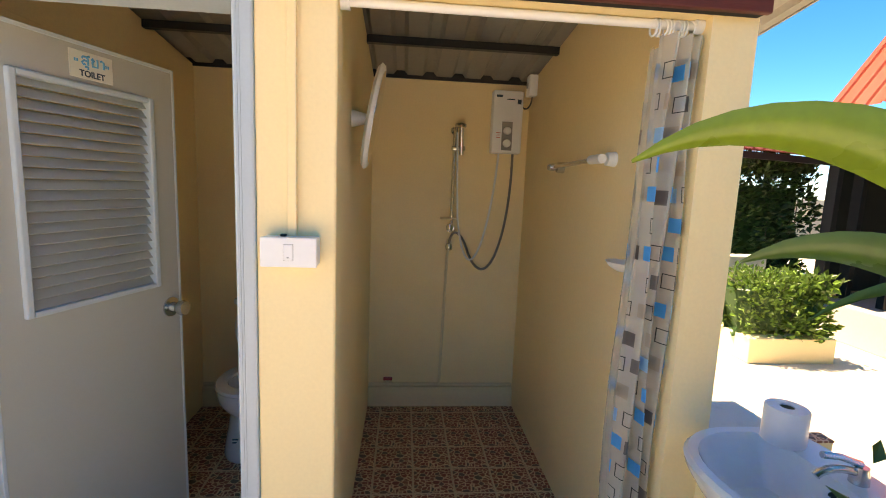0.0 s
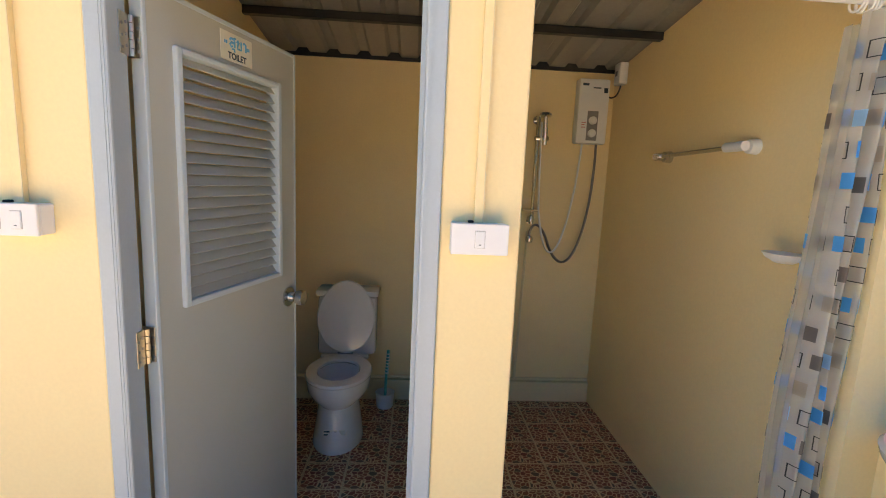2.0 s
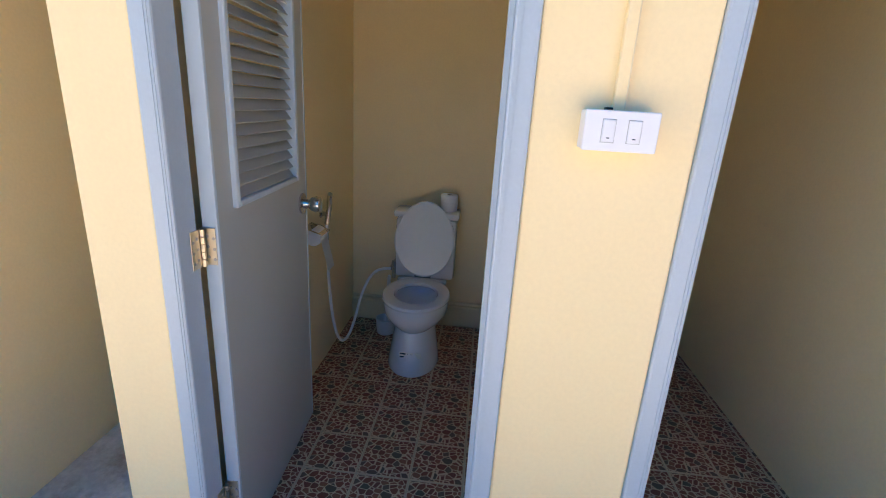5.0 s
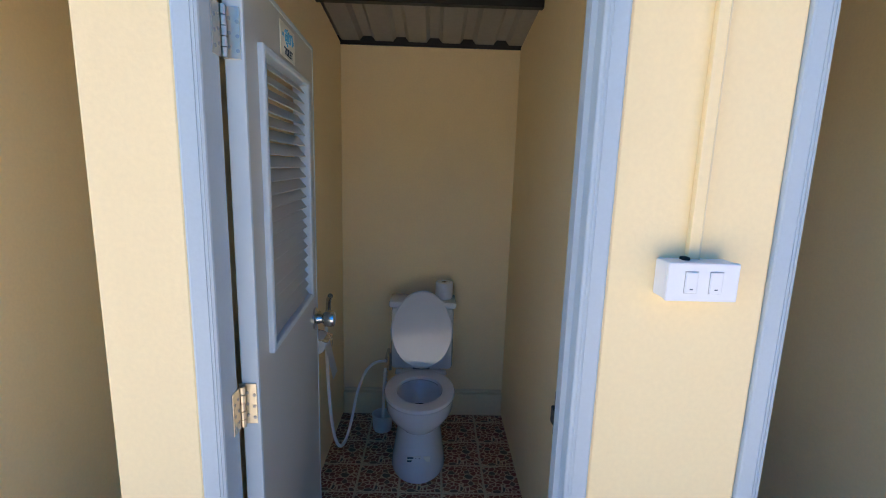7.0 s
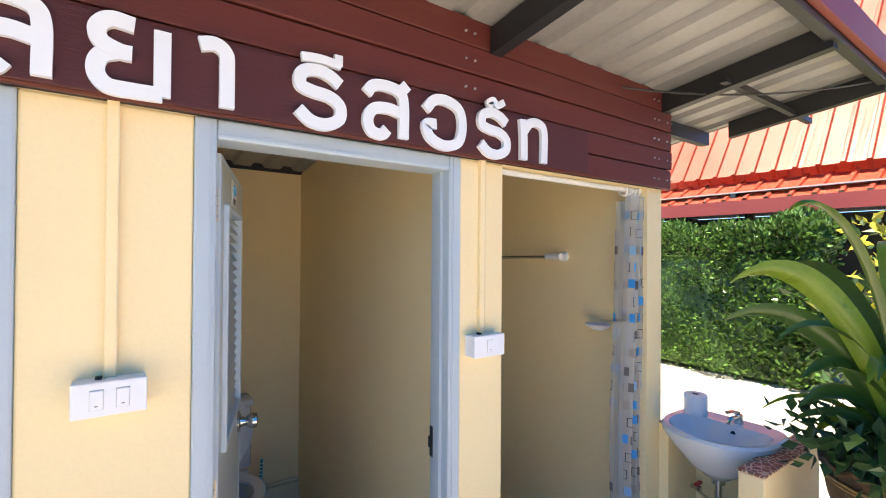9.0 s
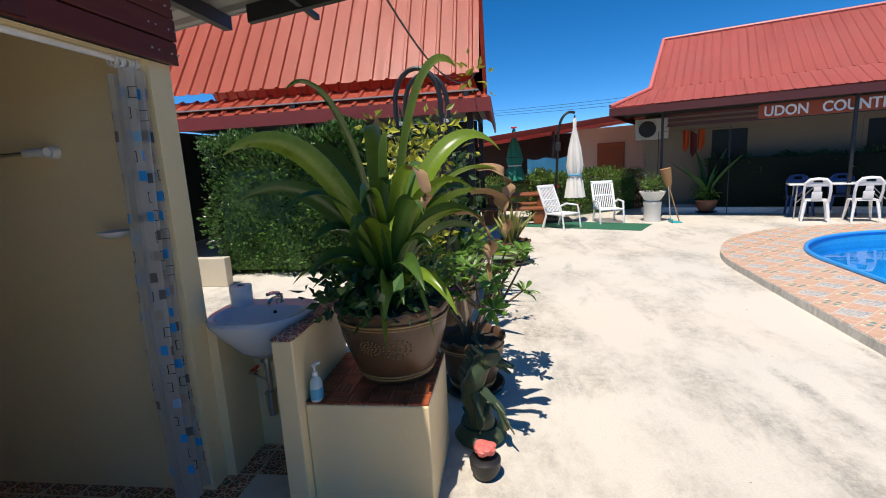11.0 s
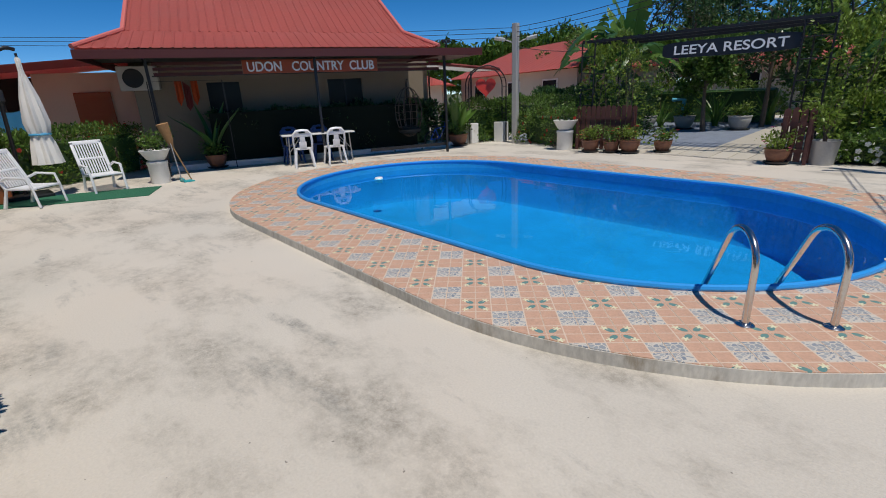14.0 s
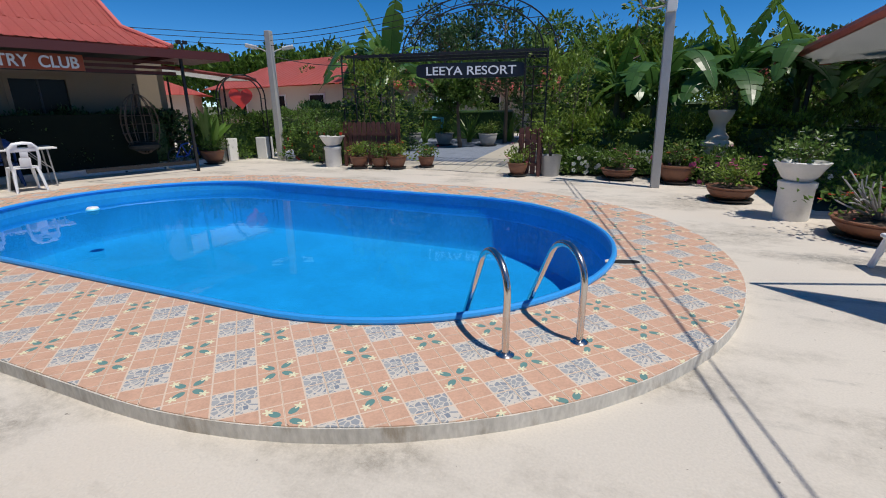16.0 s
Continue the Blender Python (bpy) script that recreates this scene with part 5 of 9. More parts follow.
pot1 = clay_pot((1.46, -0.93, 0.537), 0.272, 0.385, "large brown glazed pot with ochre flower relief on the bench")
bm = bmesh.new()
for cx, cz, s in ((0.0, 0.215, 1.0), (-0.55, 0.225, 0.75)):
    for ring, cnt in ((0.012, 6), (0.030, 12), (0.047, 16)):
        for k in range(cnt):
            a = 2 * math.pi * k / cnt
            u, w = cx * 0.22 + math.cos(a) * ring * s * 1.3, cz + math.sin(a) * ring * s
            th = math.radians(196) + u / 0.24
            rr = 0.272 * (0.80 + (w / 0.385 - 0.30) / 0.30 * 0.14) + 0.004
            p = Vector((rr * math.cos(th), rr * math.sin(th), w))
            lathe(bm, [(0, -0.004), (0.006, 0), (0, 0.006)], 6, p)
part("flower_relief", bm, OCHRE, pot1, "ochre raised flower")
clay_pot((2.34, -1.24, 0), 0.225, 0.40, "brown glazed pot standing in a dark saucer", saucer=True)


# ---- plants near the camera ----
def strap_plant(name, at, label, tips, mat, width=0.075, lift=0.35, seedv=1, category="plant"):
    """Long arching leaves from one heart; tips are (x, y, z, width factor, material)."""
    ob = thing(name, at, label, category)
    rng = random.Random(seedv)
    for no, (tx, ty, tz, wf, m) in enumerate(tips):
        tip = Vector((tx, ty, tz)) - Vector(at)
        flat = Vector((tip.x, tip.y, 0))
        d = flat.normalized() if flat.length > 1e-4 else Vector((1, 0, 0))
        b0 = d * 0.03 + Vector((0, 0, 0.0))
        rise = max(tip.z, 0.12) + (0.20 if no < 2 else lift) * flat.length
        p1 = d * flat.length * 0.18 + Vector((0, 0, rise * 0.62))
        p2 = d * flat.length * 0.62 + Vector((0, 0, rise * 1.02))
        if m is DRY:
            # a green leaf whose end has dried, folded over and hangs down
            apex = Vector((tip.x * 0.90, tip.y * 0.90, tip.z + 0.17 + 0.5 * max(0, 0.4 - tip.z)))
            bm = bmesh.new()
            strap_leaf(bm, bez(b0, d * flat.length * 0.15 + Vector((0, 0, apex.z * 0.75)), d * flat.length * 0.55 + Vector((0, 0, apex.z + 0.06)), apex, 18), width * wf, twist=rng.uniform(-25, 25))
            part("leaf", bm, STRAP, ob, "", True)
            bm = bmesh.new()
            back = apex - d * 0.10
            hang = bez(back, apex + d * 0.05 + Vector((0, 0, 0.03)), apex + d * 0.06 - Vector((0, 0, 0.10)), tip, 16)
            hang = [p + Vector((0.004 * math.sin(k * 0.9 + no), 0.004 * math.cos(k * 0.7 + no), 0)) for k, p in enumerate(hang)]
            strap_leaf(bm, hang, width * wf * 0.95, fold=0.12, twist=rng.choice((-1, 1)) * rng.uniform(5, 30))
            part("dry_tip", bm, DRY, ob, "dry brown hanging leaf tip", True)
            continue
        bm = bmesh.new()
        strap_leaf(bm, bez(b0, p1, p2, tip, 22), width * wf, twist=(62 if no < 2 else rng.choice((-1, 1)) * rng.uniform(5, 45)))
        part("leaf", bm, m, ob, "dry brown leaf" if m is DRY else "", True)
    return ob


rng = random.Random(21)
tips = [(0.73, -0.59, 1.63, 0.95, STRAP), (1.04, -0.44, 1.46, 0.95, STRAP_DARK), (1.62, -1.28, 2.02, 1.0, STRAP), (1.22, -0.60, 1.90, 1.1, STRAP), (1.72, -1.48, 1.62, 1.15, STRAP),
        (1.62, -1.52, 1.36, 1.1, DRY), (1.50, -1.50, 1.20, 0.9, DRY), (1.12, -1.18, 1.38, 0.75, DRY), (1.38, -1.42, 1.02, 0.9, DRY), (1.98, -0.75, 1.75, 1.1, STRAP), (2.05, -1.1, 1.5, 1.1, STRAP_DARK),
        (1.16, -1.18, 0.83, 0.7, STRAP), (1.20, -1.28, 0.92, 0.65, STRAP), (1.10, -0.98, 0.80, 0.65, STRAP), (1.7, -0.4, 1.6, 1.1, STRAP_DARK), (1.42, -0.98, 1.72, 0.9, STRAP)]
for k in range(46):
    a, reach = rng.uniform(0, 2 * math.pi), rng.uniform(0.25, 0.55)
    tips.append((1.46 + math.cos(a) * reach, -0.93 + math.sin(a) * reach, rng.uniform(0.92, 1.45), rng.uniform(0.5, 0.95), STRAP_DARK if rng.random() < 0.62 else STRAP))
strap_plant("bromeliad_plant", (1.46, -0.93, 0.90), "large bromeliad with arching green leaves and dry tips in a pot", tips, STRAP, 0.102)


def bush(name, at, label, radius, height, leaf, count, mat, seedv, flowers=None, stems=5, base=0.0, flower_mat=None, flower_size=0.03, category="plant", group=""):
    """A shrub: bent stems, many small leaves in clumps with an uneven outline, and a few flowers."""
    ob = thing(name, at, label, category, group)
    rng = random.Random(seedv)
    bm = bmesh.new()
    ends = []
    for k in range(stems):
        a = 2 * math.pi * (k + rng.random() * 0.6) / stems
        e = Vector((math.cos(a) * radius * rng.uniform(0.35, 0.9), math.sin(a) * radius * rng.uniform(0.35, 0.9), base + height * rng.uniform(0.6, 0.95)))
        path = bez((0.02 * math.cos(a), 0.02 * math.sin(a), base), (e.x * 0.15, e.y * 0.15, base + height * 0.3), (e.x * 0.6, e.y * 0.6, base + height * 0.55), e, 7)
        tube(bm, path, 0.012 * height + 0.003, 6, taper=0.004)
        ends += [(path[i], e) for i in (3, 4, 5, 6, 7)]
    part("stem", bm, BARK, ob, smooth=True)
    clumps = [p + Vector((rng.gauss(0, radius * 0.22), rng.gauss(0, radius * 0.22), rng.gauss(0, height * 0.09))) for p, _ in ends for _ in range(3)]
    bm = bmesh.new()
    spots = []
    for k in range(count):
        c = clumps[rng.randrange(len(clumps))]
        o = Vector((rng.gauss(0, 1), rng.gauss(0, 1), rng.gauss(0, 0.8)))
        p = c + o * radius * 0.16
        p.z = max(p.z, base + 0.03)
        spots.append((p, o.normalized()))
    leaf_cloud(bm, spots, leaf, rng)
    part("foliage", bm, mat, ob)
    if flowers:
        bm = bmesh.new()
        for k in range(flowers):
            p, o = spots[rng.randrange(len(spots))]
            p = p + o * 0.03 + Vector((0, 0, 0.01))
            for q in range(5):
                a = 2 * math.pi * q / 5
                d = Vector((math.cos(a), math.sin(a), 0.25)) * flower_size
                s = Vector((-math.sin(a), math.cos(a), 0)) * flower_size * 0.45
                bm.faces.new([bm.verts.new(p), bm.verts.new(p + d * 0.7 + s), bm.verts.new(p + d), bm.verts.new(p + d * 0.7 - s)])
        part("flowers", bm, flower_mat or PINK, ob)
    return ob


DESERT_LEAF = material("glossy_bright_leaf", (0.155, 0.30, 0.05), 0.3, vary=0.1, island=0.45, bump=0, trans=0.35)


def whorled_plant(at, label, radius, height, tips, per_tip, leaf, mat, seedv, flowers):
    """A succulent shrub: forked bare stems, and a whorl of oblong leaves round the end of each twig."""
    ob = thing("desert_rose_plant", at, label, "plant")
    rng = random.Random(seedv)
    ends = []
    for k in range(6):
        a = 2 * math.pi * (k + 0.5 * rng.random()) / 6
        fork = Vector((math.cos(a), math.sin(a), 0)) * radius * rng.uniform(0.25, 0.5) + Vector((0, 0, height * rng.uniform(0.35, 0.5)))
        bm = bmesh.new()
        tube(bm, bez((0.03 * math.cos(a), 0.03 * math.sin(a), 0), fork * 0.3 + Vector((0, 0, 0.03)), fork * 0.7, fork, 6), 0.017, 7, taper=0.011)
        for q in range(tips):
            b = a + rng.uniform(-1.1, 1.1)
            e = Vector((math.cos(b), math.sin(b), 0)) * radius * rng.uniform(0.45, 1.05) + Vector((0, 0, height * rng.uniform(0.5, 1.0)))
            tube(bm, bez(fork, fork * 0.6 + e * 0.4 - Vector((0, 0, 0.02)), fork * 0.2 + e * 0.8, e, 5), 0.010, 6, taper=0.005)
            ends.append((e, (e - fork).normalized()))
        part("stem", bm, BARK, ob, smooth=True)
    bm = bmesh.new()
    for e, d in ends:
        d = (d + Vector((0, 0, 0.7))).normalized()
        u = d.orthogonal().normalized()
        w = d.cross(u)
        for k in range(per_tip):
            a = k * 2.4 + rng.uniform(-0.2, 0.2)
            out = u * math.cos(a) + w * math.sin(a)
            g = (out + d * rng.uniform(-0.15, 0.75)).normalized()
            side = g.cross(d).normalized()
            nrm = side.cross(g)
            ln = leaf * rng.uniform(0.7, 1.2)
            p = e - d * rng.uniform(0, 0.03)
            mid = [bm.verts.new(p + g * ln * t + nrm * ln * z) for t, z in ((0.0, 0), (0.35, 0.03), (0.68, 0.02), (1.0, -0.06))]
            for sg in (-1, 1):
                edge = [bm.verts.new(p + g * ln * t + side * sg * ln * h + nrm * ln * z) for t, h, z in ((0.35, 0.11, 0.07), (0.68, 0.17, 0.06), (0.90, 0.10, 0.0))]
                bm.faces.new((mid[0], mid[1], edge[0]))
                bm.faces.new((mid[1], mid[2], edge[1], edge[0]))
                bm.faces.new((mid[2], mid[3], edge[2], edge[1]))
    part("foliage", bm, mat, ob)
    for k in range(flowers):
        e, d = ends[(k * 5 + 2) % len(ends)]
        bm = bmesh.new()
        p = e + d * 0.05
        for q in range(5):
            a = 2 * math.pi * q / 5
            g = Vector((math.cos(a), math.sin(a), 0.3)) * 0.036
            sd = Vector((-math.sin(a), math.cos(a), 0)) * 0.017
            bm.faces.new([bm.verts.new(v) for v in (p, p + g * 0.7 + sd, p + g, p + g * 0.7 - sd)])
        part("flower", bm, PINK, ob, "pink five-petalled flower")
    return ob


whorled_plant((2.34, -1.24, 0.36), "bushy green plant with pink flowers in a brown pot", 0.40, 0.66, 7, 16, 0.098, DESERT_LEAF, 5, 6)
bush("small_leaf_plant", (1.40, -0.86, 0.86), "small dark leafy plant at the pot's rim", 0.34, 0.22, 0.07, 420, LEAF_DARK, 8)

# dragon figure and its flower pot on the ground
bm = bmesh.new()
spine = bez((0.05, 0.05, 0.06), (-0.12, -0.10, 0.10), (0.10, 0.10, 0.24), (0.0, 0.03, 0.33), 14) + bez((0.0, 0.03, 0.33), (-0.03, 0.0, 0.40), (0.02, -0.02, 0.46), (-0.02, -0.05, 0.48), 8)[1:]
tube(bm, spine, 0.085, 14, taper=0.045)
lathe(bm, [(0.13, 0), (0.15, 0.03), (0.12, 0.07), (0.10, 0.09), (0, 0.09)], 22)
lathe(bm, [(0, -0.05), (0.045, -0.03), (0.055, 0.0), (0.04, 0.04), (0, 0.05)], 14, (-0.03, -0.07, 0.50), 0.9, 1.25)
for p, q, r in (((-0.03, -0.10, 0.49), (-0.06, -0.20, 0.46), 0.030), ((-0.03, -0.10, 0.47), (-0.05, -0.18, 0.42), 0.020), ((0.01, -0.03, 0.53), (0.05, 0.03, 0.60), 0.016), ((-0.05, -0.03, 0.53), (-0.08, 0.03, 0.60), 0.016)):
    tube(bm, [p, q], r, 8, taper=r * 0.35)
for k, p in enumerate(spine[1:-2]):
    tube(bm, [p + Vector((0.05, 0.04, 0.02)), p + Vector((0.105, 0.09, 0.05 + 0.01 * (k % 2)))], 0.022, 6, taper=0.003)
for s_ in (-1, 1):
    for k in range(5):
        tube(bm, [(-0.06, -0.07 + 0.015 * s_, 0.26), (-0.13 - 0.012 * k, -0.10 + 0.045 * s_ + 0.012 * k * s_, 0.22 - 0.022 * k)], 0.013, 6, taper=0.004)
    tube(bm, [(-0.02, 0.02 * s_, 0.30), (-0.08, -0.06 + 0.06 * s_, 0.22), (-0.12, -0.08 + 0.07 * s_, 0.12)], 0.032, 8, taper=0.018)
ob = part("garden_statue", bm, STATUE_GREEN, None, "", True)
tagged(ob, "faded green glazed dragon figure on the concrete beside the pots", "statue").location = (1.74, -1.32, 0)
ob = thing("ornament", (1.40, -1.36, 0), "small pot with painted clay flowers on the concrete", "ornament")
bm = bmesh.new()
lathe(bm, [(0.05, 0), (0.075, 0.05), (0.08, 0.10), (0.06, 0.11), (0, 0.11)], 20)
part("pot", bm, BLACK_STEEL, ob, smooth=True)
bm = bmesh.new()
for k in range(9):
    a = 2 * math.pi * k / 9
    lathe(bm, [(0, -0.03), (0.026, -0.01), (0.03, 0.012), (0, 0.03)], 8, (0.03 * math.cos(a), 0.03 * math.sin(a), 0.15 + 0.01 * (k % 2)))
part("flower", bm, material("painted_clay_flower", (0.70, 0.16, 0.14), 0.4, vary=0.3, big=20), ob, "red painted clay flower", True)

# ---- pool ladder and deck drain ----
ladder = thing("pool_ladder", (-0.29, -5.29, DECK_Z), "polished steel pool ladder with two curved rails", "pool ladder", turn=math.degrees(math.atan2(-0.285, -0.41)))
for x in (-0.25, 0.25):
    bm = bmesh.new()
    pts = [(x, 0, 0.0), (x, 0, 0.20)] + bez((x, 0, 0.36), (x, 0.0, 0.60), (x, 0.31, 0.65), (x, 0.41, 0.44), 18) + [(x, 0.55, 0.20), (x, 0.70, -0.05), (x, 0.78, -0.20), (x, 0.80, -0.60)]
    tube(bm, pts, 0.0215, 14)
    rail = part("rail", bm, STEEL, ladder, smooth=True)
    bm = bmesh.new()
    lathe(bm, [(0.055, 0), (0.055, 0.006), (0.040, 0.016), (0.024, 0.022), (0.0, 0.022)], 24, (x, 0, 0))
    part("foot_flange", bm, STEEL, rail, smooth=True)
for z in (-0.28, -0.52):
    part("step", boxes(((-0.24, 0.755, z), (0.24, 0.845, z + 0.03)), bevel=0.008), WHITE, ladder)
ob = thing("deck_drain", (-0.84, -7.13, DECK_Z), "oval skimmer opening let into the deck tiles", "drain", turn=15)
bm = bmesh.new()
superloft(bm, [(0, 0, 0.175, 0.085, -0.004), (0, 0, 0.175, 0.085, 0.004), (0, 0, 0.155, 0.068, 0.006), (0, 0, 0.145, 0.060, 0.003)], 28, 2.6)
part("collar", bm, KERB, ob)
bm = bmesh.new()
superloft(bm, [(0, 0, 0.144, 0.058, 0.0032), (0, 0, 0.140, 0.055, 0.005)], 28, 2.6)
part("dark_water", bm, DARK, ob, "dark water in the opening")
ob = thing("pool_float", (6.99, -7.9, -0.06), "white round chlorine float on the pool water", "float")
bm = bmesh.new()
lathe(bm, [(0.06, -0.06), (0.09, -0.02), (0.10, 0.01), (0.07, 0.05), (0, 0.06)], 20)
part("body", bm, WHITE, ob, smooth=True)


# ---- planting ----
def cloud(name, P, O, size, mat, parent, seedv, label="", up=0.35):
    """One mesh of many small folded leaves, at places P and growing outward along O."""
    rs = np.random.RandomState(seedv)
    P, O = np.asarray(P, float), np.asarray(O, float)
    n = len(P)
    unit = lambda v: v / np.maximum(np.linalg.norm(v, axis=1, keepdims=True), 1e-6)
    s = size * rs.uniform(0.6, 1.4, (n, 1))
    d = unit(unit(O) + rs.normal(0, 0.55, (n, 3)) + np.array((0, 0, up)))
    side = unit(np.cross(d, rs.normal(0, 1, (n, 3))))
    nrm = np.cross(side, d)
    mid = P + d * s * 0.45 + nrm * s * 0.10
    V = np.stack([P, mid + side * s * 0.27, P + d * s, mid - side * s * 0.27], 1).reshape(-1, 3)
    i = np.arange(n)[:, None] * 4
    F = np.concatenate([i + np.array((0, 1, 2)), i + np.array((0, 2, 3))]).tolist()
    me = bpy.data.meshes.new(name)
    me.from_pydata(V.tolist(), [], F)
    me.materials.append(mat)
    ob = new(name, me)
    if parent:
        ob.parent = parent
    if label:
        ob["label"] = label
    return ob


def hedge(name, at, size, turn, leaf, count, mat, seedv, label, flowers=0, flower_mat=None, rough=0.10, core=True, flower_size=0.05):
    """A clipped or loose hedge: leaves in a rough shell over twigs and a dark box for the shade inside, with gaps and
    an uneven top.
    """
    ob = thing(name, at, label, "hedge", turn=turn)
    rs = np.random.RandomState(seedv)
    L, D, H = size
    n = count
    P = np.stack([rs.uniform(-L / 2, L / 2, n), rs.uniform(-D / 2, D / 2, n), rs.uniform(0.06, H, n)], 1)
    face = rs.choice(5, n, p=[0.36, 0.20, 0.07, 0.07, 0.30])
    O = np.zeros((n, 3))
    for f, (ax, sg, v) in enumerate(((1, -1, -D / 2), (1, 1, D / 2), (0, -1, -L / 2), (0, 1, L / 2), (2, 1, H))):
        k = face == f
        P[k, ax] = v
        O[k, ax] = sg
    w = np.sin(P[:, 0] * 3.1 + seedv) * np.sin(P[:, 2] * 4.3 + P[:, 1] * 2.7 + seedv * 1.7) + 0.6 * np.sin(P[:, 0] * 7.7 + P[:, 2] * 6.1)
    P += O * (w * rough - np.abs(rs.normal(0, 0.11, n)))[:, None] + rs.normal(0, 0.03, (n, 3))
    P[:, 2] = np.maximum(P[:, 2], 0.03)
    cloud("foliage", P, O, leaf, mat, ob, seedv)
    bm = bmesh.new()
    rng = random.Random(seedv)
    for k in range(int(L * 5)):
        x, y = rng.uniform(-L / 2, L / 2) * 0.95, rng.uniform(-D / 2, D / 2) * 0.7
        tube(bm, [(x, y, 0), (x + rng.gauss(0, 0.05), y + rng.gauss(0, 0.05), H * 0.5), (x + rng.gauss(0, 0.1), y + rng.gauss(0, 0.1), H * 0.9)], 0.014, 5, taper=0.005)
    part("branches", bm, BARK, ob)
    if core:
        # Dark green box whose colour stands for the shade deep between the leaves.
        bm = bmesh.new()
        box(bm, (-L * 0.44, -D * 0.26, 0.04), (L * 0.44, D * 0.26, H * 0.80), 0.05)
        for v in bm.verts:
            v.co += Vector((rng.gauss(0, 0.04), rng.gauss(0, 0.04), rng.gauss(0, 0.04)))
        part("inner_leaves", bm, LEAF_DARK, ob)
    if flowers:
        k = rs.choice(n, flowers)
        bm = bmesh.new()
        for p, o in zip(P[k], O[k]):
            p = Vector(p) + Vector(o) * 0.07
            for q in range(5):
                a = 2 * math.pi * q / 5
                u = Vector((1, 0, 0)) if abs(o[2]) > 0.5 else Vector((-o[1], o[0], 0))
                w2 = Vector(o).cross(u)
                d1 = (u * math.cos(a) + w2 * math.sin(a)) * flower_size
                s1 = (w2 * math.cos(a) - u * math.sin(a)) * flower_size * 0.45
                bm.faces.new([bm.verts.new(p), bm.verts.new(p + d1 * 0.7 + s1), bm.verts.new(p + d1), bm.verts.new(p + d1 * 0.7 - s1)])
        part("flowers", bm, flower_mat, ob)
    return ob


def tree(at, height, crown, seedv, label, mat=LEAF, leaf=0.16, count=6000, trunk_r=0.09, clear=0.35, group=""):
    """A tree: tapered trunk, limbs, and clumps of leaves round the limb ends with gaps between them."""
    ob = thing("tree", at, label, "tree", group)
    rng, rs = random.Random(seedv), np.random.RandomState(seedv)
    bm = bmesh.new()
    lean = Vector((rng.gauss(0, 0.04), rng.gauss(0, 0.04), 1)) * height
    tube(bm, [lean * t + Vector((math.sin(t * 4 + seedv) * 0.06, math.cos(t * 5) * 0.05, 0)) for t in (0, 0.15, 0.3, 0.5, 0.7, 0.9)], trunk_r, 8, taper=0.02)
    C = []
    for k in range(16):
        t = rng.uniform(clear, 0.88)
        a = k * 2.4 + rng.random()
        r = crown * (1.05 - 0.6 * abs(t - 0.55)) * rng.uniform(0.55, 1.1)
        b0 = lean * t
        e = b0 + Vector((math.cos(a) * r, math.sin(a) * r, r * rng.uniform(0.1, 0.6)))
        tube(bm, bez(b0, b0 * 0.6 + e * 0.4 + Vector((0, 0, 0.1 * r)), b0 * 0.3 + e * 0.7, e, 5), trunk_r * 0.35, 5, taper=0.008)
        C += [(e, 0.34), (b0 * 0.35 + e * 0.65, 0.28), (e + Vector((rng.gauss(0, 0.2), rng.gauss(0, 0.2), rng.gauss(0.1, 0.15))) * crown, 0.26)]
    C.append((lean * 0.97, 0.4))
    part("trunk", bm, BARK, ob, smooth=True)
    c = np.array([list(p) for p, _ in C])
    q = np.array([r for _, r in C]) * crown
    k = rs.randint(len(C), size=count)
    O = rs.normal(0, 1, (count, 3))
    O /= np.linalg.norm(O, axis=1, keepdims=True)
    P = c[k] + O * (q[k] * rs.uniform(0.45, 1.0, count) ** 0.7)[:, None] * np.array((1, 1, 0.75))
    P[:, 2] = np.maximum(P[:, 2], 0.2)
    cloud("crown", P, O, leaf, mat, ob, seedv)
    return ob


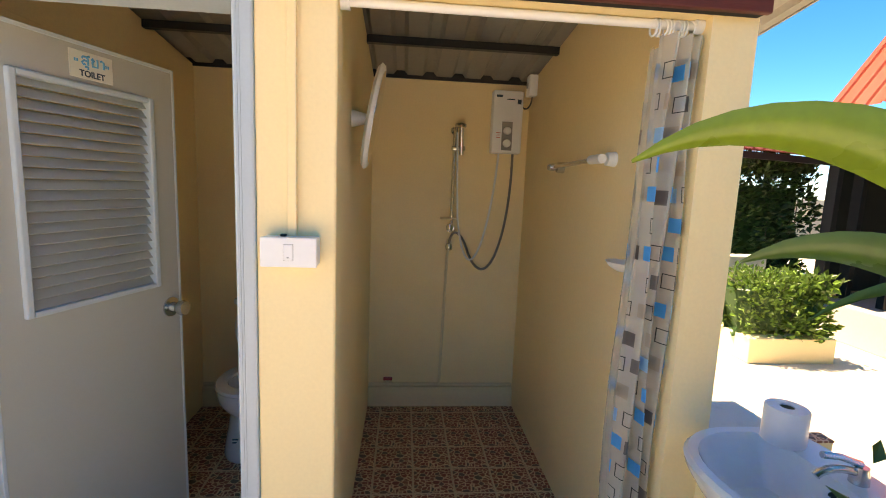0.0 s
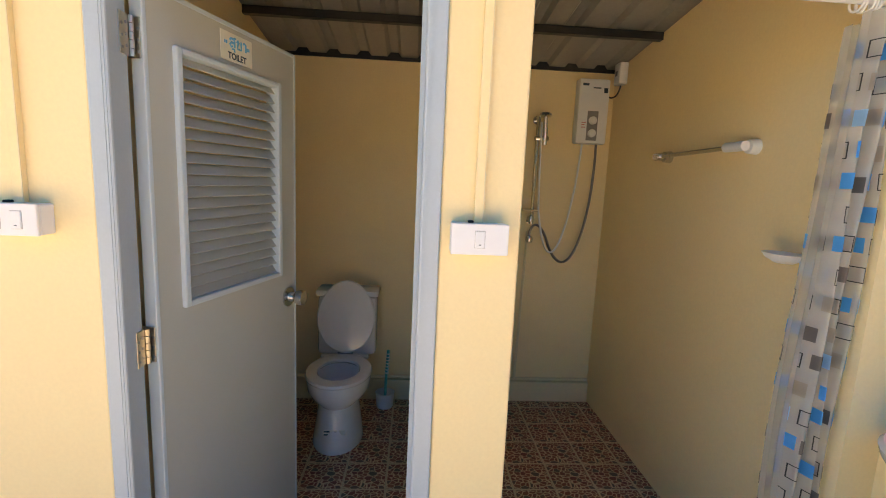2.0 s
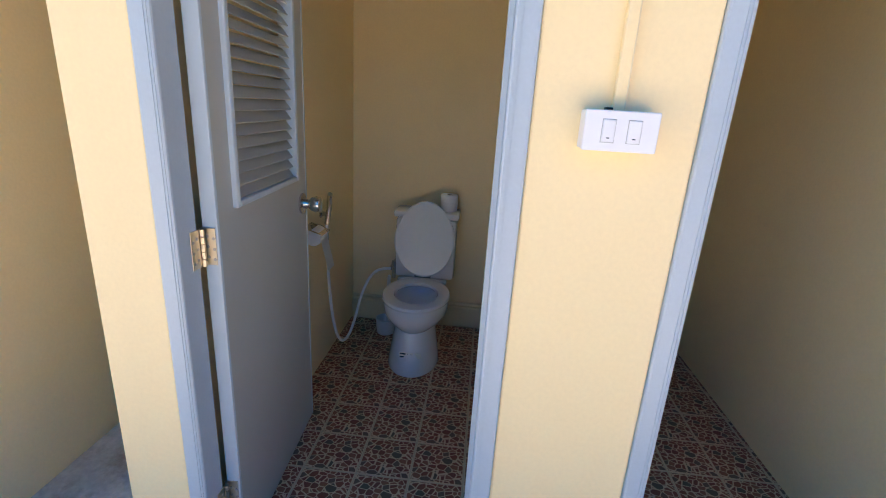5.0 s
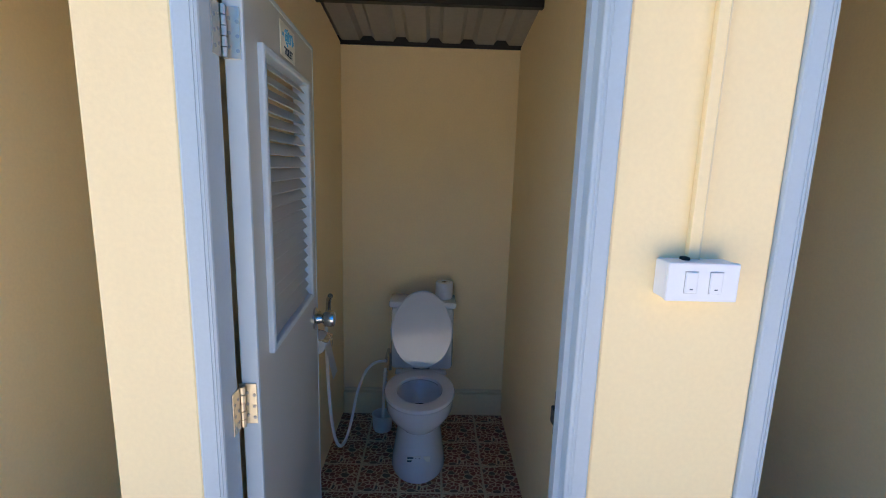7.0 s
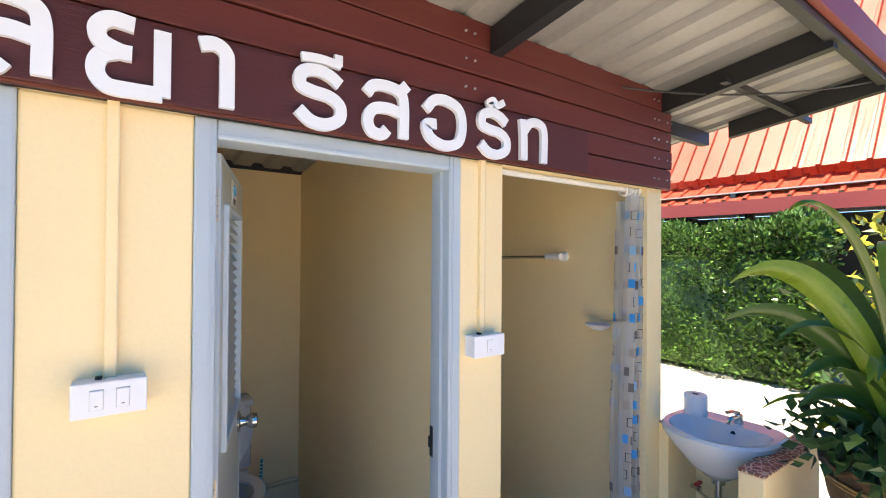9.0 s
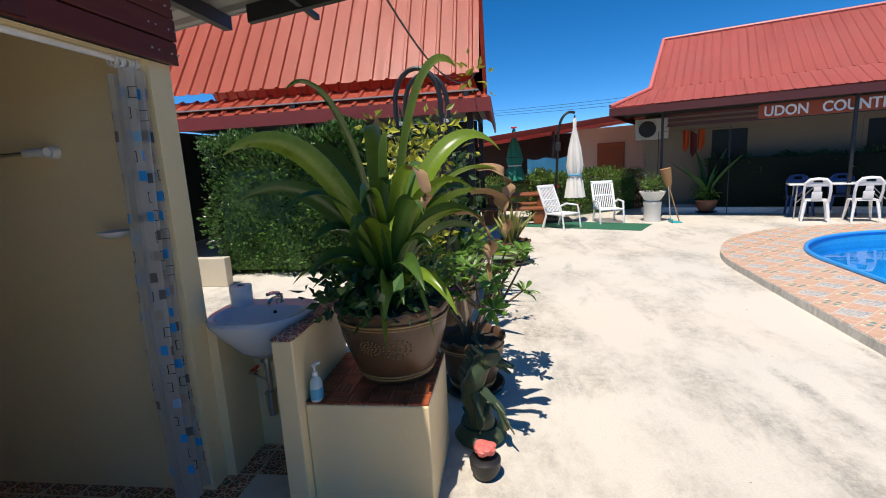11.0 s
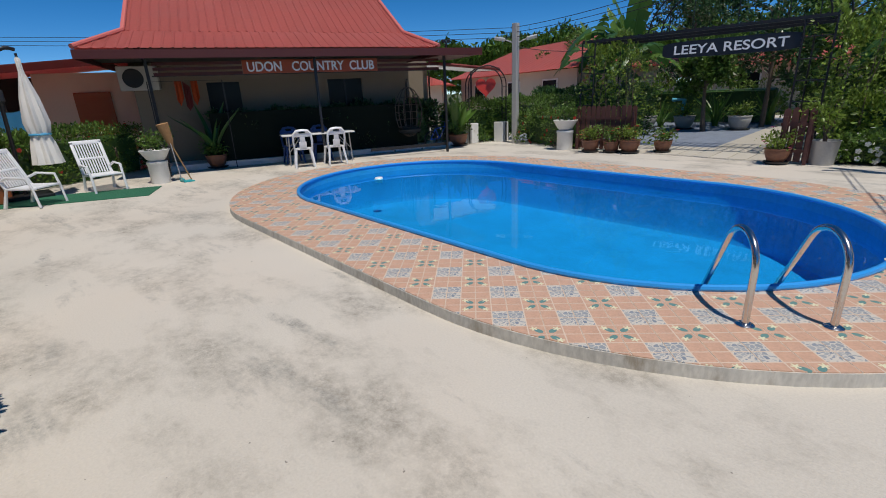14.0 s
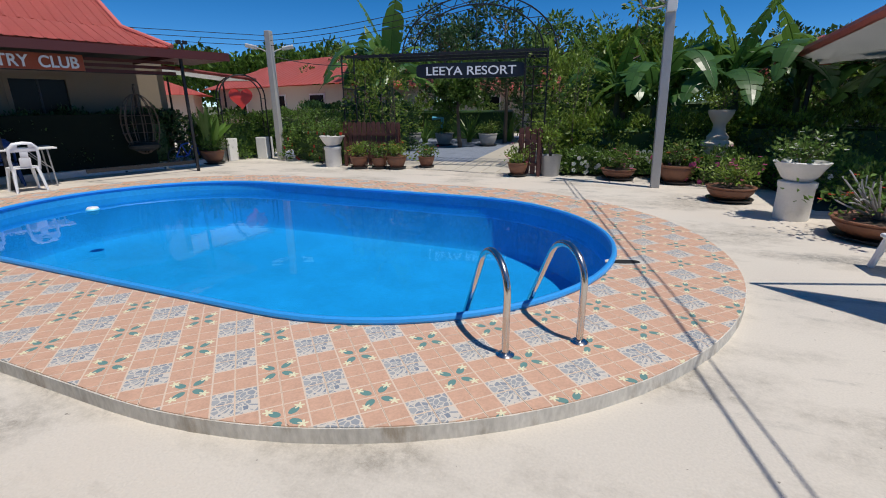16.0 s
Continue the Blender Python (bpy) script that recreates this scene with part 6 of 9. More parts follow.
def banana(at, height, seedv, leaves=9, length=1.7, group="banana plants"):
    """A banana plant: green sheathed stem and long torn leaves on arching ribs."""
    ob = thing("banana_plant", at, "tall banana plant with long torn green leaves", "banana plant", group)
    rng = random.Random(seedv)
    bm = bmesh.new()
    tube(bm, [(0, 0, 0), (0.02, 0.01, height * 0.4), (0.05, 0.02, height)], 0.13, 12, taper=0.06)
    part("stem", bm, material("banana_stem", (0.085, 0.095, 0.045), 0.6, vary=0.3, big=6, stretch=(1, 1, 0.2)) if "banana_stem" not in bpy.data.materials else bpy.data.materials["banana_stem"], ob, smooth=True)
    for k in range(leaves):
        a = k * 2.4 + rng.uniform(-0.3, 0.3)
        up = rng.uniform(0.55, 1.5) if k > 1 else 1.7
        ln = length * rng.uniform(0.75, 1.15)
        d = Vector((math.cos(a), math.sin(a), 0))
        p0 = Vector((0.05, 0.02, height * 0.96))
        if k > 1:
            p1 = p0 + d * ln * 0.20 + Vector((0, 0, ln * 0.48 * up))
            p2 = p0 + d * ln * 0.68 + Vector((0, 0, ln * 0.60 * up))
            p3 = p0 + d * ln * 1.0 + Vector((0, 0, ln * (0.34 * up - 0.32)))
        else:
            p1 = p0 + d * ln * 0.08 + Vector((0, 0, ln * 0.45))
            p2 = p0 + d * ln * 0.20 + Vector((0, 0, ln * 0.80))
            p3 = p0 + d * ln * 0.42 + Vector((0, 0, ln * 1.05))
        path = bez(p0, p1, p2, p3, 26)
        bm = bmesh.new()
        tube(bm, path, 0.022, 6, taper=0.005)
        for sgn in (-1, 1):
            j = 5
            while j < 26:
                step = rng.choice((1, 2, 2, 3, 4))
                e = min(j + step, 26)
                rows = []
                droop = rng.uniform(0.05, 0.55)
                for i in range(j, e + 1):
                    t = (i - 5) / 21
                    w = 0.25 * math.sin(min(1, t * 0.9 + 0.10) * math.pi) ** 0.6 * (ln / 1.7)
                    dd = (path[min(i + 1, 26)] - path[i - 1]).normalized()
                    sd = dd.cross(Vector((0, 0, 1)))
                    sd = (sd.normalized() if sd.length > 0.1 else Vector((1, 0, 0))) * sgn
                    shift = dd * (-0.015 * step if i == e and step > 1 else 0)
                    rows.append([bm.verts.new(path[i] + shift * f + sd * w * f + Vector((0, 0, -droop * w * f * f + 0.05 * w * f))) for f in (0, 0.5, 1.0)])
                for A, B in zip(rows, rows[1:]):
                    bm.faces.new((A[0], A[1], B[1], B[0]))
                    bm.faces.new((A[1], A[2], B[2], B[1]))
                j = e
        part("leaf", bm, BANANA if k > 1 and k % 4 else BANANA_LIGHT, ob, smooth=False)
    return ob


BANANA = material("banana_leaf", (0.058, 0.145, 0.036), 0.35, vary=0.15, big=3, island=0.25, bump=0, trans=0.35)
BANANA_LIGHT = material("young_banana_leaf", (0.13, 0.25, 0.045), 0.35, vary=0.15, big=3, island=0.25, bump=0, trans=0.4)


# ---- club house ----
HM = pose(8.6, -11.7, 0, 0, 0, -112.4)      # x along the front away from the terrace, y into the house


def hp(x, y, z=0.0):
    p = HM @ Vector((x, y, z))
    return (p.x, p.y, p.z)


house = thing("club_house", hp(0, 0), "pale house with a red metal roof and a dark veranda", "house", turn=-112.4)
WX0, WX1, WY = -7.55, 0.35, 2.1
wins = ((-2.75, -1.75, 1.15, 2.1), (-5.9, -5.1, 1.15, 2.1))
segs, x = [], WX0
for a, b, c, d in sorted(wins):
    segs += [((x, WY, 0), (a, WY + 0.15, 3.0)), ((a, WY, 0), (b, WY + 0.15, c)), ((a, WY, d), (b, WY + 0.15, 3.0))]
    x = b
segs += [((x, WY, 0), (WX1, WY + 0.15, 3.0)), ((WX0, WY + 0.15, 0), (WX0 + 0.15, 8.5, 3.0)), ((WX1 - 0.15, WY + 0.15, 0), (WX1, 8.5, 3.0)), ((WX0 + 0.15, 8.35, 0), (WX1 - 0.15, 8.5, 3.0))]
# Beige plaster with the veranda's deep shade put into its base colour.
VERANDA_WALL = material("shade_darkened_plaster", (0.25, 0.205, 0.155), 0.75, vary=0.08, dirt=(0.2, 0.17, 0.13), dirt_amount=0.4)
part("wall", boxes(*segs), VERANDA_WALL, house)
for a, b, c, d in wins:
    w = part("window", boxes(((a - 0.09, WY - 0.02, c - 0.09), (a, WY + 0.1, d + 0.09)), ((b, WY - 0.02, c - 0.09), (b + 0.09, WY + 0.1, d + 0.09)), ((a, WY - 0.02, d), (b, WY + 0.1, d + 0.09)), ((a, WY - 0.03, c - 0.09), (b, WY + 0.1, c))), VERANDA_WALL, house, "window surround in plaster darkened for the veranda's shade")
    part("pane", boxes(((a, WY + 0.06, c), ((a + b) / 2 - 0.02, WY + 0.07, d))), GLASS_DARK, w)
    part("pane", boxes((((a + b) / 2 + 0.02, WY + 0.06, c), (b, WY + 0.07, d))), GLASS_DARK, w)
    part("mullion", boxes((((a + b) / 2 - 0.02, WY + 0.04, c), ((a + b) / 2 + 0.02, WY + 0.08, d))), BLACK_STEEL, w)
part("platform", boxes(((-7.5, 1.15, 0), (0.9, WY, 0.14)), bevel=0.01), WHITE_OLD, house, "pale veranda step")
# Flat black-green panel added before the hedge; its colour carries the hedge's shade.
HEDGE_SHADE = material("black_green_hedge_shade", (0.010, 0.016, 0.012), 0.9, vary=0.3, fine=60, bump=0.3)
part("shade_net", boxes(((-5.95, 1.28, 0.14), (-0.4, 1.31, 1.34)), bevel=0.01), HEDGE_SHADE, house, "black-green panel added for the hedge's deep shade on the veranda")
for m in (HEDGE_SHADE, GLASS_DARK, VERANDA_WALL):
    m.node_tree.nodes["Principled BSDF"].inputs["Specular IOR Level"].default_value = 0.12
# two-pitch roof with hipped ends
def roof_face(bm, quad, pitch=0.20, rib=0.013):
    """A roof plane given as eave left, eave right, top right, top left, with ribs running up it."""
    a, b, c, d = map(Vector, quad)
    nrm = (b - a).cross(d - a).normalized()
    if nrm.z < 0:
        nrm = -nrm
    n = max(2, int((b - a).length / pitch))
    cols = []
    for i in range(n * 5 + 1):
        t = (i // 5 + (0, 0.36, 0.42, 0.58, 0.64)[i % 5]) / n
        h = rib if i % 5 in (2, 3) else 0
        e = a.lerp(b, t)
        # ribs run square to the eave, and stop at the hip lines
        up = ((d - a) - (b - a) * ((d - a).dot(b - a) / (b - a).length_squared))
        ta, tb = (d - a).dot(b - a) / (b - a).length_squared, (c - a).dot(b - a) / (b - a).length_squared
        f = 1.0
        if ta > 0 and t < ta:
            f = t / ta
        if tb < 1 and t > tb:
            f = min(f, (1 - t) / (1 - tb))
        cols.append((bm.verts.new(e + nrm * h), bm.verts.new(e + up * f + nrm * h)))
    for p, q in zip(cols, cols[1:]):
        bm.faces.new((p[0], q[0], q[1], p[1]))


EL, ER, EF, EB = -8.05, -0.30, -0.40, 8.8
ML, MR, MF, MB, MZ = -7.32, -0.78, 0.90, 7.5, 3.17
RL, RR, RY, RZ = -7.32, -0.74, 4.2, 4.98
E = [Vector(p) for p in ((EL, EF, 2.70), (ER, EF, 2.70), (ER, EB, 2.70), (EL, EB, 2.70))]
M = [Vector(p) for p in ((ML, MF, MZ), (MR, MF, MZ), (MR, MB, MZ), (ML, MB, MZ))]
R = [Vector((RL, RY, RZ)), Vector((RR, RY, RZ))]
rf = None
for quad in ((M[0], M[1], R[1], R[0]), (E[0], E[1], M[1], M[0]), (E[1], E[2], M[2], M[1]), (E[2], E[3], M[3], M[2]), (E[3], E[0], M[0], M[3]),
             (M[2], M[3], R[0], R[1]), (M[1], M[2], R[1], R[1]), (M[3], M[0], R[0], R[0])):
    bm = bmesh.new()
    roof_face(bm, quad)
    bmesh.ops.solidify(bm, geom=bm.faces[:], thickness=0.01)
    piece = part("roof", bm, RED_ROOF, house, "red ribbed metal roof")
    rf = rf or piece
bm = bmesh.new()
for a, b in ((R[0], R[1]), (M[0], R[0]), (M[1], R[1]), (E[0], M[0]), (E[1], M[1])):
    tube(bm, [a + Vector((0, 0, 0.03)), b + Vector((0, 0, 0.03))], 0.05, 8)
part("ridge_cap", bm, RED_ROOF, rf)
part("fascia", boxes(((EL, EF - 0.03, 2.50), (0.93, EF, 2.675)), ((EL - 0.03, EF, 2.50), (EL, EB, 2.675)), ((ER, EF, 2.50), (ER + 0.03, EB, 2.675))), MAROON_FLAT, house, "dark maroon eave board")
part("eave_beam", boxes(((ER + 0.04, EF + 0.002, 2.52), (0.93, 1.6, 2.66))), MAROON_FLAT, house)
# Soffit coloured near-black so that the veranda below reads as shaded.
part("soffit", boxes(((EL, EF, 2.60), (ER, WY, 2.63))), DARK_PANEL_SHADE, house)
aw = thing("side_awning", hp(1.1, 1.4), "small awning with a pale underside and red edge beside the house", "awning", turn=-112.4)
bm = bmesh.new()
bm.faces.new([bm.verts.new(p) for p in ((-0.9, 0.2, 2.42), (1.5, 0.2, 2.20), (1.5, 2.2, 2.26), (-0.9, 2.2, 2.50))])
bmesh.ops.solidify(bm, geom=bm.faces[:], thickness=0.03)
part("sheet", bm, WHITE_OLD, aw)
bm = bmesh.new()
tube(bm, [(-0.9, 0.18, 2.45), (1.52, 0.18, 2.23), (1.52, 2.2, 2.29)], 0.05, 6)
part("edge_board", bm, RED_TRIM, aw)
for x in (-0.2, 1.4):
    bm = bmesh.new()
    tube(bm, [(x, 1.9, 0), (x, 1.9, 2.3)], 0.03, 8)
    part("post", bm, BLACK_STEEL, aw)
for x, y in ((0, 0), (-3.4, 0.05), (-6.95, 0.2)):
    part("post", boxes(((x - 0.03, y - 0.03, 0), (x + 0.03, y + 0.03, 2.6)), bevel=0.004), BLACK_STEEL, house, "black steel veranda post")
for z in (2.225, 2.335, 2.445):
    for x0, x1 in ((-6.85, -5.03), (-1.76, -0.03)):
        part("slat", boxes(((x0, 0.30, z - 0.032), (x1, 0.33, z + 0.032)), bevel=0.003), MAROON_FLAT, house, "dark brown horizontal slat")
part("curtain_rail", boxes(((-6.9, 0.36, 2.18), (0.0, 0.38, 2.2))), BLACK_STEEL, house)
part("bench_rail", boxes(((-2.2, 0.05, 0.18), (0.0, 0.09, 0.26))), BLACK_STEEL, house)
sg = thing("house_sign", hp(-3.40, 0.26, 2.20), "orange-brown board with white capital letters under the veranda roof", "sign", turn=-112.4)
part("board", boxes(((-1.62, 0.0, 0), (1.62, 0.03, 0.30)), bevel=0.004), ORANGE_SIGN, sg)
lettering("lettering", "UDON   COUNTRY  CLUB", 0.215, Matrix.Translation((0, -0.014, 0.045)), WHITE, sg, 0.012, bold=0.0055)
t = sg.children[-1]
wd = max(v.co.x for v in t.data.vertices) - min(v.co.x for v in t.data.vertices)
t.scale = (3.05 / wd, 1, 1)
ob = thing("flood_light", hp(-6.95, -0.02, 2.62), "small black twin flood light on the eave", "lamp", "eave lamps", turn=-112.4)
for s in (-0.07, 0.07):
    part("lamp_head", boxes(((s - 0.05, -0.08, 0.05), (s + 0.05, -0.02, 0.13)), bevel=0.01), BLACK_STEEL, ob)
part("bracket", boxes(((-0.02, -0.06, -0.12), (0.02, -0.02, 0.07))), BLACK_STEEL, ob)
copy_thing(ob, HM @ pose(0.05, -0.02, 2.78))
CASE_GREY = material("faded_grey_case", (0.48, 0.46, 0.42), 0.6, vary=0.08, big=4, bump=0.05)
ob = thing("air_conditioner", hp(-7.35, 1.72, 1.95), "faded grey outdoor air conditioner unit on the house wall", "air conditioner", turn=-112.4)
part("case", boxes(((-0.42, 0, 0), (0.42, 0.32, 0.56)), bevel=0.02), CASE_GREY, ob)
bm = bmesh.new()
lathe(bm, [(0.22, 0), (0.22, 0.02), (0.19, 0.025), (0.0, 0.01)], 28)
bmesh.ops.transform(bm, matrix=pose(-0.1, -0.001, 0.28, 90), verts=bm.verts)
part("fan_grille", bm, BLACK_STEEL, ob, "dark round fan grille")

# low wing and shed roof beside the house
wing = thing("side_shed", hp(-12.2, 3.2), "low open shed with a red roof edge beside the house", "shed", turn=-112.4)
bm = bmesh.new()
v = [bm.verts.new(p) for p in ((-5.5, -1.2, 1.95), (4.4, -1.2, 2.72), (4.4, 4.5, 2.9), (-5.5, 4.5, 2.1))]
bm.faces.new(v)
bmesh.ops.solidify(bm, geom=bm.faces[:], thickness=0.04)
part("roof", bm, RED_ROOF, wing)
bm = bmesh.new()
v = [bm.verts.new(p) for p in ((-5.5, -1.24, 1.82), (4.4, -1.24, 2.58), (4.4, -1.24, 2.76), (-5.5, -1.24, 2.0))]
bm.faces.new(v)
bmesh.ops.solidify(bm, geom=bm.faces[:], thickness=0.03)
part("edge_board", bm, RED_TRIM, wing)
# Near-black sheet stands in for the shed's unlit interior.
part("back_wall", boxes(((-5.5, 4.2, 0), (4.4, 4.4, 2.6))), DARK_PANEL_SHADE, wing)
part("wall", boxes(((2.2, 0.6, 0), (4.55, 0.75, 2.5))), HOUSE_WALL, wing)
part("door", boxes(((3.0, 0.55, 0.1), (3.85, 0.62, 2.0)), bevel=0.01), WOOD, wing, "brown wooden door")
for x in (-5.2, -1.5, 2.0):
    part("post", boxes(((x - 0.04, -1.1, 0), (x + 0.04, -1.02, 2.0 + 0.078 * (x + 5.5)))), BLACK_STEEL, wing)
ob = thing("hanging_sheet", hp(-10.15, 1.75, 1.10), "light blue sheet hung up under the shed roof", "cloth", turn=-112.4)
bm = bmesh.new()
vs = [[bm.verts.new((x * 0.11, 0.05 * math.sin(x * 1.3), z)) for z in (0.0, 0.50 - 0.03 * math.sin(x))] for x in range(-7, 8)]
for A, B in zip(vs, vs[1:]):
    bm.faces.new((A[0], B[0], B[1], A[1]))
bmesh.ops.solidify(bm, geom=bm.faces[:], thickness=0.006)
part("cloth", bm, BLUE_TARP, ob, smooth=True)
ob = thing("line_post", hp(-11.9, 1.9), "thin washing line frame", "frame", turn=-112.4)
part("bar", boxes(((-2.5, -0.02, 0), (-2.46, 0.02, 1.72)), ((1.5, -0.02, 0), (1.54, 0.02, 1.72)), ((-2.5, -0.01, 1.68), (1.54, 0.01, 1.70))), BLACK_STEEL, ob)


# ---- terrace furniture ----
def plastic_chair(at, turn, mat, label, group):
    ob = thing("plastic_chair", at, label, "chair", group, turn)
    bm = bmesh.new()
    superloft(bm, [(0, 0, 0.20, 0.20, 0.425), (0, 0, 0.22, 0.215, 0.435), (0, 0, 0.215, 0.21, 0.45)], 28, 3.5)
    part("seat", bm, mat, ob, smooth=True)
    for sx in (-1, 1):
        for sy in (-1, 1):
            bm = bmesh.new()
            tube(bm, [(sx * 0.175, sy * 0.16, 0.44), (sx * 0.225, sy * 0.235, 0)], 0.042, 8, taper=0.026, flat=0.7)
            part("leg", bm, mat, ob, smooth=True)
    bm = bmesh.new()
    tube(bm, [(-0.20, 0.17, 0.40), (-0.215, 0.235, 0.62), (-0.20, 0.275, 0.80), (-0.13, 0.295, 0.875), (0.0, 0.30, 0.89), (0.13, 0.295, 0.875), (0.20, 0.275, 0.80), (0.215, 0.235, 0.62), (0.20, 0.17, 0.40)], 0.034, 8, flat=0.6)
    lean = pose(0, 0.205, 0.44, -12, 0, 0)
    for a, b in (((-0.17, -0.008, 0.37), (-0.075, 0.012, 0.44)), ((0.075, -0.008, 0.37), (0.17, 0.012, 0.44)), ((-0.19, -0.008, 0.30), (0.19, 0.012, 0.37)), ((-0.085, -0.008, 0.02), (0.085, 0.012, 0.19)), ((-0.06, -0.008, 0.19), (0.06, 0.012, 0.30))):
        box(bm, a, b, 0.008, lean)
    part("backrest", bm, mat, ob, smooth=True)
    return ob


BLUE_PLASTIC = material("blue_plastic", (0.02, 0.06, 0.22), 0.4, vary=0.05, bump=0)
tx, ty = -3.55, 0.2
c1 = plastic_chair(hp(-3.98, -0.28), -112.4 + 180 - 4, WHITE, "white plastic chair tucked at the folding table", "chairs at the table")
copy_thing(c1, HM @ pose(-3.22, -0.26, 0, 0, 0, 186))
c2 = plastic_chair(hp(-4.1, 0.75), -112.4 + 5, BLUE_PLASTIC, "dark blue plastic chair at the folding table", "chairs at the table")
copy_thing(c2, HM @ pose(-3.35, 0.78, 0, 0, 0, -4))
ob = thing("folding_table", hp(-3.5, 0.3), "long folding table with a grey top", "table", turn=-112.4)
part("tabletop", boxes(((-0.9, -0.32, 0.72), (0.9, 0.32, 0.755)), bevel=0.012), WHITE_OLD, ob)
for x in (-0.75, 0.75):
    for y in (-0.26, 0.26):
        bm = bmesh.new()
        tube(bm, [(x, y, 0.72), (x * 1.04, y, 0)], 0.014, 8)
        tube(bm, [(x, y, 0.35), (x * 0.6, y, 0.71)], 0.009, 6)
        part("leg", bm, GALV, ob)


def lounge_chair(at, turn):
    ob = thing("lounge_chair", at, "white slatted plastic garden chair with arms", "chair", "garden chairs", turn)
    for sx in (-1, 1):
        x = sx * 0.27
        bm = bmesh.new()
        tube(bm, [(x, -0.32, 0), (x, -0.27, 0.32), (x * 1.04, -0.22, 0.50), (x * 1.04, 0.12, 0.52), (x * 0.96, 0.26, 0.46)], 0.026, 8, flat=0.8)
        part("armrest", bm, WHITE, ob, smooth=True)
        bm = bmesh.new()
        tube(bm, [(x * 0.95, 0.34, 0), (x * 0.92, 0.22, 0.34)], 0.030, 8, taper=0.022)
        part("leg", bm, WHITE, ob, smooth=True)
    part("seat_frame", boxes(((-0.26, -0.30, 0.30), (-0.21, 0.24, 0.34)), ((0.21, -0.30, 0.30), (0.26, 0.24, 0.34)), ((-0.21, -0.32, 0.31), (0.21, -0.27, 0.345)), bevel=0.012), WHITE, ob, smooth=True)
    for k in range(7):
        part("slat", boxes(((-0.21, -0.24 + 0.07 * k, 0.318), (0.21, -0.19 + 0.07 * k, 0.336)), bevel=0.006), WHITE, ob)
    m = pose(0, 0.22, 0.33, -24, 0, 0)
    bm = bmesh.new()
    for a, b in (((-0.27, 0, 0), (-0.21, 0.035, 0.68)), ((0.21, 0, 0), (0.27, 0.035, 0.68)), ((-0.27, 0, 0.62), (0.27, 0.035, 0.70)), ((-0.21, 0, 0.30), (0.21, 0.03, 0.345))):
        box(bm, a, b, 0.012, m)
    back = part("backrest", bm, WHITE, ob, smooth=True)
    for k in range(9):
        x = -0.18 + 0.045 * k
        part("slat", box(bmesh.new(), (x - 0.012, 0.006, 0.02), (x + 0.012, 0.024, 0.63), 0.004, m), WHITE, back)
    return ob


l1 = lounge_chair((10.15, -2.80, 0.012), -50)
copy_thing(l1, pose(10.75, -3.95, 0.012, 0, 0, -84))
ob = thing("floor_mat", (10.35, -3.35, 0), "green plastic grass mat on the concrete", "mat", turn=62)
part("mat", boxes(((-1.35, -0.55, 0.0), (1.35, 0.5, 0.012)), bevel=0.003), MAT_GREEN, ob)


def closed_umbrella(name, at, top, bottom, r, mat, label, tie_mat, finial, pole_to_ground=True):
    ob = thing(name, at, label, "umbrella")
    bm = bmesh.new()
    H = top - bottom
    prof = [(0.02, H), (0.10, H - 0.06), (0.17, H - 0.22), (0.13, H - 0.26), (0.62, H * 0.62), (0.85, H * 0.40), (0.70, H * 0.30), (0.62, H * 0.27), (0.80, H * 0.20), (1.0, 0.06), (1.05, 0.0)]
    rows = []
    for f, z in prof:
        rows.append([bm.verts.new((r * max(f, 0.18 if z < H - 0.05 else f) * (1 + 0.16 * math.cos(8 * t + z * 2)) * math.cos(t), r * max(f, 0.18 if z < H - 0.05 else f) * (1 + 0.16 * math.cos(8 * t + z * 2)) * math.sin(t), bottom + z)) for t in (2 * math.pi * k / 48 for k in range(48))])
    for A, B in zip(rows, rows[1:]):
        for k in range(48):
            bm.faces.new((A[k], A[(k + 1) % 48], B[(k + 1) % 48], B[k]))
    part("canopy", bm, mat, ob, smooth=True)
    bm = bmesh.new()
    tube(bm, arc((0, 0, bottom + H * 0.285), r * 0.72, 0, 360, (1, 0, 0), (0, 1, 0), 24), 0.022, 6)
    part("tie", bm, tie_mat, ob)
    bm = bmesh.new()
    tube(bm, [(0, 0, 0 if pole_to_ground else bottom - 0.05), (0, 0, top + 0.04)], 0.02, 8)
    part("pole", bm, BLACK_STEEL, ob)
    if finial:
        part("finial", boxes(((-0.1, -0.1, top), (0.1, 0.1, top + 0.05)), bevel=0.02), RED_VALVE, ob)
    return ob


um = closed_umbrella("cantilever_umbrella", (11.0, -3.22, 0), 2.52, 0.62, 0.21, WHITE_CLOTH, "closed white umbrella hanging from a curved black arm", SIGN_BLUE, False, False)
bm = bmesh.new()
tube(bm, [(0.32, 0.45, 0.05), (0.10, 0.42, 1.2), (-0.04, 0.40, 1.9)] + bez((-0.04, 0.40, 1.9), (-0.12, 0.42, 2.45), (-0.08, 0.25, 2.72), (0, 0, 2.62), 10)[1:], 0.032, 10)
part("arm", bm, BLACK_STEEL, um, smooth=True)
part("crank_box", boxes(((-0.12, 0.34, 1.75), (0.0, 0.46, 1.95)), bevel=0.02), BLACK_STEEL, um)
part("base_plate", boxes(((0.0, 0.05, 0), (0.7, 0.75, 0.07)), bevel=0.02), BLACK_STEEL, um)
closed_umbrella("patio_umbrella", (15.6, -1.90, 0), 2.66, 0.92, 0.30, GREEN_CLOTH, "closed green umbrella tied with a cord", WHITE, True)
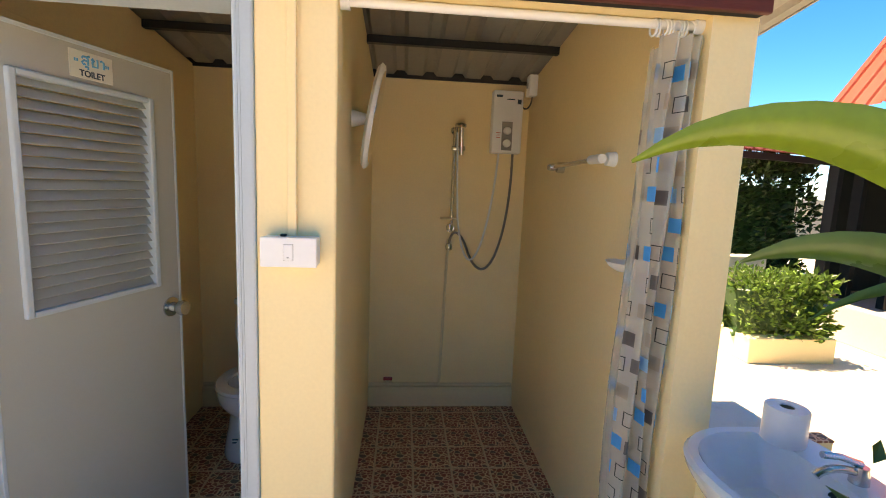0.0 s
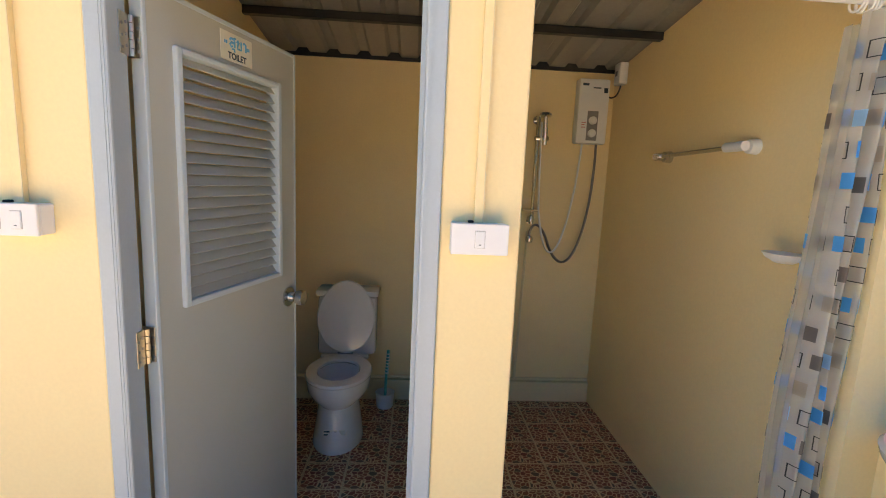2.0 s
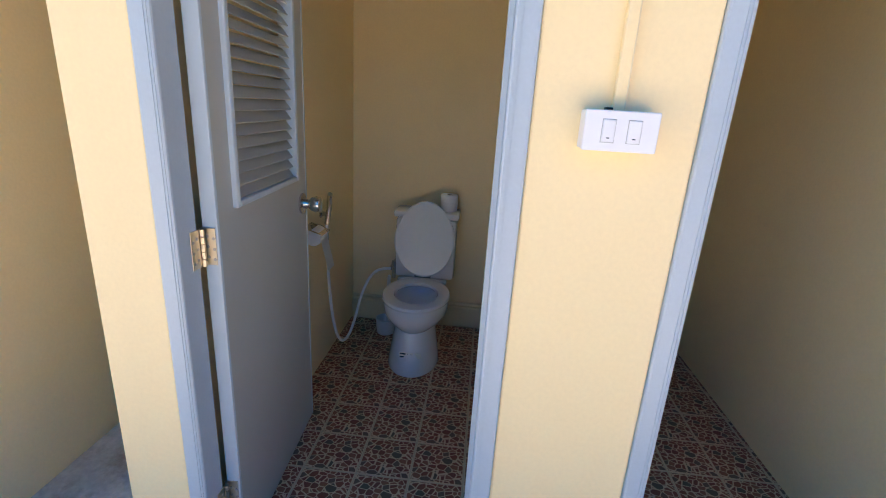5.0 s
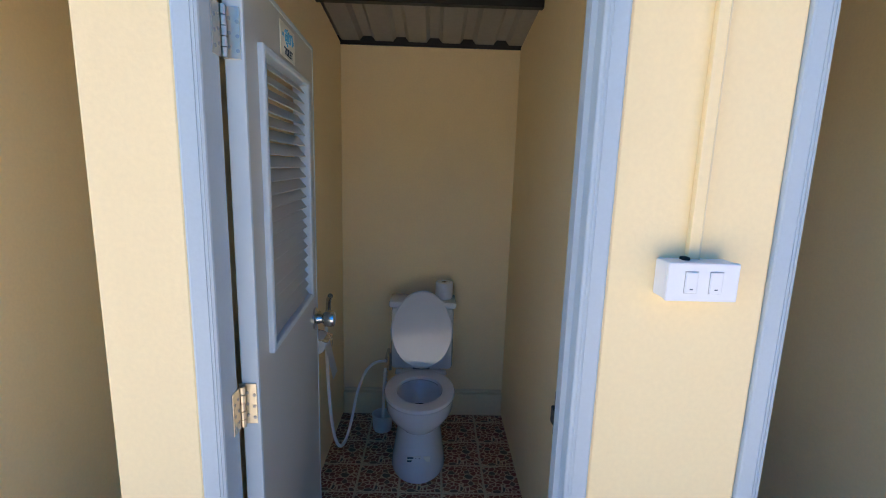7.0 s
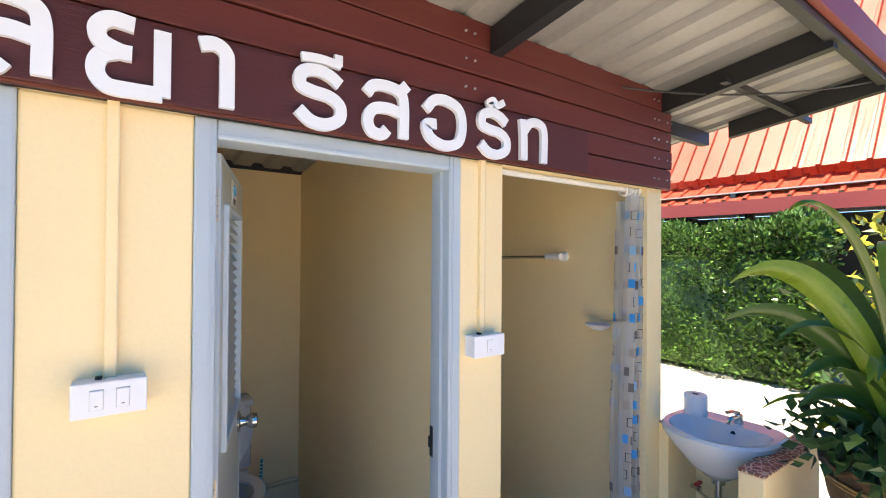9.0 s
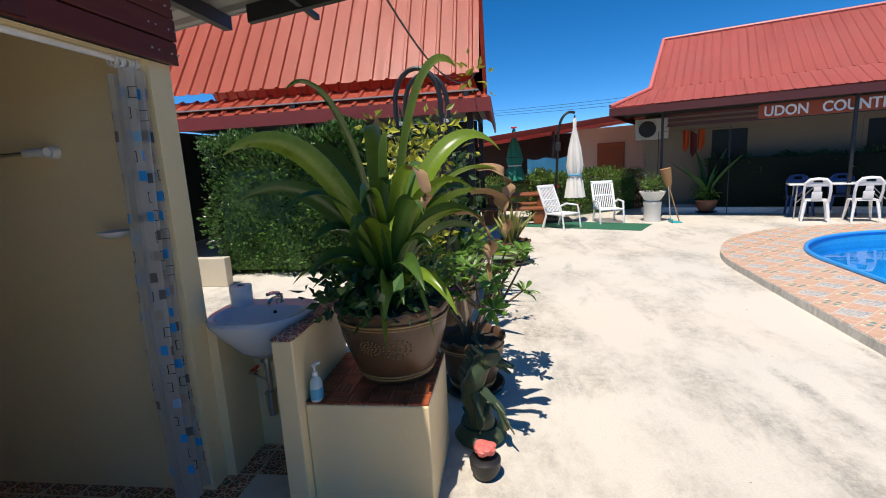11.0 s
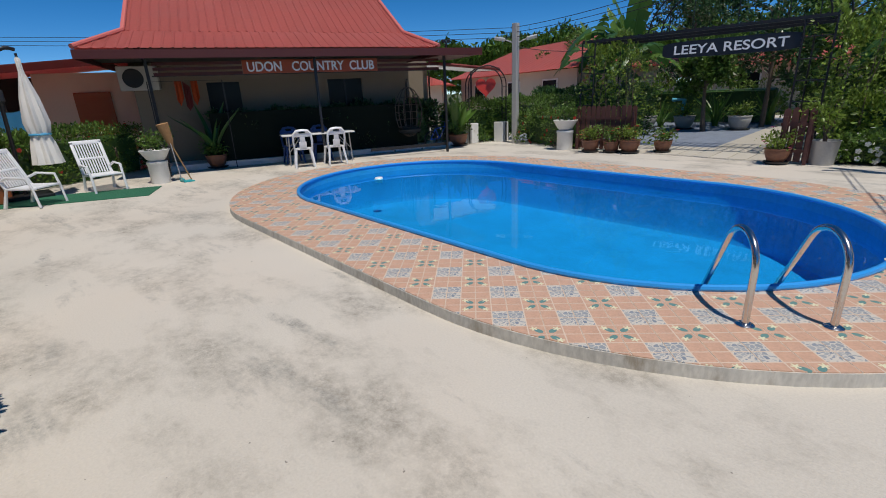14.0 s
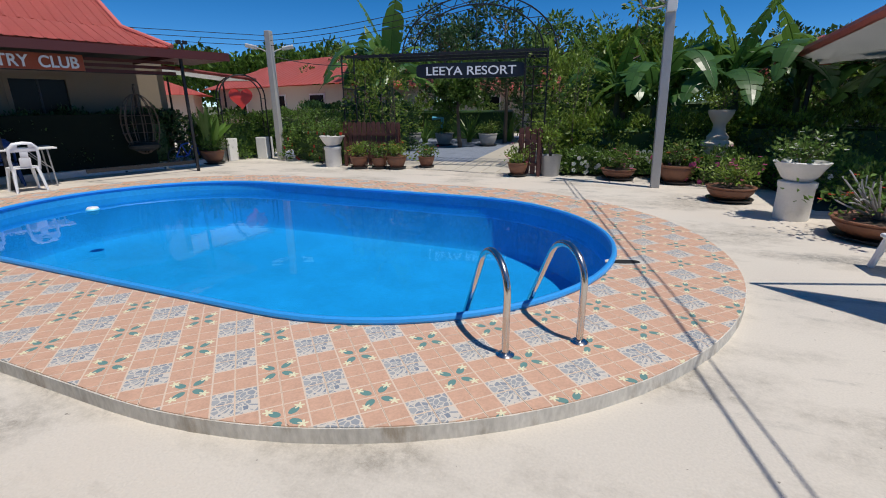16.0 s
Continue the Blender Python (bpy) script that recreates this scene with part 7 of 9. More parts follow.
for dx, dy, h, w in ((10.95, -1.72, 0.43, 0.34), (11.62, -1.85, 0.74, 0.75), (12.3, -1.95, 0.43, 0.34)):
    ob = thing("wooden_bench" if h < 0.6 else "wooden_table", (dx, dy, 0), "red-brown varnished slab bench" if h < 0.6 else "red-brown varnished slab table", "bench" if h < 0.6 else "table", turn=86)
    part("top", boxes(((-0.95, -w / 2, h - 0.07), (0.95, w / 2, h)), bevel=0.02), WOOD, ob)
    for x in (-0.62, 0.62):
        part("leg", boxes(((x - 0.13, -w / 2 + 0.05, 0), (x + 0.13, w / 2 - 0.05, h - 0.07)), bevel=0.03), WOOD, ob)


def tub_planter(at, scale, label, plant_seed, mat=LEAF, group="white tub planters", flowers=6, fm=RED_FLOWER, scallop=True, ph=0.45, pr=0.34):
    ob = thing("tub_planter", at, label, "planter", group)
    s = scale
    bm = bmesh.new()
    lathe(bm, [(0.20 * s, 0), (0.205 * s, 0.02), (0.205 * s, 0.42 * s), (0.22 * s, 0.44 * s), (0.22 * s, 0.50 * s), (0.19 * s, 0.51 * s), (0, 0.51 * s)], 32)
    part("tub", bm, WHITE_OLD, ob, smooth=True)
    bm = bmesh.new()
    lathe(bm, [(0.14 * s, 0.51 * s), (0.20 * s, 0.56 * s), (0.28 * s, 0.70 * s), (0.32 * s, 0.76 * s), (0.30 * s, 0.77 * s), (0.25 * s, 0.70 * s), (0, 0.68 * s)], 32, wave=0.03 if scallop else 0, waves=12)
    part("bowl", bm, WHITE_OLD, ob, smooth=True)
    bush("potted_plant", (at[0], at[1], 0.68 * s), "leafy plant growing in a white planter bowl", pr, ph, 0.07, 600, mat, plant_seed, flowers, flower_mat=fm, flower_size=0.035)
    return ob


tub_planter((10.72, -4.95, 0), 0.92, "white tub with a scalloped bowl planter", 31)
tub_planter((5.85, -13.35, 0), 1.0, "white tub with a plain bowl planter beside the fence", 32, LEAF, flowers=0, scallop=False)
tub_planter((-3.08, -9.95, 0), 1.0, "white tub with an angular bowl planter", 33, LEAF, flowers=45, fm=WHITE_FLOWER, scallop=False, ph=0.42, pr=0.36)
ob = thing("broom", (10.42, -5.42, 0), "straw broom leaning upside down by the tub", "broom", turn=20)
bm = bmesh.new()
tube(bm, [(0.10, -0.12, 0.0), (0.10, 0.18, 0.80)], 0.014, 8)
part("handle", bm, material("broom_handle", (0.42, 0.24, 0.10), 0.6, vary=0.1), ob)
bm = bmesh.new()
tube(bm, [(0.10, 0.17, 0.76), (0.10, 0.20, 0.88), (0.10, 0.29, 1.22)], 0.03, 10, taper=0.12, flat=0.5)
part("straw", bm, STRAW, ob, smooth=True)
ob = thing("dustpan", (10.36, -5.30, 0), "turquoise plastic dustpan with a long handle", "dustpan")
part("pan", boxes(((-0.13, -0.16, 0), (0.13, 0.06, 0.02)), ((-0.13, 0.04, 0), (0.13, 0.06, 0.09)), bevel=0.006), TURQUOISE, ob)
bm = bmesh.new()
tube(bm, [(0, 0.06, 0.05), (0.08, 0.10, 0.85)], 0.011, 8)
part("handle", bm, GALV, ob)


def potted(at, r, h, label, seedv, pr, ph, mat=LEAF, leaf=0.08, count=500, flowers=0, fm=RED_FLOWER, pot_mat=RED_POT, group="clay pots", plant_label="bushy green plant growing in a clay pot", sx=1, sy=1):
    clay_pot(at, r, h, label, pot_mat, False, False, True, group=group, sx=sx, sy=sy)
    return bush("potted_plant", (at[0], at[1], at[2] + h * 0.86), plant_label, pr, ph, leaf, count, mat, seedv, flowers, flower_mat=fm, flower_size=0.04)


def rosette(at, label, n, length, width, mat, seedv, up=(0.3, 1.2), name="strap_leaf_plant"):
    """Stiff sword leaves rising from one pot."""
    ob = thing(name, at, label, "plant")
    rng = random.Random(seedv)
    for k in range(n):
        a, q = k * 2.4, rng.uniform(*up)
        d = Vector((math.cos(a), math.sin(a), 0))
        ln = length * rng.uniform(0.65, 1.1)
        b0 = d * rng.uniform(0.01, 0.10)
        tip = b0 + d * ln * math.cos(q) + Vector((0, 0, ln * math.sin(q)))
        bm = bmesh.new()
        strap_leaf(bm, bez(b0, b0 + Vector((0, 0, ln * 0.35)), b0 * 0.4 + tip * 0.6 + Vector((0, 0, ln * 0.08)), tip, 9), width, twist=rng.uniform(-50, 50))
        part("leaf", bm, mat, ob)
    return ob


clay_pot((6.45, -1.58, 0), 0.30, 0.36, "wide brown clay pot on the concrete", TERRACOTTA, False, True, True, group="clay pots")
SNAKE = material("snake_plant_leaf", (0.27, 0.27, 0.07), 0.4, vary=0.3, big=18, bump=0, island=0.3, trans=0.15)
rosette((6.45, -1.58, 0.28), "clump of upright striped sword leaves in a pot", 44, 0.60, 0.055, SNAKE, 3, (0.9, 1.5), "snake_plant")
# plants between the pots and the pavilion
for i, (x, y, n, ln, m) in enumerate(((4.3, -0.95, 22, 0.75, STRAP_DARK), (4.75, -0.95, 22, 0.7, STRAP), (5.6, -0.6, 20, 0.9, STRAP_DARK), (3.5, -0.95, 18, 0.6, STRAP))):
    clay_pot((x, y, 0), 0.26, 0.42, "brown glazed pot in the row by the pavilion", TERRACOTTA, False, True, False, group="pots by the pavilion")
    rosette((x, y, 0.36), "arching green leaves growing in a glazed pot", n, ln, 0.09, m, 40 + i, (0.15, 1.1))
bush("shrub", (4.6, -0.45, 0), "tall leafy shrub beside the pavilion", 0.65, 1.7, 0.14, 1500, LEAF_DARK, 61, stems=8, category="shrub")
bush("shrub", (6.0, -0.40, 0), "tall climbing shrub at the pavilion corner", 0.55, 2.2, 0.13, 1300, LEAF_DARK, 62, stems=8, category="shrub")
bush("shrub", (3.2, -0.72, 0), "yellow-green leafy climber on the trellis arch", 0.42, 2.2, 0.085, 900, YELLOW_LEAF, 63, stems=6, category="shrub")
ob = thing("trellis_arch", (3.5, -0.80, 0), "black steel trellis arch with white rungs", "trellis", turn=84)
for y in (-0.14, 0.14):
    bm = bmesh.new()
    tube(bm, [(-0.20, y, 0), (-0.20, y, 2.1)] + arc((0, y, 2.1), 0.20, 180, 0, (1, 0, 0), (0, 0, 1.4), 10)[1:-1] + [(0.20, y, 2.1), (0.20, y, 0)], 0.022, 8)
    part("hoop", bm, BLACK_STEEL, ob, smooth=True)
for z in (0.5, 1.0, 1.5, 1.95):
    bm = bmesh.new()
    for x in (-0.20, 0.20):
        tube(bm, [(x, -0.14, z), (x, 0.14, z)], 0.014, 6)
    part("rung", bm, WHITE_OLD if z > 1.7 else BLACK_STEEL, ob)

# ---- pavilion with orange-red roof ----
pav = thing("pavilion", (6.85, -1.25, 0), "open pavilion with an orange-red ribbed roof and black posts", "pavilion")
for quad in (((0.0, 7.5, 2.57), (0.0, -0.05, 2.57), (0.75, 0.5, 2.95), (0.75, 7.5, 2.95)),
             ((0.0, -0.05, 2.57), (5.6, -0.05, 2.57), (5.0, 0.5, 2.95), (0.75, 0.5, 2.95)),
             ((0.55, 7.5, 3.05), (0.55, 0.10, 3.05), (2.9, 0.10, 6.4), (2.9, 7.5, 6.4)),
             ((5.2, 0.10, 3.05), (5.2, 7.5, 3.05), (2.9, 7.5, 6.4), (2.9, 0.10, 6.4))):
    bm = bmesh.new()
    roof_face(bm, quad, 0.28, 0.035)
    bmesh.ops.solidify(bm, geom=bm.faces[:], thickness=0.012)
    part("roof", bm, ORANGE_ROOF, pav)
part("gutter_board", boxes(((-0.04, -0.09, 2.36), (0.0, 7.5, 2.57)), ((0.0, -0.09, 2.36), (5.6, -0.05, 2.57))), RED_TRIM, pav)
bm = bmesh.new()
v = [bm.verts.new(p) for p in ((0.6, 0.2, 3.0), (5.15, 0.2, 3.0), (2.9, 0.2, 6.3))]
bm.faces.new(v)
bmesh.ops.solidify(bm, geom=bm.faces[:], thickness=0.05)
part("gable", bm, DARK_PANEL_SHADE, pav)
part("ceiling_sheet", boxes(((0.1, 0.1, 2.7), (5.3, 7.4, 2.72))), ZINC, pav)
for x, y in ((0.75, 0.3), (0.75, 3.2), (0.75, 6.2), (5.0, 0.3), (5.0, 3.2), (5.0, 6.2)):
    part("post", boxes(((x - 0.06, y - 0.06, 0), (x + 0.06, y + 0.06, 2.7)), bevel=0.006), BLACK_STEEL, pav)
for y in (0.3, 3.2, 6.2):
    part("beam", boxes(((0.1, y - 0.04, 2.58), (5.2, y + 0.04, 2.7))), BLACK_STEEL, pav)
# Screens added at two sides; their near-black colour is the shade under the roof.
part("back_screen", boxes(((5.15, 0.4, 0), (5.25, 7.5, 2.68)), ((0.9, 7.5, 0), (5.25, 7.6, 2.68))), DARK_PANEL_SHADE, pav, "near-black screen added for the shade under the pavilion roof")
hedge("tall_hedge", (6.38, 1.85, 0), (2.5, 0.75, 2.15), -88, 0.078, 17000, LEAF_HEDGE, 71, "tall dense green hedge in front of the pavilion")
lean = thing("lean_to", (4.7, 4.55, 0), "open lean-to with a maroon ribbed sheet roof and black posts", "lean-to", turn=18.2)
bm = bmesh.new()
roof_face(bm, ((-1.5, -0.05, 2.22), (4.6, -0.05, 2.22), (4.6, 4.5, 2.85), (-1.5, 4.5, 2.85)), 0.2, 0.03)
bmesh.ops.solidify(bm, geom=bm.faces[:], thickness=0.01)
part("roof", bm, RED_TRIM, lean)
for x in (-1.2, 2.45, 3.15):
    part("post", boxes(((x - 0.07, 0.05, 0), (x + 0.07, 0.19, 2.2)), bevel=0.006), BLACK_STEEL, lean)
for y in (0.12, 1.6, 3.2):
    part("beam", boxes(((-1.4, y - 0.04, 2.10 + 0.135 * y), (4.5, y + 0.04, 2.19 + 0.135 * y))), BLACK_STEEL, lean)
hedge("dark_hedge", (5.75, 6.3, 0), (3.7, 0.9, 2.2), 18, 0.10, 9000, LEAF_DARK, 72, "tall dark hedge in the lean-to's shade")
structure("planter_wall", boxes(((3.72, 2.74, 0), (4.62, 3.3, 0.25)), bevel=0.01), CREAM, "low cream planter box")
structure("planter_pillar", boxes(((3.92, 3.5, 0), (4.42, 3.7, 0.94)), bevel=0.01), HOUSE_WALL)
structure("planter_wall_2", boxes(((5.35, 2.5, 0), (5.5, 3.6, 0.42)), bevel=0.01), HOUSE_WALL)
hedge("box_hedge", (4.12, 3.02, 0.21), (0.86, 0.5, 0.62), 0, 0.07, 2600, LEAF, 73, "small rounded green hedge in a cream planter", rough=0.06)
banana((8.5, 11.5, 0), 1.9, 74, 8, 1.6)
banana((9.6, 12.5, 0), 2.2, 75, 8, 1.7)
structure("wall_far_north", boxes(((-12, 14, 0), (16, 14.2, 1.6))), HOUSE_WALL)
# hedges and flowers along the shed and the house
hedge("flower_hedge", (13.1, -3.9, 0), (3.4, 0.8, 1.15), 115, 0.085, 6500, LEAF, 81, "leafy hedge with small red flowers beside the house", 40, RED_FLOWER)
hedge("flower_hedge", (15.4, -1.2, 0), (5.5, 0.8, 1.05), 120, 0.09, 6000, LEAF, 82, "green hedge in front of the shed", 20, PINK)
hx, hy, _ = hp(1.9, 1.9)
hedge("garden_hedge", (hx, hy, 0), (2.6, 0.8, 1.25), -112, 0.085, 5000, LEAF, 83, "green hedge beside the veranda")
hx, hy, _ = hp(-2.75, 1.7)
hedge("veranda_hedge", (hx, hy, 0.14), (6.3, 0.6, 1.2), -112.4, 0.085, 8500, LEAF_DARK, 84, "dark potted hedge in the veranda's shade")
potted(hp(-5.96, 1.2, 0.0), 0.26, 0.34, "brown pot by the veranda", 85, 0.3, 0.3)
rosette(hp(-5.96, 1.2, 0.3), "tall young palm growing in a pot", 9, 1.35, 0.13, BANANA, 86, (0.8, 1.35), "young_palm")
ob = thing("hanging_cloth", hp(-6.3, 0.9, 1.25), "orange cloths hanging on a line", "cloth", turn=-112.4)
for k in range(3):
    bm = bmesh.new()
    vs = [[bm.verts.new((-0.24 + 0.17 * k + 0.030 * i * (1 - 0.0 * k), 0.03 * math.sin(i * 1.9 + k), z * (1 - 0.03 * i * (k % 2)))) for z in (0.30 + 0.06 * abs(i - 2) - 0.12 * (k == 1), 0.85)] for i in range(6)]
    for A, B in zip(vs, vs[1:]):
        bm.faces.new((A[0], B[0], B[1], A[1]))
    bmesh.ops.solidify(bm, geom=bm.faces[:], thickness=0.006)
    part("cloth", bm, ORANGE_CLOTH if k != 1 else RED_TRIM, ob)
part("line", boxes(((-0.8, -0.004, 0.85), (0.8, 0.004, 0.858)), ((-0.8, -0.01, -1.25), (-0.78, 0.01, 0.86)), ((0.78, -0.01, -1.25), (0.8, 0.01, 0.86))), BLACK_STEEL, ob)
# egg chair and bicycle in the veranda's shade
ob = thing("egg_chair", hp(-0.75, 0.95), "dark hanging egg chair on a curved stand", "chair", turn=-112.4)
bm = bmesh.new()
tube(bm, [(-0.45, 0.2, 0.02), (0.0, 0.45, 0.03), (0.45, 0.2, 0.02)] , 0.025, 8)
tube(bm, bez((0.0, 0.45, 0.03), (0.25, 0.65, 1.2), (0.15, 0.55, 2.1), (0.0, 0.0, 1.98), 14), 0.028, 8)
part("stand", bm, BLACK_STEEL, ob, smooth=True)
bm = bmesh.new()
for k in range(12):
    a = math.pi * (0.15 + 0.7 * k / 11) + math.pi / 2 * 0
    tube(bm, [(0.40 * math.cos(2 * math.pi * k / 12) * math.sin(t), 0.32 * math.sin(2 * math.pi * k / 12) * math.sin(t) if math.sin(2 * math.pi * k / 12) > -0.4 else -0.13 * math.sin(t), 1.1 + 0.68 * math.cos(t)) for t in (math.pi * q / 12 for q in range(13))], 0.012, 5)
for z, r0 in ((0.7, 0.32), (0.9, 0.39), (1.1, 0.40), (1.3, 0.39), (1.5, 0.32)):
    tube(bm, arc((0, 0, z), r0, -25, 205, (1, 0, 0), (0, 0.8, 0), 16), 0.010, 5)
tube(bm, [(0, 0, 1.78), (0, 0, 1.98)], 0.012, 6)
part("basket", bm, material("dark_wicker", (0.10, 0.075, 0.06), 0.7, vary=0.2), ob)
bm = bmesh.new()
superloft(bm, [(0, 0.0, 0.20, 0.18, 0.50), (0, 0.0, 0.33, 0.28, 0.56), (0, 0.0, 0.33, 0.28, 0.63), (0, 0, 0.25, 0.2, 0.68)], 24)
part("cushion", bm, DARK_PANEL_SHADE, ob, smooth=True)
ob = thing("bicycle", hp(0.35, 1.35), "small blue children's bicycle parked in the shade", "bicycle", turn=-95)
for x in (-0.35, 0.35):
    bm = bmesh.new()
    tube(bm, arc((x, 0, 0.25), 0.23, 0, 360, (1, 0, 0), (0, 0, 1), 28), 0.022, 8)
    w = part("wheel", bm, BLACK_STEEL, ob, smooth=True)
    bm = bmesh.new()
    for k in range(8):
        a = math.pi * 2 * k / 8
        tube(bm, [(x, 0, 0.25), (x + 0.22 * math.cos(a), 0, 0.25 + 0.22 * math.sin(a))], 0.003, 4)
    part("spokes", bm, GALV, w)
bm = bmesh.new()
for a, b in (((-0.35, 0, 0.25), (-0.15, 0, 0.55)), ((-0.15, 0, 0.55), (0.25, 0, 0.6)), ((0.25, 0, 0.7), (0.35, 0, 0.25)), ((-0.15, 0, 0.55), (0.0, 0, 0.26)), ((0.0, 0, 0.26), (0.25, 0, 0.6)), ((-0.35, 0, 0.25), (0.0, 0, 0.26))):
    tube(bm, [a, b], 0.017, 8)
part("frame", bm, material("blue_bicycle_paint", (0.02, 0.10, 0.55), 0.3, vary=0.05), ob)
bm = bmesh.new()
tube(bm, [(0.22, -0.22, 0.78), (0.25, -0.1, 0.74), (0.25, 0.1, 0.74), (0.22, 0.22, 0.78)], 0.013, 8)
part("handlebar", bm, GALV, ob)
part("saddle", boxes(((-0.27, -0.06, 0.60), (-0.05, 0.06, 0.66)), bevel=0.025), BLACK_STEEL, ob)

# ---- garden gate, poles and far garden ----
for x, y, h in ((9.45, -13.75, 0.62), (8.85, -14.55, 0.62)):
    structure("gate_pier", boxes(((x - 0.17, y - 0.17, 0), (x + 0.17, y + 0.17, h)), bevel=0.012), WHITE_OLD, "low pale gate pier")
ob = thing("garden_arch", (9.15, -14.15, 0), "black steel garden arch with a red heart", "arch", turn=math.degrees(math.atan2(-0.8, -0.6)))
for y in (-0.22, 0.22):
    bm = bmesh.new()
    tube(bm, [(-0.60, y, 0), (-0.60, y, 1.75)] + arc((0, y, 1.75), 0.60, 180, 0, (1, 0, 0), (0, 0, 0.95), 18)[1:-1] + [(0.60, y, 1.75), (0.60, y, 0)], 0.018, 8)
    part("hoop", bm, BLACK_STEEL, ob, smooth=True)
bm = bmesh.new()
for x in (-0.60, 0.60):
    for z in (0.5, 0.9, 1.3, 1.7):
        tube(bm, [(x, -0.22, z), (x, 0.22, z)], 0.010, 6)
for k in range(1, 8):
    a = math.pi * k / 8
    tube(bm, [(0.6 * math.cos(a), -0.22, 1.75 + 0.57 * math.sin(a)), (0.6 * math.cos(a), 0.22, 1.75 + 0.57 * math.sin(a))], 0.010, 6)
part("rungs", bm, BLACK_STEEL, ob)
bm = bmesh.new()
ring = []
for k in range(40):
    t = 2 * math.pi * k / 40
    ring.append((0.020 * 16 * math.sin(t) ** 3, 0.020 * (13 * math.cos(t) - 5 * math.cos(2 * t) - 2 * math.cos(3 * t) - math.cos(4 * t))))
f0 = [bm.verts.new((x, -0.03, 1.72 + z)) for x, z in ring]
f1 = [bm.verts.new((x, 0.03, 1.72 + z)) for x, z in ring]
bm.faces.new(f0), bm.faces.new(f1[::-1])
for k in range(40):
    bm.faces.new((f0[k], f1[k], f1[(k + 1) % 40], f0[(k + 1) % 40]))
part("heart", bm, material("red_plastic_heart", (0.55, 0.04, 0.03), 0.4, vary=0.06), ob, "red heart")
potted((9.35, -13.0, 0), 0.30, 0.36, "red clay pot by the veranda post", 91, 0.35, 0.35)
rosette((9.35, -13.0, 0.3), "tall broad-leaved plant growing in a pot", 16, 1.15, 0.20, BANANA_LIGHT, 92, (0.9, 1.5), "broad_leaf_plant")


def pole(name, at, top, r, mat, label, lamps, wires_at, lean=(0, 0)):
    ob = thing(name, at, label, "pole")
    bm = bmesh.new()
    q = (lean[0], lean[1], top)
    box(bm, (-r, -r, 0), (r, r, top), 0.01)
    for v in bm.verts:
        v.co.x += lean[0] * v.co.z / top
        v.co.y += lean[1] * v.co.z / top
    part("shaft", bm, mat, ob)
    for a, z in lamps:
        d = Vector((math.cos(a), math.sin(a), 0))
        bm = bmesh.new()
        b0 = Vector((lean[0] * z / top, lean[1] * z / top, z))
        tube(bm, [b0, b0 + d * 0.20 + Vector((0, 0, 0.10)), b0 + d * 0.38 + Vector((0, 0, 0.16))], 0.018, 8)
        arm = part("lamp_arm", bm, GALV, ob)
        bm = bmesh.new()
        tube(bm, [b0 + d * 0.32 + Vector((0, 0, 0.14)), b0 + d * 0.62 + Vector((0, 0, 0.20))], 0.07, 10, flat=0.45)
        part("lamp_head", bm, WHITE_OLD, arm)
    for z in wires_at:
        b0 = Vector((lean[0] * z / top, lean[1] * z / top, z))
        bm = bmesh.new()
        lathe(bm, [(0.02, -0.04), (0.035, -0.02), (0.02, 0), (0.035, 0.02), (0.02, 0.04)], 12, b0 + Vector((r + 0.03, 0, 0)))
        part("insulator", bm, BROWN_GLAZE, ob)
    return ob


pole("utility_pole", (8.12, -14.3, 0), 3.42, 0.08, CONCRETE_POST, "square concrete utility pole with two lamps", ((0.6, 2.85), (-2.4, 2.85)), (3.05, 3.18, 3.31))
pole("lamp_post", (-1.62, -12.1, 0), 4.35, 0.075, GALV, "leaning galvanised steel post with cables", ((0.3, 3.05),), (3.9, 4.1, 4.25), (0.14, 0))


def cable(a, b, sag, r=0.008):
    ob = thing("cable", (0, 0, 0), "thin black overhead cable", "cable", "overhead cables")
    a, b = Vector(a), Vector(b)
    bm = bmesh.new()
    tube(bm, [a.lerp(b, k / 20) - Vector((0, 0, sag * 4 * k / 20 * (1 - k / 20))) for k in range(21)], r, 5)
    part("wire", bm, BLACK_STEEL, ob)


for z in (3.05, 3.18, 3.31):
    cable((8.23, -14.3, z), (34, 4, z + 1.9), 0.30)
    cable((8.23, -14.3, z), (-1.45, -12.1, z + 0.95), 0.30)
cable((8.12, -14.3, 2.8), (5.0, -15.5, 2.70), 0.2, 0.01)
ob = thing("junction_box", (-1.52, -12.02, 2.95), "pale junction box with a bent conduit on the leaning post", "junction box")
part("case", boxes(((-0.08, -0.005, 0), (0.08, 0.07, 0.30)), bevel=0.01), WHITE_OLD, ob)
bm = bmesh.new()
tube(bm, bez((0.08, 0.03, 0.10), (0.40, 0.03, 0.02), (0.55, 0.03, 0.02), (0.50, 0.03, 0.45), 12), 0.016, 8)
part("conduit", bm, GALV, ob, smooth=True)
cable((-1.52, -12.1, 4.25), (-2.9, -0.80, 2.85), 0.10, 0.011)
cable((-1.52, -12.1, 4.0), (-3.05, -0.80, 2.85), 0.10, 0.008)
cable((-1.5, -12.1, 4.25), (-14, -13.5, 4.4), 0.3, 0.012)
cable((-1.5, -12.1, 4.05), (-14, -12.5, 4.1), 0.3, 0.012)
cable((2.15, -0.78, 2.66), (7.4, -1.1, 3.05), 0.35, 0.007)
cable((2.15, -0.78, 2.66), (7.45, -0.8, 3.05), 0.22, 0.005)
cable((0.9, -0.06, 2.50), (2.15, -0.78, 2.62), 0.06, 0.005)
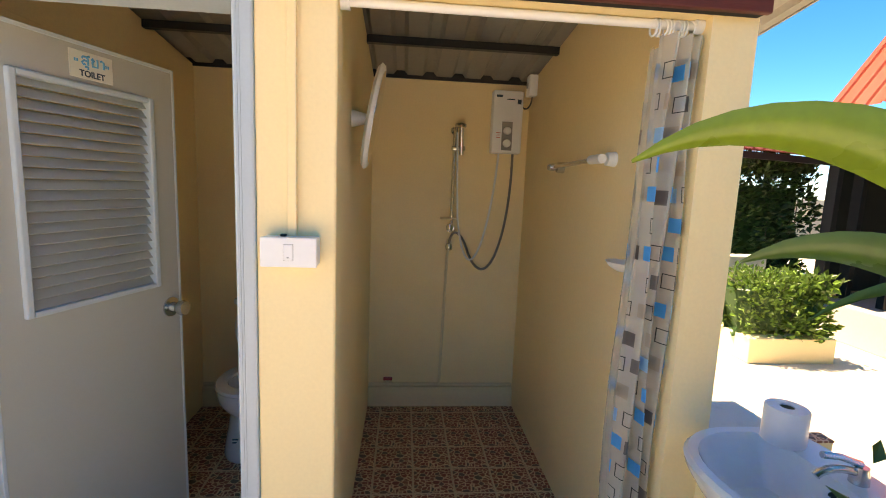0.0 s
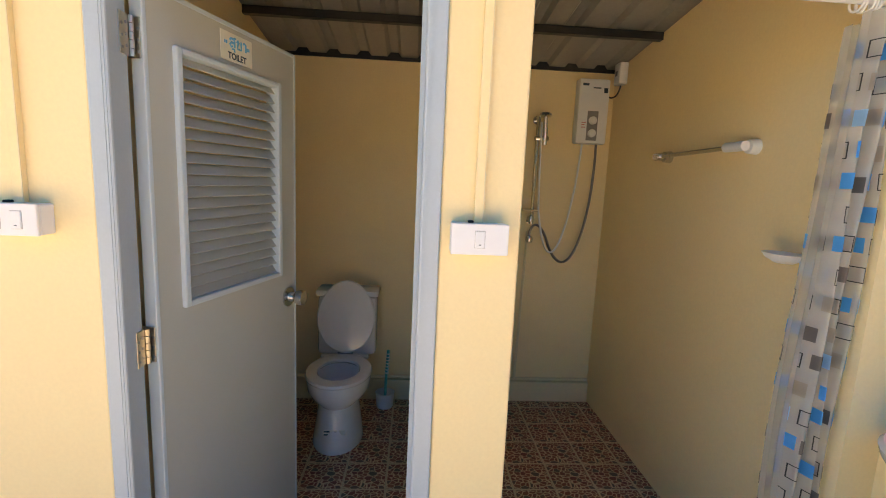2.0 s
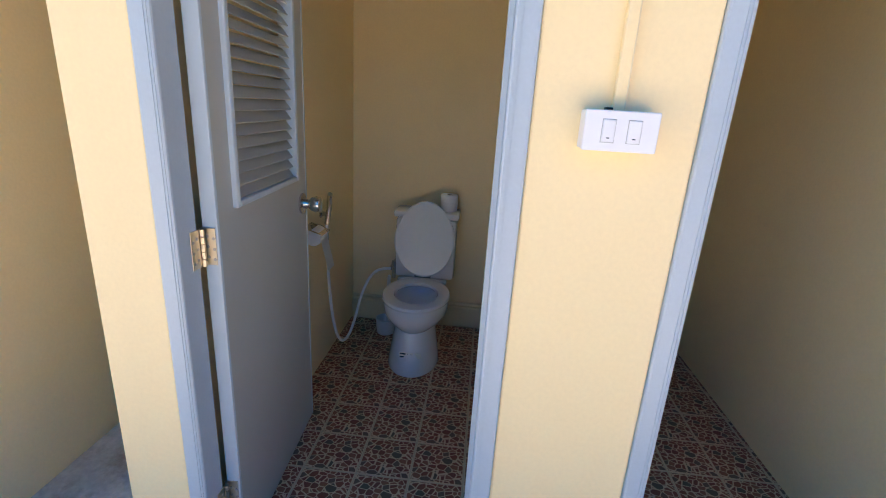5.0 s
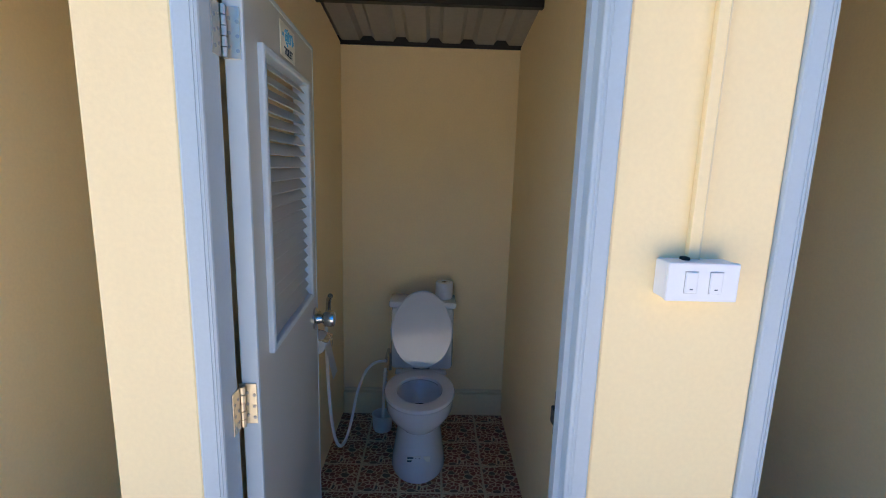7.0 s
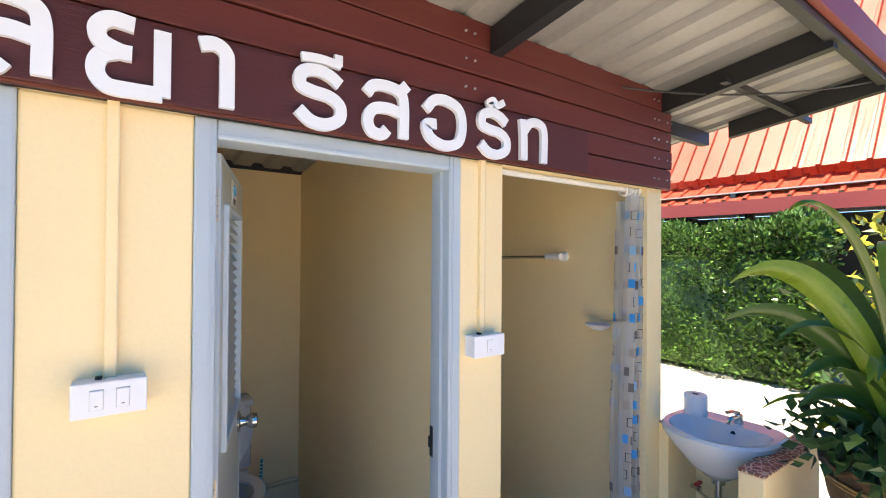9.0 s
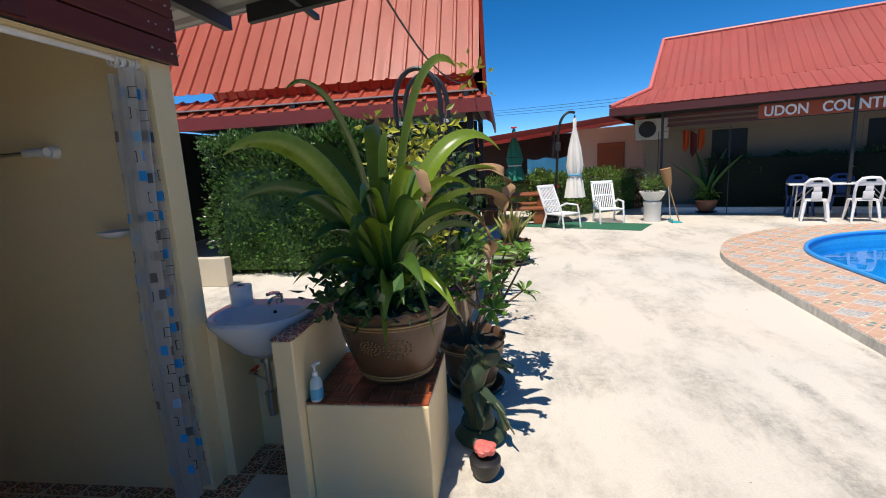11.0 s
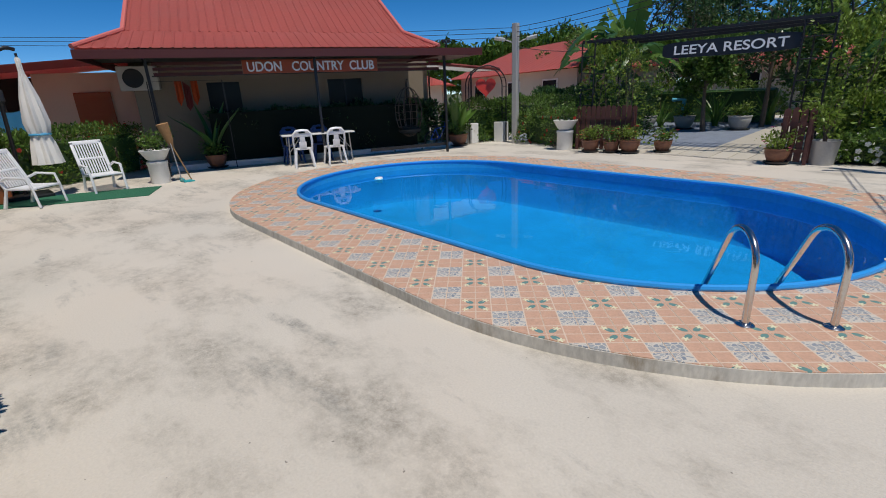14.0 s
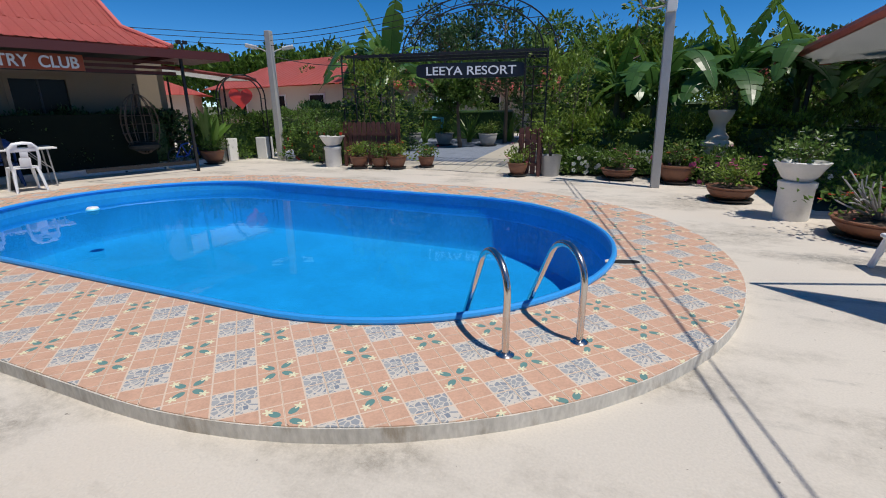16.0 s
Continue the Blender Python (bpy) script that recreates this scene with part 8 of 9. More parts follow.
ob = thing("roof_lamp", (2.20, -0.81, 2.62), "white street lamp on a bent arm at the roof corner", "lamp")
bm = bmesh.new()
tube(bm, [(0, 0, 0), (0.0, 0.0, 0.14), (0.10, -0.06, 0.26), (0.28, -0.16, 0.40)], 0.015, 8)
part("arm", bm, WHITE_OLD, ob, smooth=True)
bm = bmesh.new()
tube(bm, [(0.26, -0.15, 0.39), (0.44, -0.24, 0.44)], 0.06, 12, flat=0.5)
part("head", bm, WHITE_OLD, ob, smooth=True)
part("clamp", boxes(((-0.03, -0.03, -0.02), (0.03, 0.03, 0.07)), bevel=0.006), SIGN_BLUE, ob)

# pergola with its sign
perg = thing("pergola", (3.2, -14.0, 0), "black steel pergola over the garden entrance", "pergola")
PX0, PX1, PD = -2.55, 2.6, 1.5
for x, inner in ((PX0, -0.9), (PX1, 0.35)):
    for y in (0, -PD):
        for q in (0, inner * -0.55 if x < 0 else -0.35):
            bm = bmesh.new()
            tube(bm, [(x + q, y, 0), (x + q, y, 2.64)], 0.02, 6)
            part("post", bm, BLACK_STEEL, perg)
    for z in (0.7, 1.1, 1.5, 1.9, 2.3):
        bm = bmesh.new()
        q = -inner * 0.55 if x < 0 else -0.35
        tube(bm, [(x, 0, z), (x + q, 0, z)], 0.012, 6)
        tube(bm, [(x, 0, z), (x, -PD, z)], 0.012, 6)
        part("rung", bm, BLACK_STEEL, perg)
for y in (0, -PD / 2, -PD):
    part("beam", boxes(((PX0, y - 0.02, 2.62), (PX1, y + 0.02, 2.68))), BLACK_STEEL, perg)
for k in range(30):
    x = PX0 + (PX1 - PX0) * k / 29
    part("lath", boxes(((x - 0.012, -PD, 2.68), (x + 0.012, 0, 2.705))), BLACK_STEEL, perg)
AC, AR, AH = -0.72, 1.95, 1.30
for f in (1.0, 0.84):
    bm = bmesh.new()
    tube(bm, arc((AC, -0.75, 2.70), AR * f, 0, 180, (1, 0, 0), (0, 0, AH / AR), 30), 0.018, 6)
    part("arch_rod", bm, BLACK_STEEL, perg)
bm = bmesh.new()
ring = [(AC + AR * f * math.cos(a), -0.75, 2.70 + AH * f * math.sin(a)) for a, f in ((math.pi * k / 26, 1.0 if k % 2 else 0.84) for k in range(27))]
for a, b in zip(ring, ring[1:]):
    tube(bm, [a, b], 0.010, 5)
for k in (4, 8, 13, 18, 22):
    tube(bm, [ring[k], (ring[k][0], -0.75, 2.69)], 0.010, 5)
part("arch_brace", bm, BLACK_STEEL, perg)
sg = thing("hanging_sign", (2.42, -13.95, 2.26), "black rounded board with white capital letters under the pergola", "sign", turn=184.5)
bm = bmesh.new()
superloft(bm, [(0, 0, 1.30, 0.17, -0.015), (0, 0, 1.30, 0.17, 0.015)], 40, 6)
bmesh.ops.transform(bm, matrix=pose(0, 0, 0, 90), verts=bm.verts)
part("board", bm, BLACK_SIGN, sg)
t = lettering("lettering", "LEEYA RESORT", 0.19, Matrix.Translation((0, -0.018, -0.095)), WHITE, sg, 0.006, bold=0.003)
wd = max(v.co.x for v in t.data.vertices) - min(v.co.x for v in t.data.vertices)
t.scale = (2.12 / wd, 1, 1)
for x in (-0.8, 0.8):
    bm = bmesh.new()
    tube(bm, [(x, 0, 0.15), (x, 0, 0.38)], 0.006, 5)
    part("hanger", bm, BLACK_STEEL, sg)


def picket_fence(at, turn, n, h, label):
    ob = thing("picket_fence", at, label, "fence", "red-brown picket fences", turn)
    me = None
    for k in range(n):
        if me is None:
            bm = bmesh.new()
            box(bm, (-0.055, -0.012, 0.03), (0.055, 0.012, h), 0.004)
            tube(bm, [(0, -0.011, h - 0.01), (0, 0.011, h - 0.01)], 0.05, 12)
            p = part("picket", bm, FENCE, ob)
            me = p.data
        else:
            p = new("picket", me)
            p.parent = ob
        p.location = (0.13 * k, 0, 0.01 * ((k * 7) % 3))
    for z in (0.25, h - 0.25):
        part("rail", boxes(((-0.06, 0.013, z - 0.03), (0.13 * n - 0.06, 0.035, z + 0.03))), FENCE, ob)
    for x in (0.0, 0.13 * (n - 1)):
        part("post", boxes(((x - 0.03, 0.036, 0), (x + 0.03, 0.09, h - 0.1))), FENCE, ob)


FENCE = material("red_brown_fence_wood", (0.095, 0.035, 0.028), 0.6, vary=0.2, fine=30, stretch=(8, 8, 1), bump=0.25)
picket_fence((4.15, -13.62, 0), 2, 12, 1.05, "red-brown wooden picket fence behind the pots")
picket_fence((0.62, -12.98, 0), 2, 4, 0.98, "short red-brown wooden picket fence panel")
for i, (x, y, r, h) in enumerate(((5.0, -13.12, 0.21, 0.30), (4.5, -13.22, 0.19, 0.28), (4.08, -13.3, 0.24, 0.32), (3.45, -13.7, 0.20, 0.28), (1.05, -12.85, 0.21, 0.30))):
    potted((x, y, 0), r, h, "red-brown clay pot standing on the concrete", 100 + i, 0.30, 0.34, LEAF if i % 2 else LEAF_LIGHT, 0.06, 480, 8, PINK if i == 4 else RED_FLOWER)
ob = thing("galvanised_bucket", (0.40, -13.15, 0), "grey galvanised bucket planter", "bucket")
bm = bmesh.new()
lathe(bm, [(0.20, 0), (0.24, 0.42), (0.25, 0.44), (0.235, 0.44), (0.22, 0.40), (0, 0.38)], 28)
part("bucket", bm, GALV, ob, smooth=True)
bush("potted_plant", (0.40, -13.15, 0.38), "tall thin-leaved plant in a bucket", 0.35, 0.9, 0.09, 420, LEAF_LIGHT, 110)
# entrance floor, gravel and path
walk_ob = tagged(new("walkway"), "pale slabs of the garden entrance", "walkway", kind="structure")
for k in range(9):
    part("slab", boxes(((4.1 - 0.36 * k - 0.34, -14.98, 0.0), (4.1 - 0.36 * k, -13.35 + 0.03 * k, 0.012)), bevel=0.003), PAVE, walk_ob)
structure("gravel_bed", boxes(((2.66, -26, -0.02), (9.5, -15.0, 0.010))), GRAVEL, "blue-grey gravel beside the garden path")
structure("garden_path", boxes(((0.9, -30, -0.02), (2.65, -15.0, 0.016))), PAVE)
structure("garden_soil", boxes(((-14, -22, -0.02), (0.2, -13.3, 0.012)), ((-14, -13.3, -0.02), (-3.6, -10.6, 0.012))), SOIL)
ob = thing("water_tap_post", (5.1, -20.2, 0), "light blue painted water pipe stand", "tap")
bm = bmesh.new()
tube(bm, [(0, 0, 0), (0, 0, 1.0), (0.4, 0, 1.0)], 0.07, 10)
part("pipe", bm, material("light_blue_paint", (0.10, 0.42, 0.55), 0.5, vary=0.1), ob)

# flower bed, hedges and banana clumps along the yard's edge
hedge("flower_bed", (-0.95, -13.6, 0), (2.3, 0.7, 0.48), 2, 0.07, 4200, LEAF, 121, "low leafy bed with small white flowers", 110, WHITE_FLOWER, 0.14)
hedge("flower_bed", (-2.6, -12.9, 0), (1.9, 0.8, 0.50), -35, 0.07, 4200, LEAF, 122, "low leafy bed with pink and white flowers", 70, PINK, 0.14)
hedge("flower_bed", (-4.6, -11.2, 0), (3.6, 1.0, 0.55), -62, 0.08, 5200, LEAF_LIGHT, 123, "loose leafy bed with scattered white flowers", 60, WHITE_FLOWER, 0.16)
hedge("clipped_shrubs", (-1.5, -15.0, 0), (3.6, 1.0, 1.15), 4, 0.085, 7500, LEAF_LIGHT, 124, "clipped light green shrubs behind the flowers", rough=0.22)
hedge("clipped_shrubs", (-5.5, -14.4, 0), (4.6, 1.2, 1.25), -28, 0.09, 8500, LEAF_LIGHT, 125, "dense green shrubs behind the flowers", rough=0.24)
hedge("clipped_shrubs", (-7.0, -9.6, 0), (5.0, 1.0, 1.0), -75, 0.09, 6000, LEAF, 126, "dark green shrubs along the yard", rough=0.2)
hedge("flower_hedge", (6.75, -14.3, 0), (2.6, 0.9, 0.95), -25, 0.075, 5200, LEAF, 127, "loose shrub hedge with red flowers by the pole", 90, RED_FLOWER, 0.2)
hedge("garden_hedge", (9.5, -17.4, 0), (4.5, 0.8, 1.3), -25, 0.09, 5200, LEAF, 128, "green hedge behind the gate")
hedge("garden_hedge", (7.6, -18.0, 0), (4.5, 0.8, 1.5), -8, 0.10, 5200, LEAF_DARK, 129, "green hedge behind the pergola")
hedge("climbing_plant", (5.1, -14.6, 0), (1.3, 1.2, 2.45), 0, 0.10, 2600, LEAF_LIGHT, 130, "climbing plant growing up the pergola side", rough=0.34, core=False)
hedge("climbing_plant", (0.2, -14.7, 0), (1.1, 1.2, 2.6), 0, 0.10, 2600, LEAF_LIGHT, 131, "climbing plant growing up the pergola post", rough=0.34, core=False)
for i, (x, y, h, n, ln) in enumerate(((-3.7, -16.2, 2.1, 10, 2.0), (-2.3, -16.6, 1.5, 9, 1.8), (-1.0, -16.3, 1.8, 9, 1.9), (-4.9, -15.9, 1.6, 9, 1.8), (-6.6, -15.2, 1.6, 9, 1.7), (5.9, -17.4, 2.3, 10, 2.2), (6.5, -18.4, 2.1, 8, 2.0), (7.4, -19.0, 1.8, 8, 1.9), (8.4, -20.2, 2.1, 8, 1.9), (-8.6, -13.0, 1.5, 8, 1.7), (-0.4, -17.4, 1.6, 8, 1.7))):
    banana((x, y, 0), h, 140 + i, n, ln)
for i, (x, y, h, c, m, cl) in enumerate(((2.9, -21.5, 4.9, 1.5, LEAF_DARK, 0.3), (1.3, -22.5, 4.6, 1.4, LEAF, 0.3), (-0.9, -24.5, 4.6, 1.5, LEAF, 0.25), (-1.2, -17.8, 4.2, 0.9, LEAF_LIGHT, 0.3), (6.4, -25.0, 5.2, 1.7, LEAF_DARK, 0.3), (-5.5, -22.5, 3.4, 1.4, LEAF_DARK, 0.2), (-8.0, -18.0, 3.6, 1.6, LEAF, 0.2), (-9.5, -13.5, 3.2, 1.4, LEAF, 0.2),
                                         (-11.5, -9.5, 3.4, 1.5, LEAF_DARK, 0.2), (4.2, -19.4, 2.7, 0.75, LEAF, 0.5), (11.5, -24.0, 3.6, 1.5, LEAF, 0.2))):
    tree((x, y, 0), h, c, 160 + i, "leafy green garden tree behind the yard", m, 0.15, 4200, 0.09, cl, "garden trees")
for i, (x, y, L, h, m) in enumerate(((5.8, -23.6, 6.5, 1.55, LEAF_LIGHT), (0.2, -24.4, 4.6, 1.7, LEAF), (9.5, -21.8, 5.0, 1.5, LEAF), (-3.2, -19.6, 5.2, 1.9, LEAF), (0.0, -18.2, 2.0, 1.2, LEAF_LIGHT))):
    hedge("garden_hedge", (x, y, 0), (L, 1.0, h), 3 * i - 4, 0.11, 4600, m, 230 + i, "loose green garden shrubs beyond the gravel", rough=0.3)
for i, (x, y, s) in enumerate(((3.4, -20.9, 0.9), (4.4, -21.6, 1.2), (6.1, -21.0, 1.0), (2.9, -22.4, 1.3), (7.3, -20.2, 1.0), (0.3, -16.6, 0.9))):
    rosette((x, y, 0), "young palm with arching leaves in the garden", 16, s, 0.10, BANANA_LIGHT, 260 + i, (0.5, 1.45), "garden_palm")
for x in (3.3, 5.0, 6.3):
    clay_pot((x, -20.1, 0), 0.34, 0.46, "pale grey pot standing on the gravel", CONCRETE_POST, False, False, True, group="pots on the gravel")
    bush("potted_plant", (x, -20.1, 0.4), "leafy plant growing in a grey pot", 0.35, 0.45, 0.09, 300, LEAF_LIGHT, int(x * 10))
for i, (x, y, h, c, m) in enumerate(((-5.6, -17.6, 2.9, 1.2, LEAF), (-7.4, -16.4, 2.6, 1.2, LEAF_LIGHT), (-6.6, -19.2, 3.2, 1.3, LEAF_DARK))):
    tree((x, y, 0), h, c, 300 + i, "leafy green tree by the yard's corner", m, 0.13, 3600, 0.07, 0.2, "garden trees")
banana((-3.35, -15.6, 0), 1.75, 310, 10, 2.1)
banana((-1.85, -15.7, 0), 1.45, 311, 9, 1.9)
# far woods
rs = np.random.RandomState(9)
n = 60000
ang = rs.uniform(-2.75, -0.62, n)
dist = rs.uniform(44, 62, n)
hgt = (6.6 + 0.5 * np.sin(ang * 17) + 0.3 * np.sin(ang * 47 + 1) + rs.normal(0, 0.25, n)) * rs.uniform(0.0, 1.0, n) ** 0.4
P = np.stack([3 + dist * np.cos(ang), -8 + dist * np.sin(ang), hgt], 1)
O = np.stack([-np.cos(ang), -np.sin(ang), 0.4 + 0 * ang], 1)
woods = cloud("far_trees", P, O, 0.50, LEAF, None, 9)
tagged(woods, "line of green trees behind the houses", "trees", kind="stuff")

# neighbouring houses with red roofs
def far_house(at, turn, L, D, h, rise, label):
    ob = thing("neighbour_house", at, label, "house", "neighbouring houses", turn)
    part("wall", boxes(((-L / 2 + 0.6, -D / 2 + 0.6, 0), (L / 2 - 0.6, D / 2 - 0.6, h))), HOUSE_WALL, ob)
    bm = bmesh.new()
    A = [(-L / 2, -D / 2, h), (L / 2, -D / 2, h), (L / 2, D / 2, h), (-L / 2, D / 2, h)]
    r0, r1 = (-L / 2 + D * 0.35, 0, h + rise), (L / 2 - D * 0.35, 0, h + rise)
    roof_face(bm, (A[0], A[1], r1, r0), 0.4)
    roof_face(bm, (A[2], A[3], r0, r1), 0.4)
    roof_face(bm, (A[1], A[2], r1, r1), 0.4)
    roof_face(bm, (A[3], A[0], r0, r0), 0.4)
    bmesh.ops.solidify(bm, geom=bm.faces[:], thickness=0.02)
    part("roof", bm, RED_ROOF, ob)
    for x in (-L * 0.25, L * 0.05, L * 0.3):
        w = part("window", boxes(((x - 0.55, -D / 2 + 0.55, 0.9), (x + 0.55, -D / 2 + 0.61, 2.0))), WHITE_OLD, ob)
        part("pane", boxes(((x - 0.48, -D / 2 + 0.53, 0.97), (x + 0.48, -D / 2 + 0.56, 1.93))), GLASS_DARK, w)
    return ob


far_house((13.5, -25.5, 0), 158, 12.0, 7.0, 2.35, 1.5, "low house with a red metal roof behind the garden")
far_house((20.5, -21.5, 0), 130, 6.0, 5.0, 2.0, 0.9, "small house with a red roof beyond the gate")
far_house((3.2, -33.5, 0), 178, 9.0, 6.0, 2.3, 1.3, "low house with a red roof behind the bananas")
far_house((-9.0, -23.0, 0), 200, 7.0, 5.0, 2.4, 1.2, "house with a red roof behind the bananas")
far_house((31.0, 3.0, 0), 80, 11.0, 7.0, 2.2, 1.1, "grey-roofed house beyond the shed")
structure("wall_far_west", boxes(((-12.2, -16, 0), (-12.0, 14, 1.7))), HOUSE_WALL)
# carport roof at the yard's edge
ob = thing("carport", (-5.35, -12.6, 0), "carport with a pale lined roof and a red edge", "carport", turn=0)
bm = bmesh.new()
v = [bm.verts.new(p) for p in ((0.92, -3.64, 2.30), (1.08, 3.0, 2.88), (-6, 3.0, 3.3), (-6, -2.4, 2.45))]
bm.faces.new(v)
bmesh.ops.solidify(bm, geom=bm.faces[:], thickness=0.05)
part("roof_lining", bm, ROOF_UNDER, ob)
bm = bmesh.new()
for a, b in (((0.93, -3.64, 2.30), (1.09, 3.0, 2.88)), ((0.92, -3.66, 2.30), (-6, -2.42, 2.45))):
    tube(bm, [Vector(a) + Vector((0, 0, 0.04)), Vector(b) + Vector((0, 0, 0.04))], 0.085, 6, flat=0.6)
part("edge_board", bm, RED_ROOF, ob)
for x, y in ((0.45, -2.9), (0.45, 2.6), (-5.6, -1.6), (-5.6, 2.6)):
    bm = bmesh.new()
    tube(bm, [(x, y, 0), (x, y, 2.25 + (0.75 - x) * 0.15)], 0.05, 8)
    part("post", bm, BLACK_STEEL, ob)
# unseen sheet, spar and posts added to cast the wedge and thin line of shadow on the yard
ob = thing("shade_sail", (-5.6, -5.6, 0), "unseen triangular sheet on posts, added to cast a wedge shadow", "shade sail")
bm = bmesh.new()
corner = [Vector(p) for p in ((2.825, -1.153, 2.40), (0.35, 1.12, 2.42), (0.30, -0.72, 2.40))]
tri = [bm.verts.new(p) for p in corner]
bm.faces.new(tri)
bmesh.ops.solidify(bm, geom=bm.faces[:], thickness=0.004)
part("cloth", bm, WHITE_CLOTH, ob)
bm = bmesh.new()
tube(bm, [corner[0], (0.0, -1.93, 2.40)], 0.022, 8)
part("spar", bm, GALV, ob)
for x, y in ((0.0, -1.93), (0.25, 1.2), (0.22, -0.74)):
    bm = bmesh.new()
    tube(bm, [(x, y, 0), (x, y, 2.5)], 0.035, 10)
    part("post", bm, GALV, ob)
# urn, bowls and stool by the flower bed
ob = thing("garden_urn", (-2.93, -13.95, 0), "pale weathered stone urn on a pedestal", "urn")
bm = bmesh.new()
lathe(bm, [(0.22, 0), (0.22, 0.62), (0.31, 0.64), (0.31, 0.70), (0.20, 0.76), (0.21, 0.82), (0.13, 0.92), (0.11, 1.06), (0.16, 1.14), (0.20, 1.20), (0.24, 1.30), (0.24, 1.36), (0.19, 1.36), (0, 1.30)], 28)
part("urn", bm, HOUSE_WALL, ob, smooth=True)
bush("potted_plant", (-2.93, -13.95, 1.28), "thin leafy plant growing in the urn", 0.3, 0.45, 0.07, 260, LEAF_LIGHT, 190)
for i, (x, y, r, h, ph) in enumerate(((-2.60, -11.05, 0.34, 0.24, 0.45), (-1.0, -12.95, 0.33, 0.22, 0.4), (-2.05, -12.72, 0.33, 0.36, 0.5), (-3.62, -9.05, 0.44, 0.24, 0.5))):
    potted((x, y, 0), r, h, "wide red-brown clay bowl on the concrete", 200 + i, r * 1.3, ph, LEAF if i else LEAF_LIGHT, 0.07, 480, 14, RED_FLOWER if i > 1 else PINK)
ob = thing("desert_rose_roots", (-3.62, -9.05, 0.2), "bare grey branching stems in the clay bowl", "plant")
bm = bmesh.new()
rng = random.Random(77)
for k in range(26):
    a = rng.uniform(0, 6.28)
    d = Vector((math.cos(a), math.sin(a), 0))
    tube(bm, bez((0, 0, 0), d * 0.12 + Vector((0, 0, 0.12)), d * 0.3 + Vector((0, 0, rng.uniform(0.1, 0.4))), d * rng.uniform(0.25, 0.5) + Vector((0, 0, rng.uniform(0.2, 0.55))), 7), 0.018, 6, taper=0.008)
part("stem", bm, GALV, ob, smooth=True)
ob = thing("plastic_stool", (-3.28, -7.75, 0), "white plastic step stool on the concrete", "stool")
part("top", boxes(((-0.2, -0.17, 0.30), (0.2, 0.17, 0.34)), bevel=0.015), WHITE, ob)
for x in (-1, 1):
    for y in (-1, 1):
        bm = bmesh.new()
        tube(bm, [(x * 0.15, y * 0.12, 0.31), (x * 0.2, y * 0.17, 0)], 0.03, 8)
        part("leg", bm, WHITE, ob)

# ---- floor tiles of the cubicles ----
floor_tiles = tagged(new("floor_tiles"), "red-brown crazy-paving ceramic floor tiles", "tiles", kind="structure")
me = None
TS = 0.2155
for i in range(-10, 9):
    for j in range(-7, 4):
        x0, y0 = -0.163 + i * TS, 1.142 + j * TS
        x1, y1 = min(x0 + TS - 0.005, 1.60), min(y0 + TS - 0.005, BACK - 0.036)
        if y0 < -0.2 and x0 < 1.2 or y1 - y0 < 0.03 or x1 - x0 < 0.03 or x0 < -2.31 or y0 < -0.4:
            continue
        whole = abs(x1 - x0 - TS + 0.005) < 1e-6 and abs(y1 - y0 - TS + 0.005) < 1e-6
        if whole and me:
            t = new("tile", me)
            t.parent = floor_tiles
        else:
            t = part("tile", boxes(((0, 0, -0.010), (x1 - x0, y1 - y0, -0.004)), bevel=0.0015), MOSAIC, floor_tiles)
            if whole:
                me = t.data
        t.location = (x0, y0, 0.008)


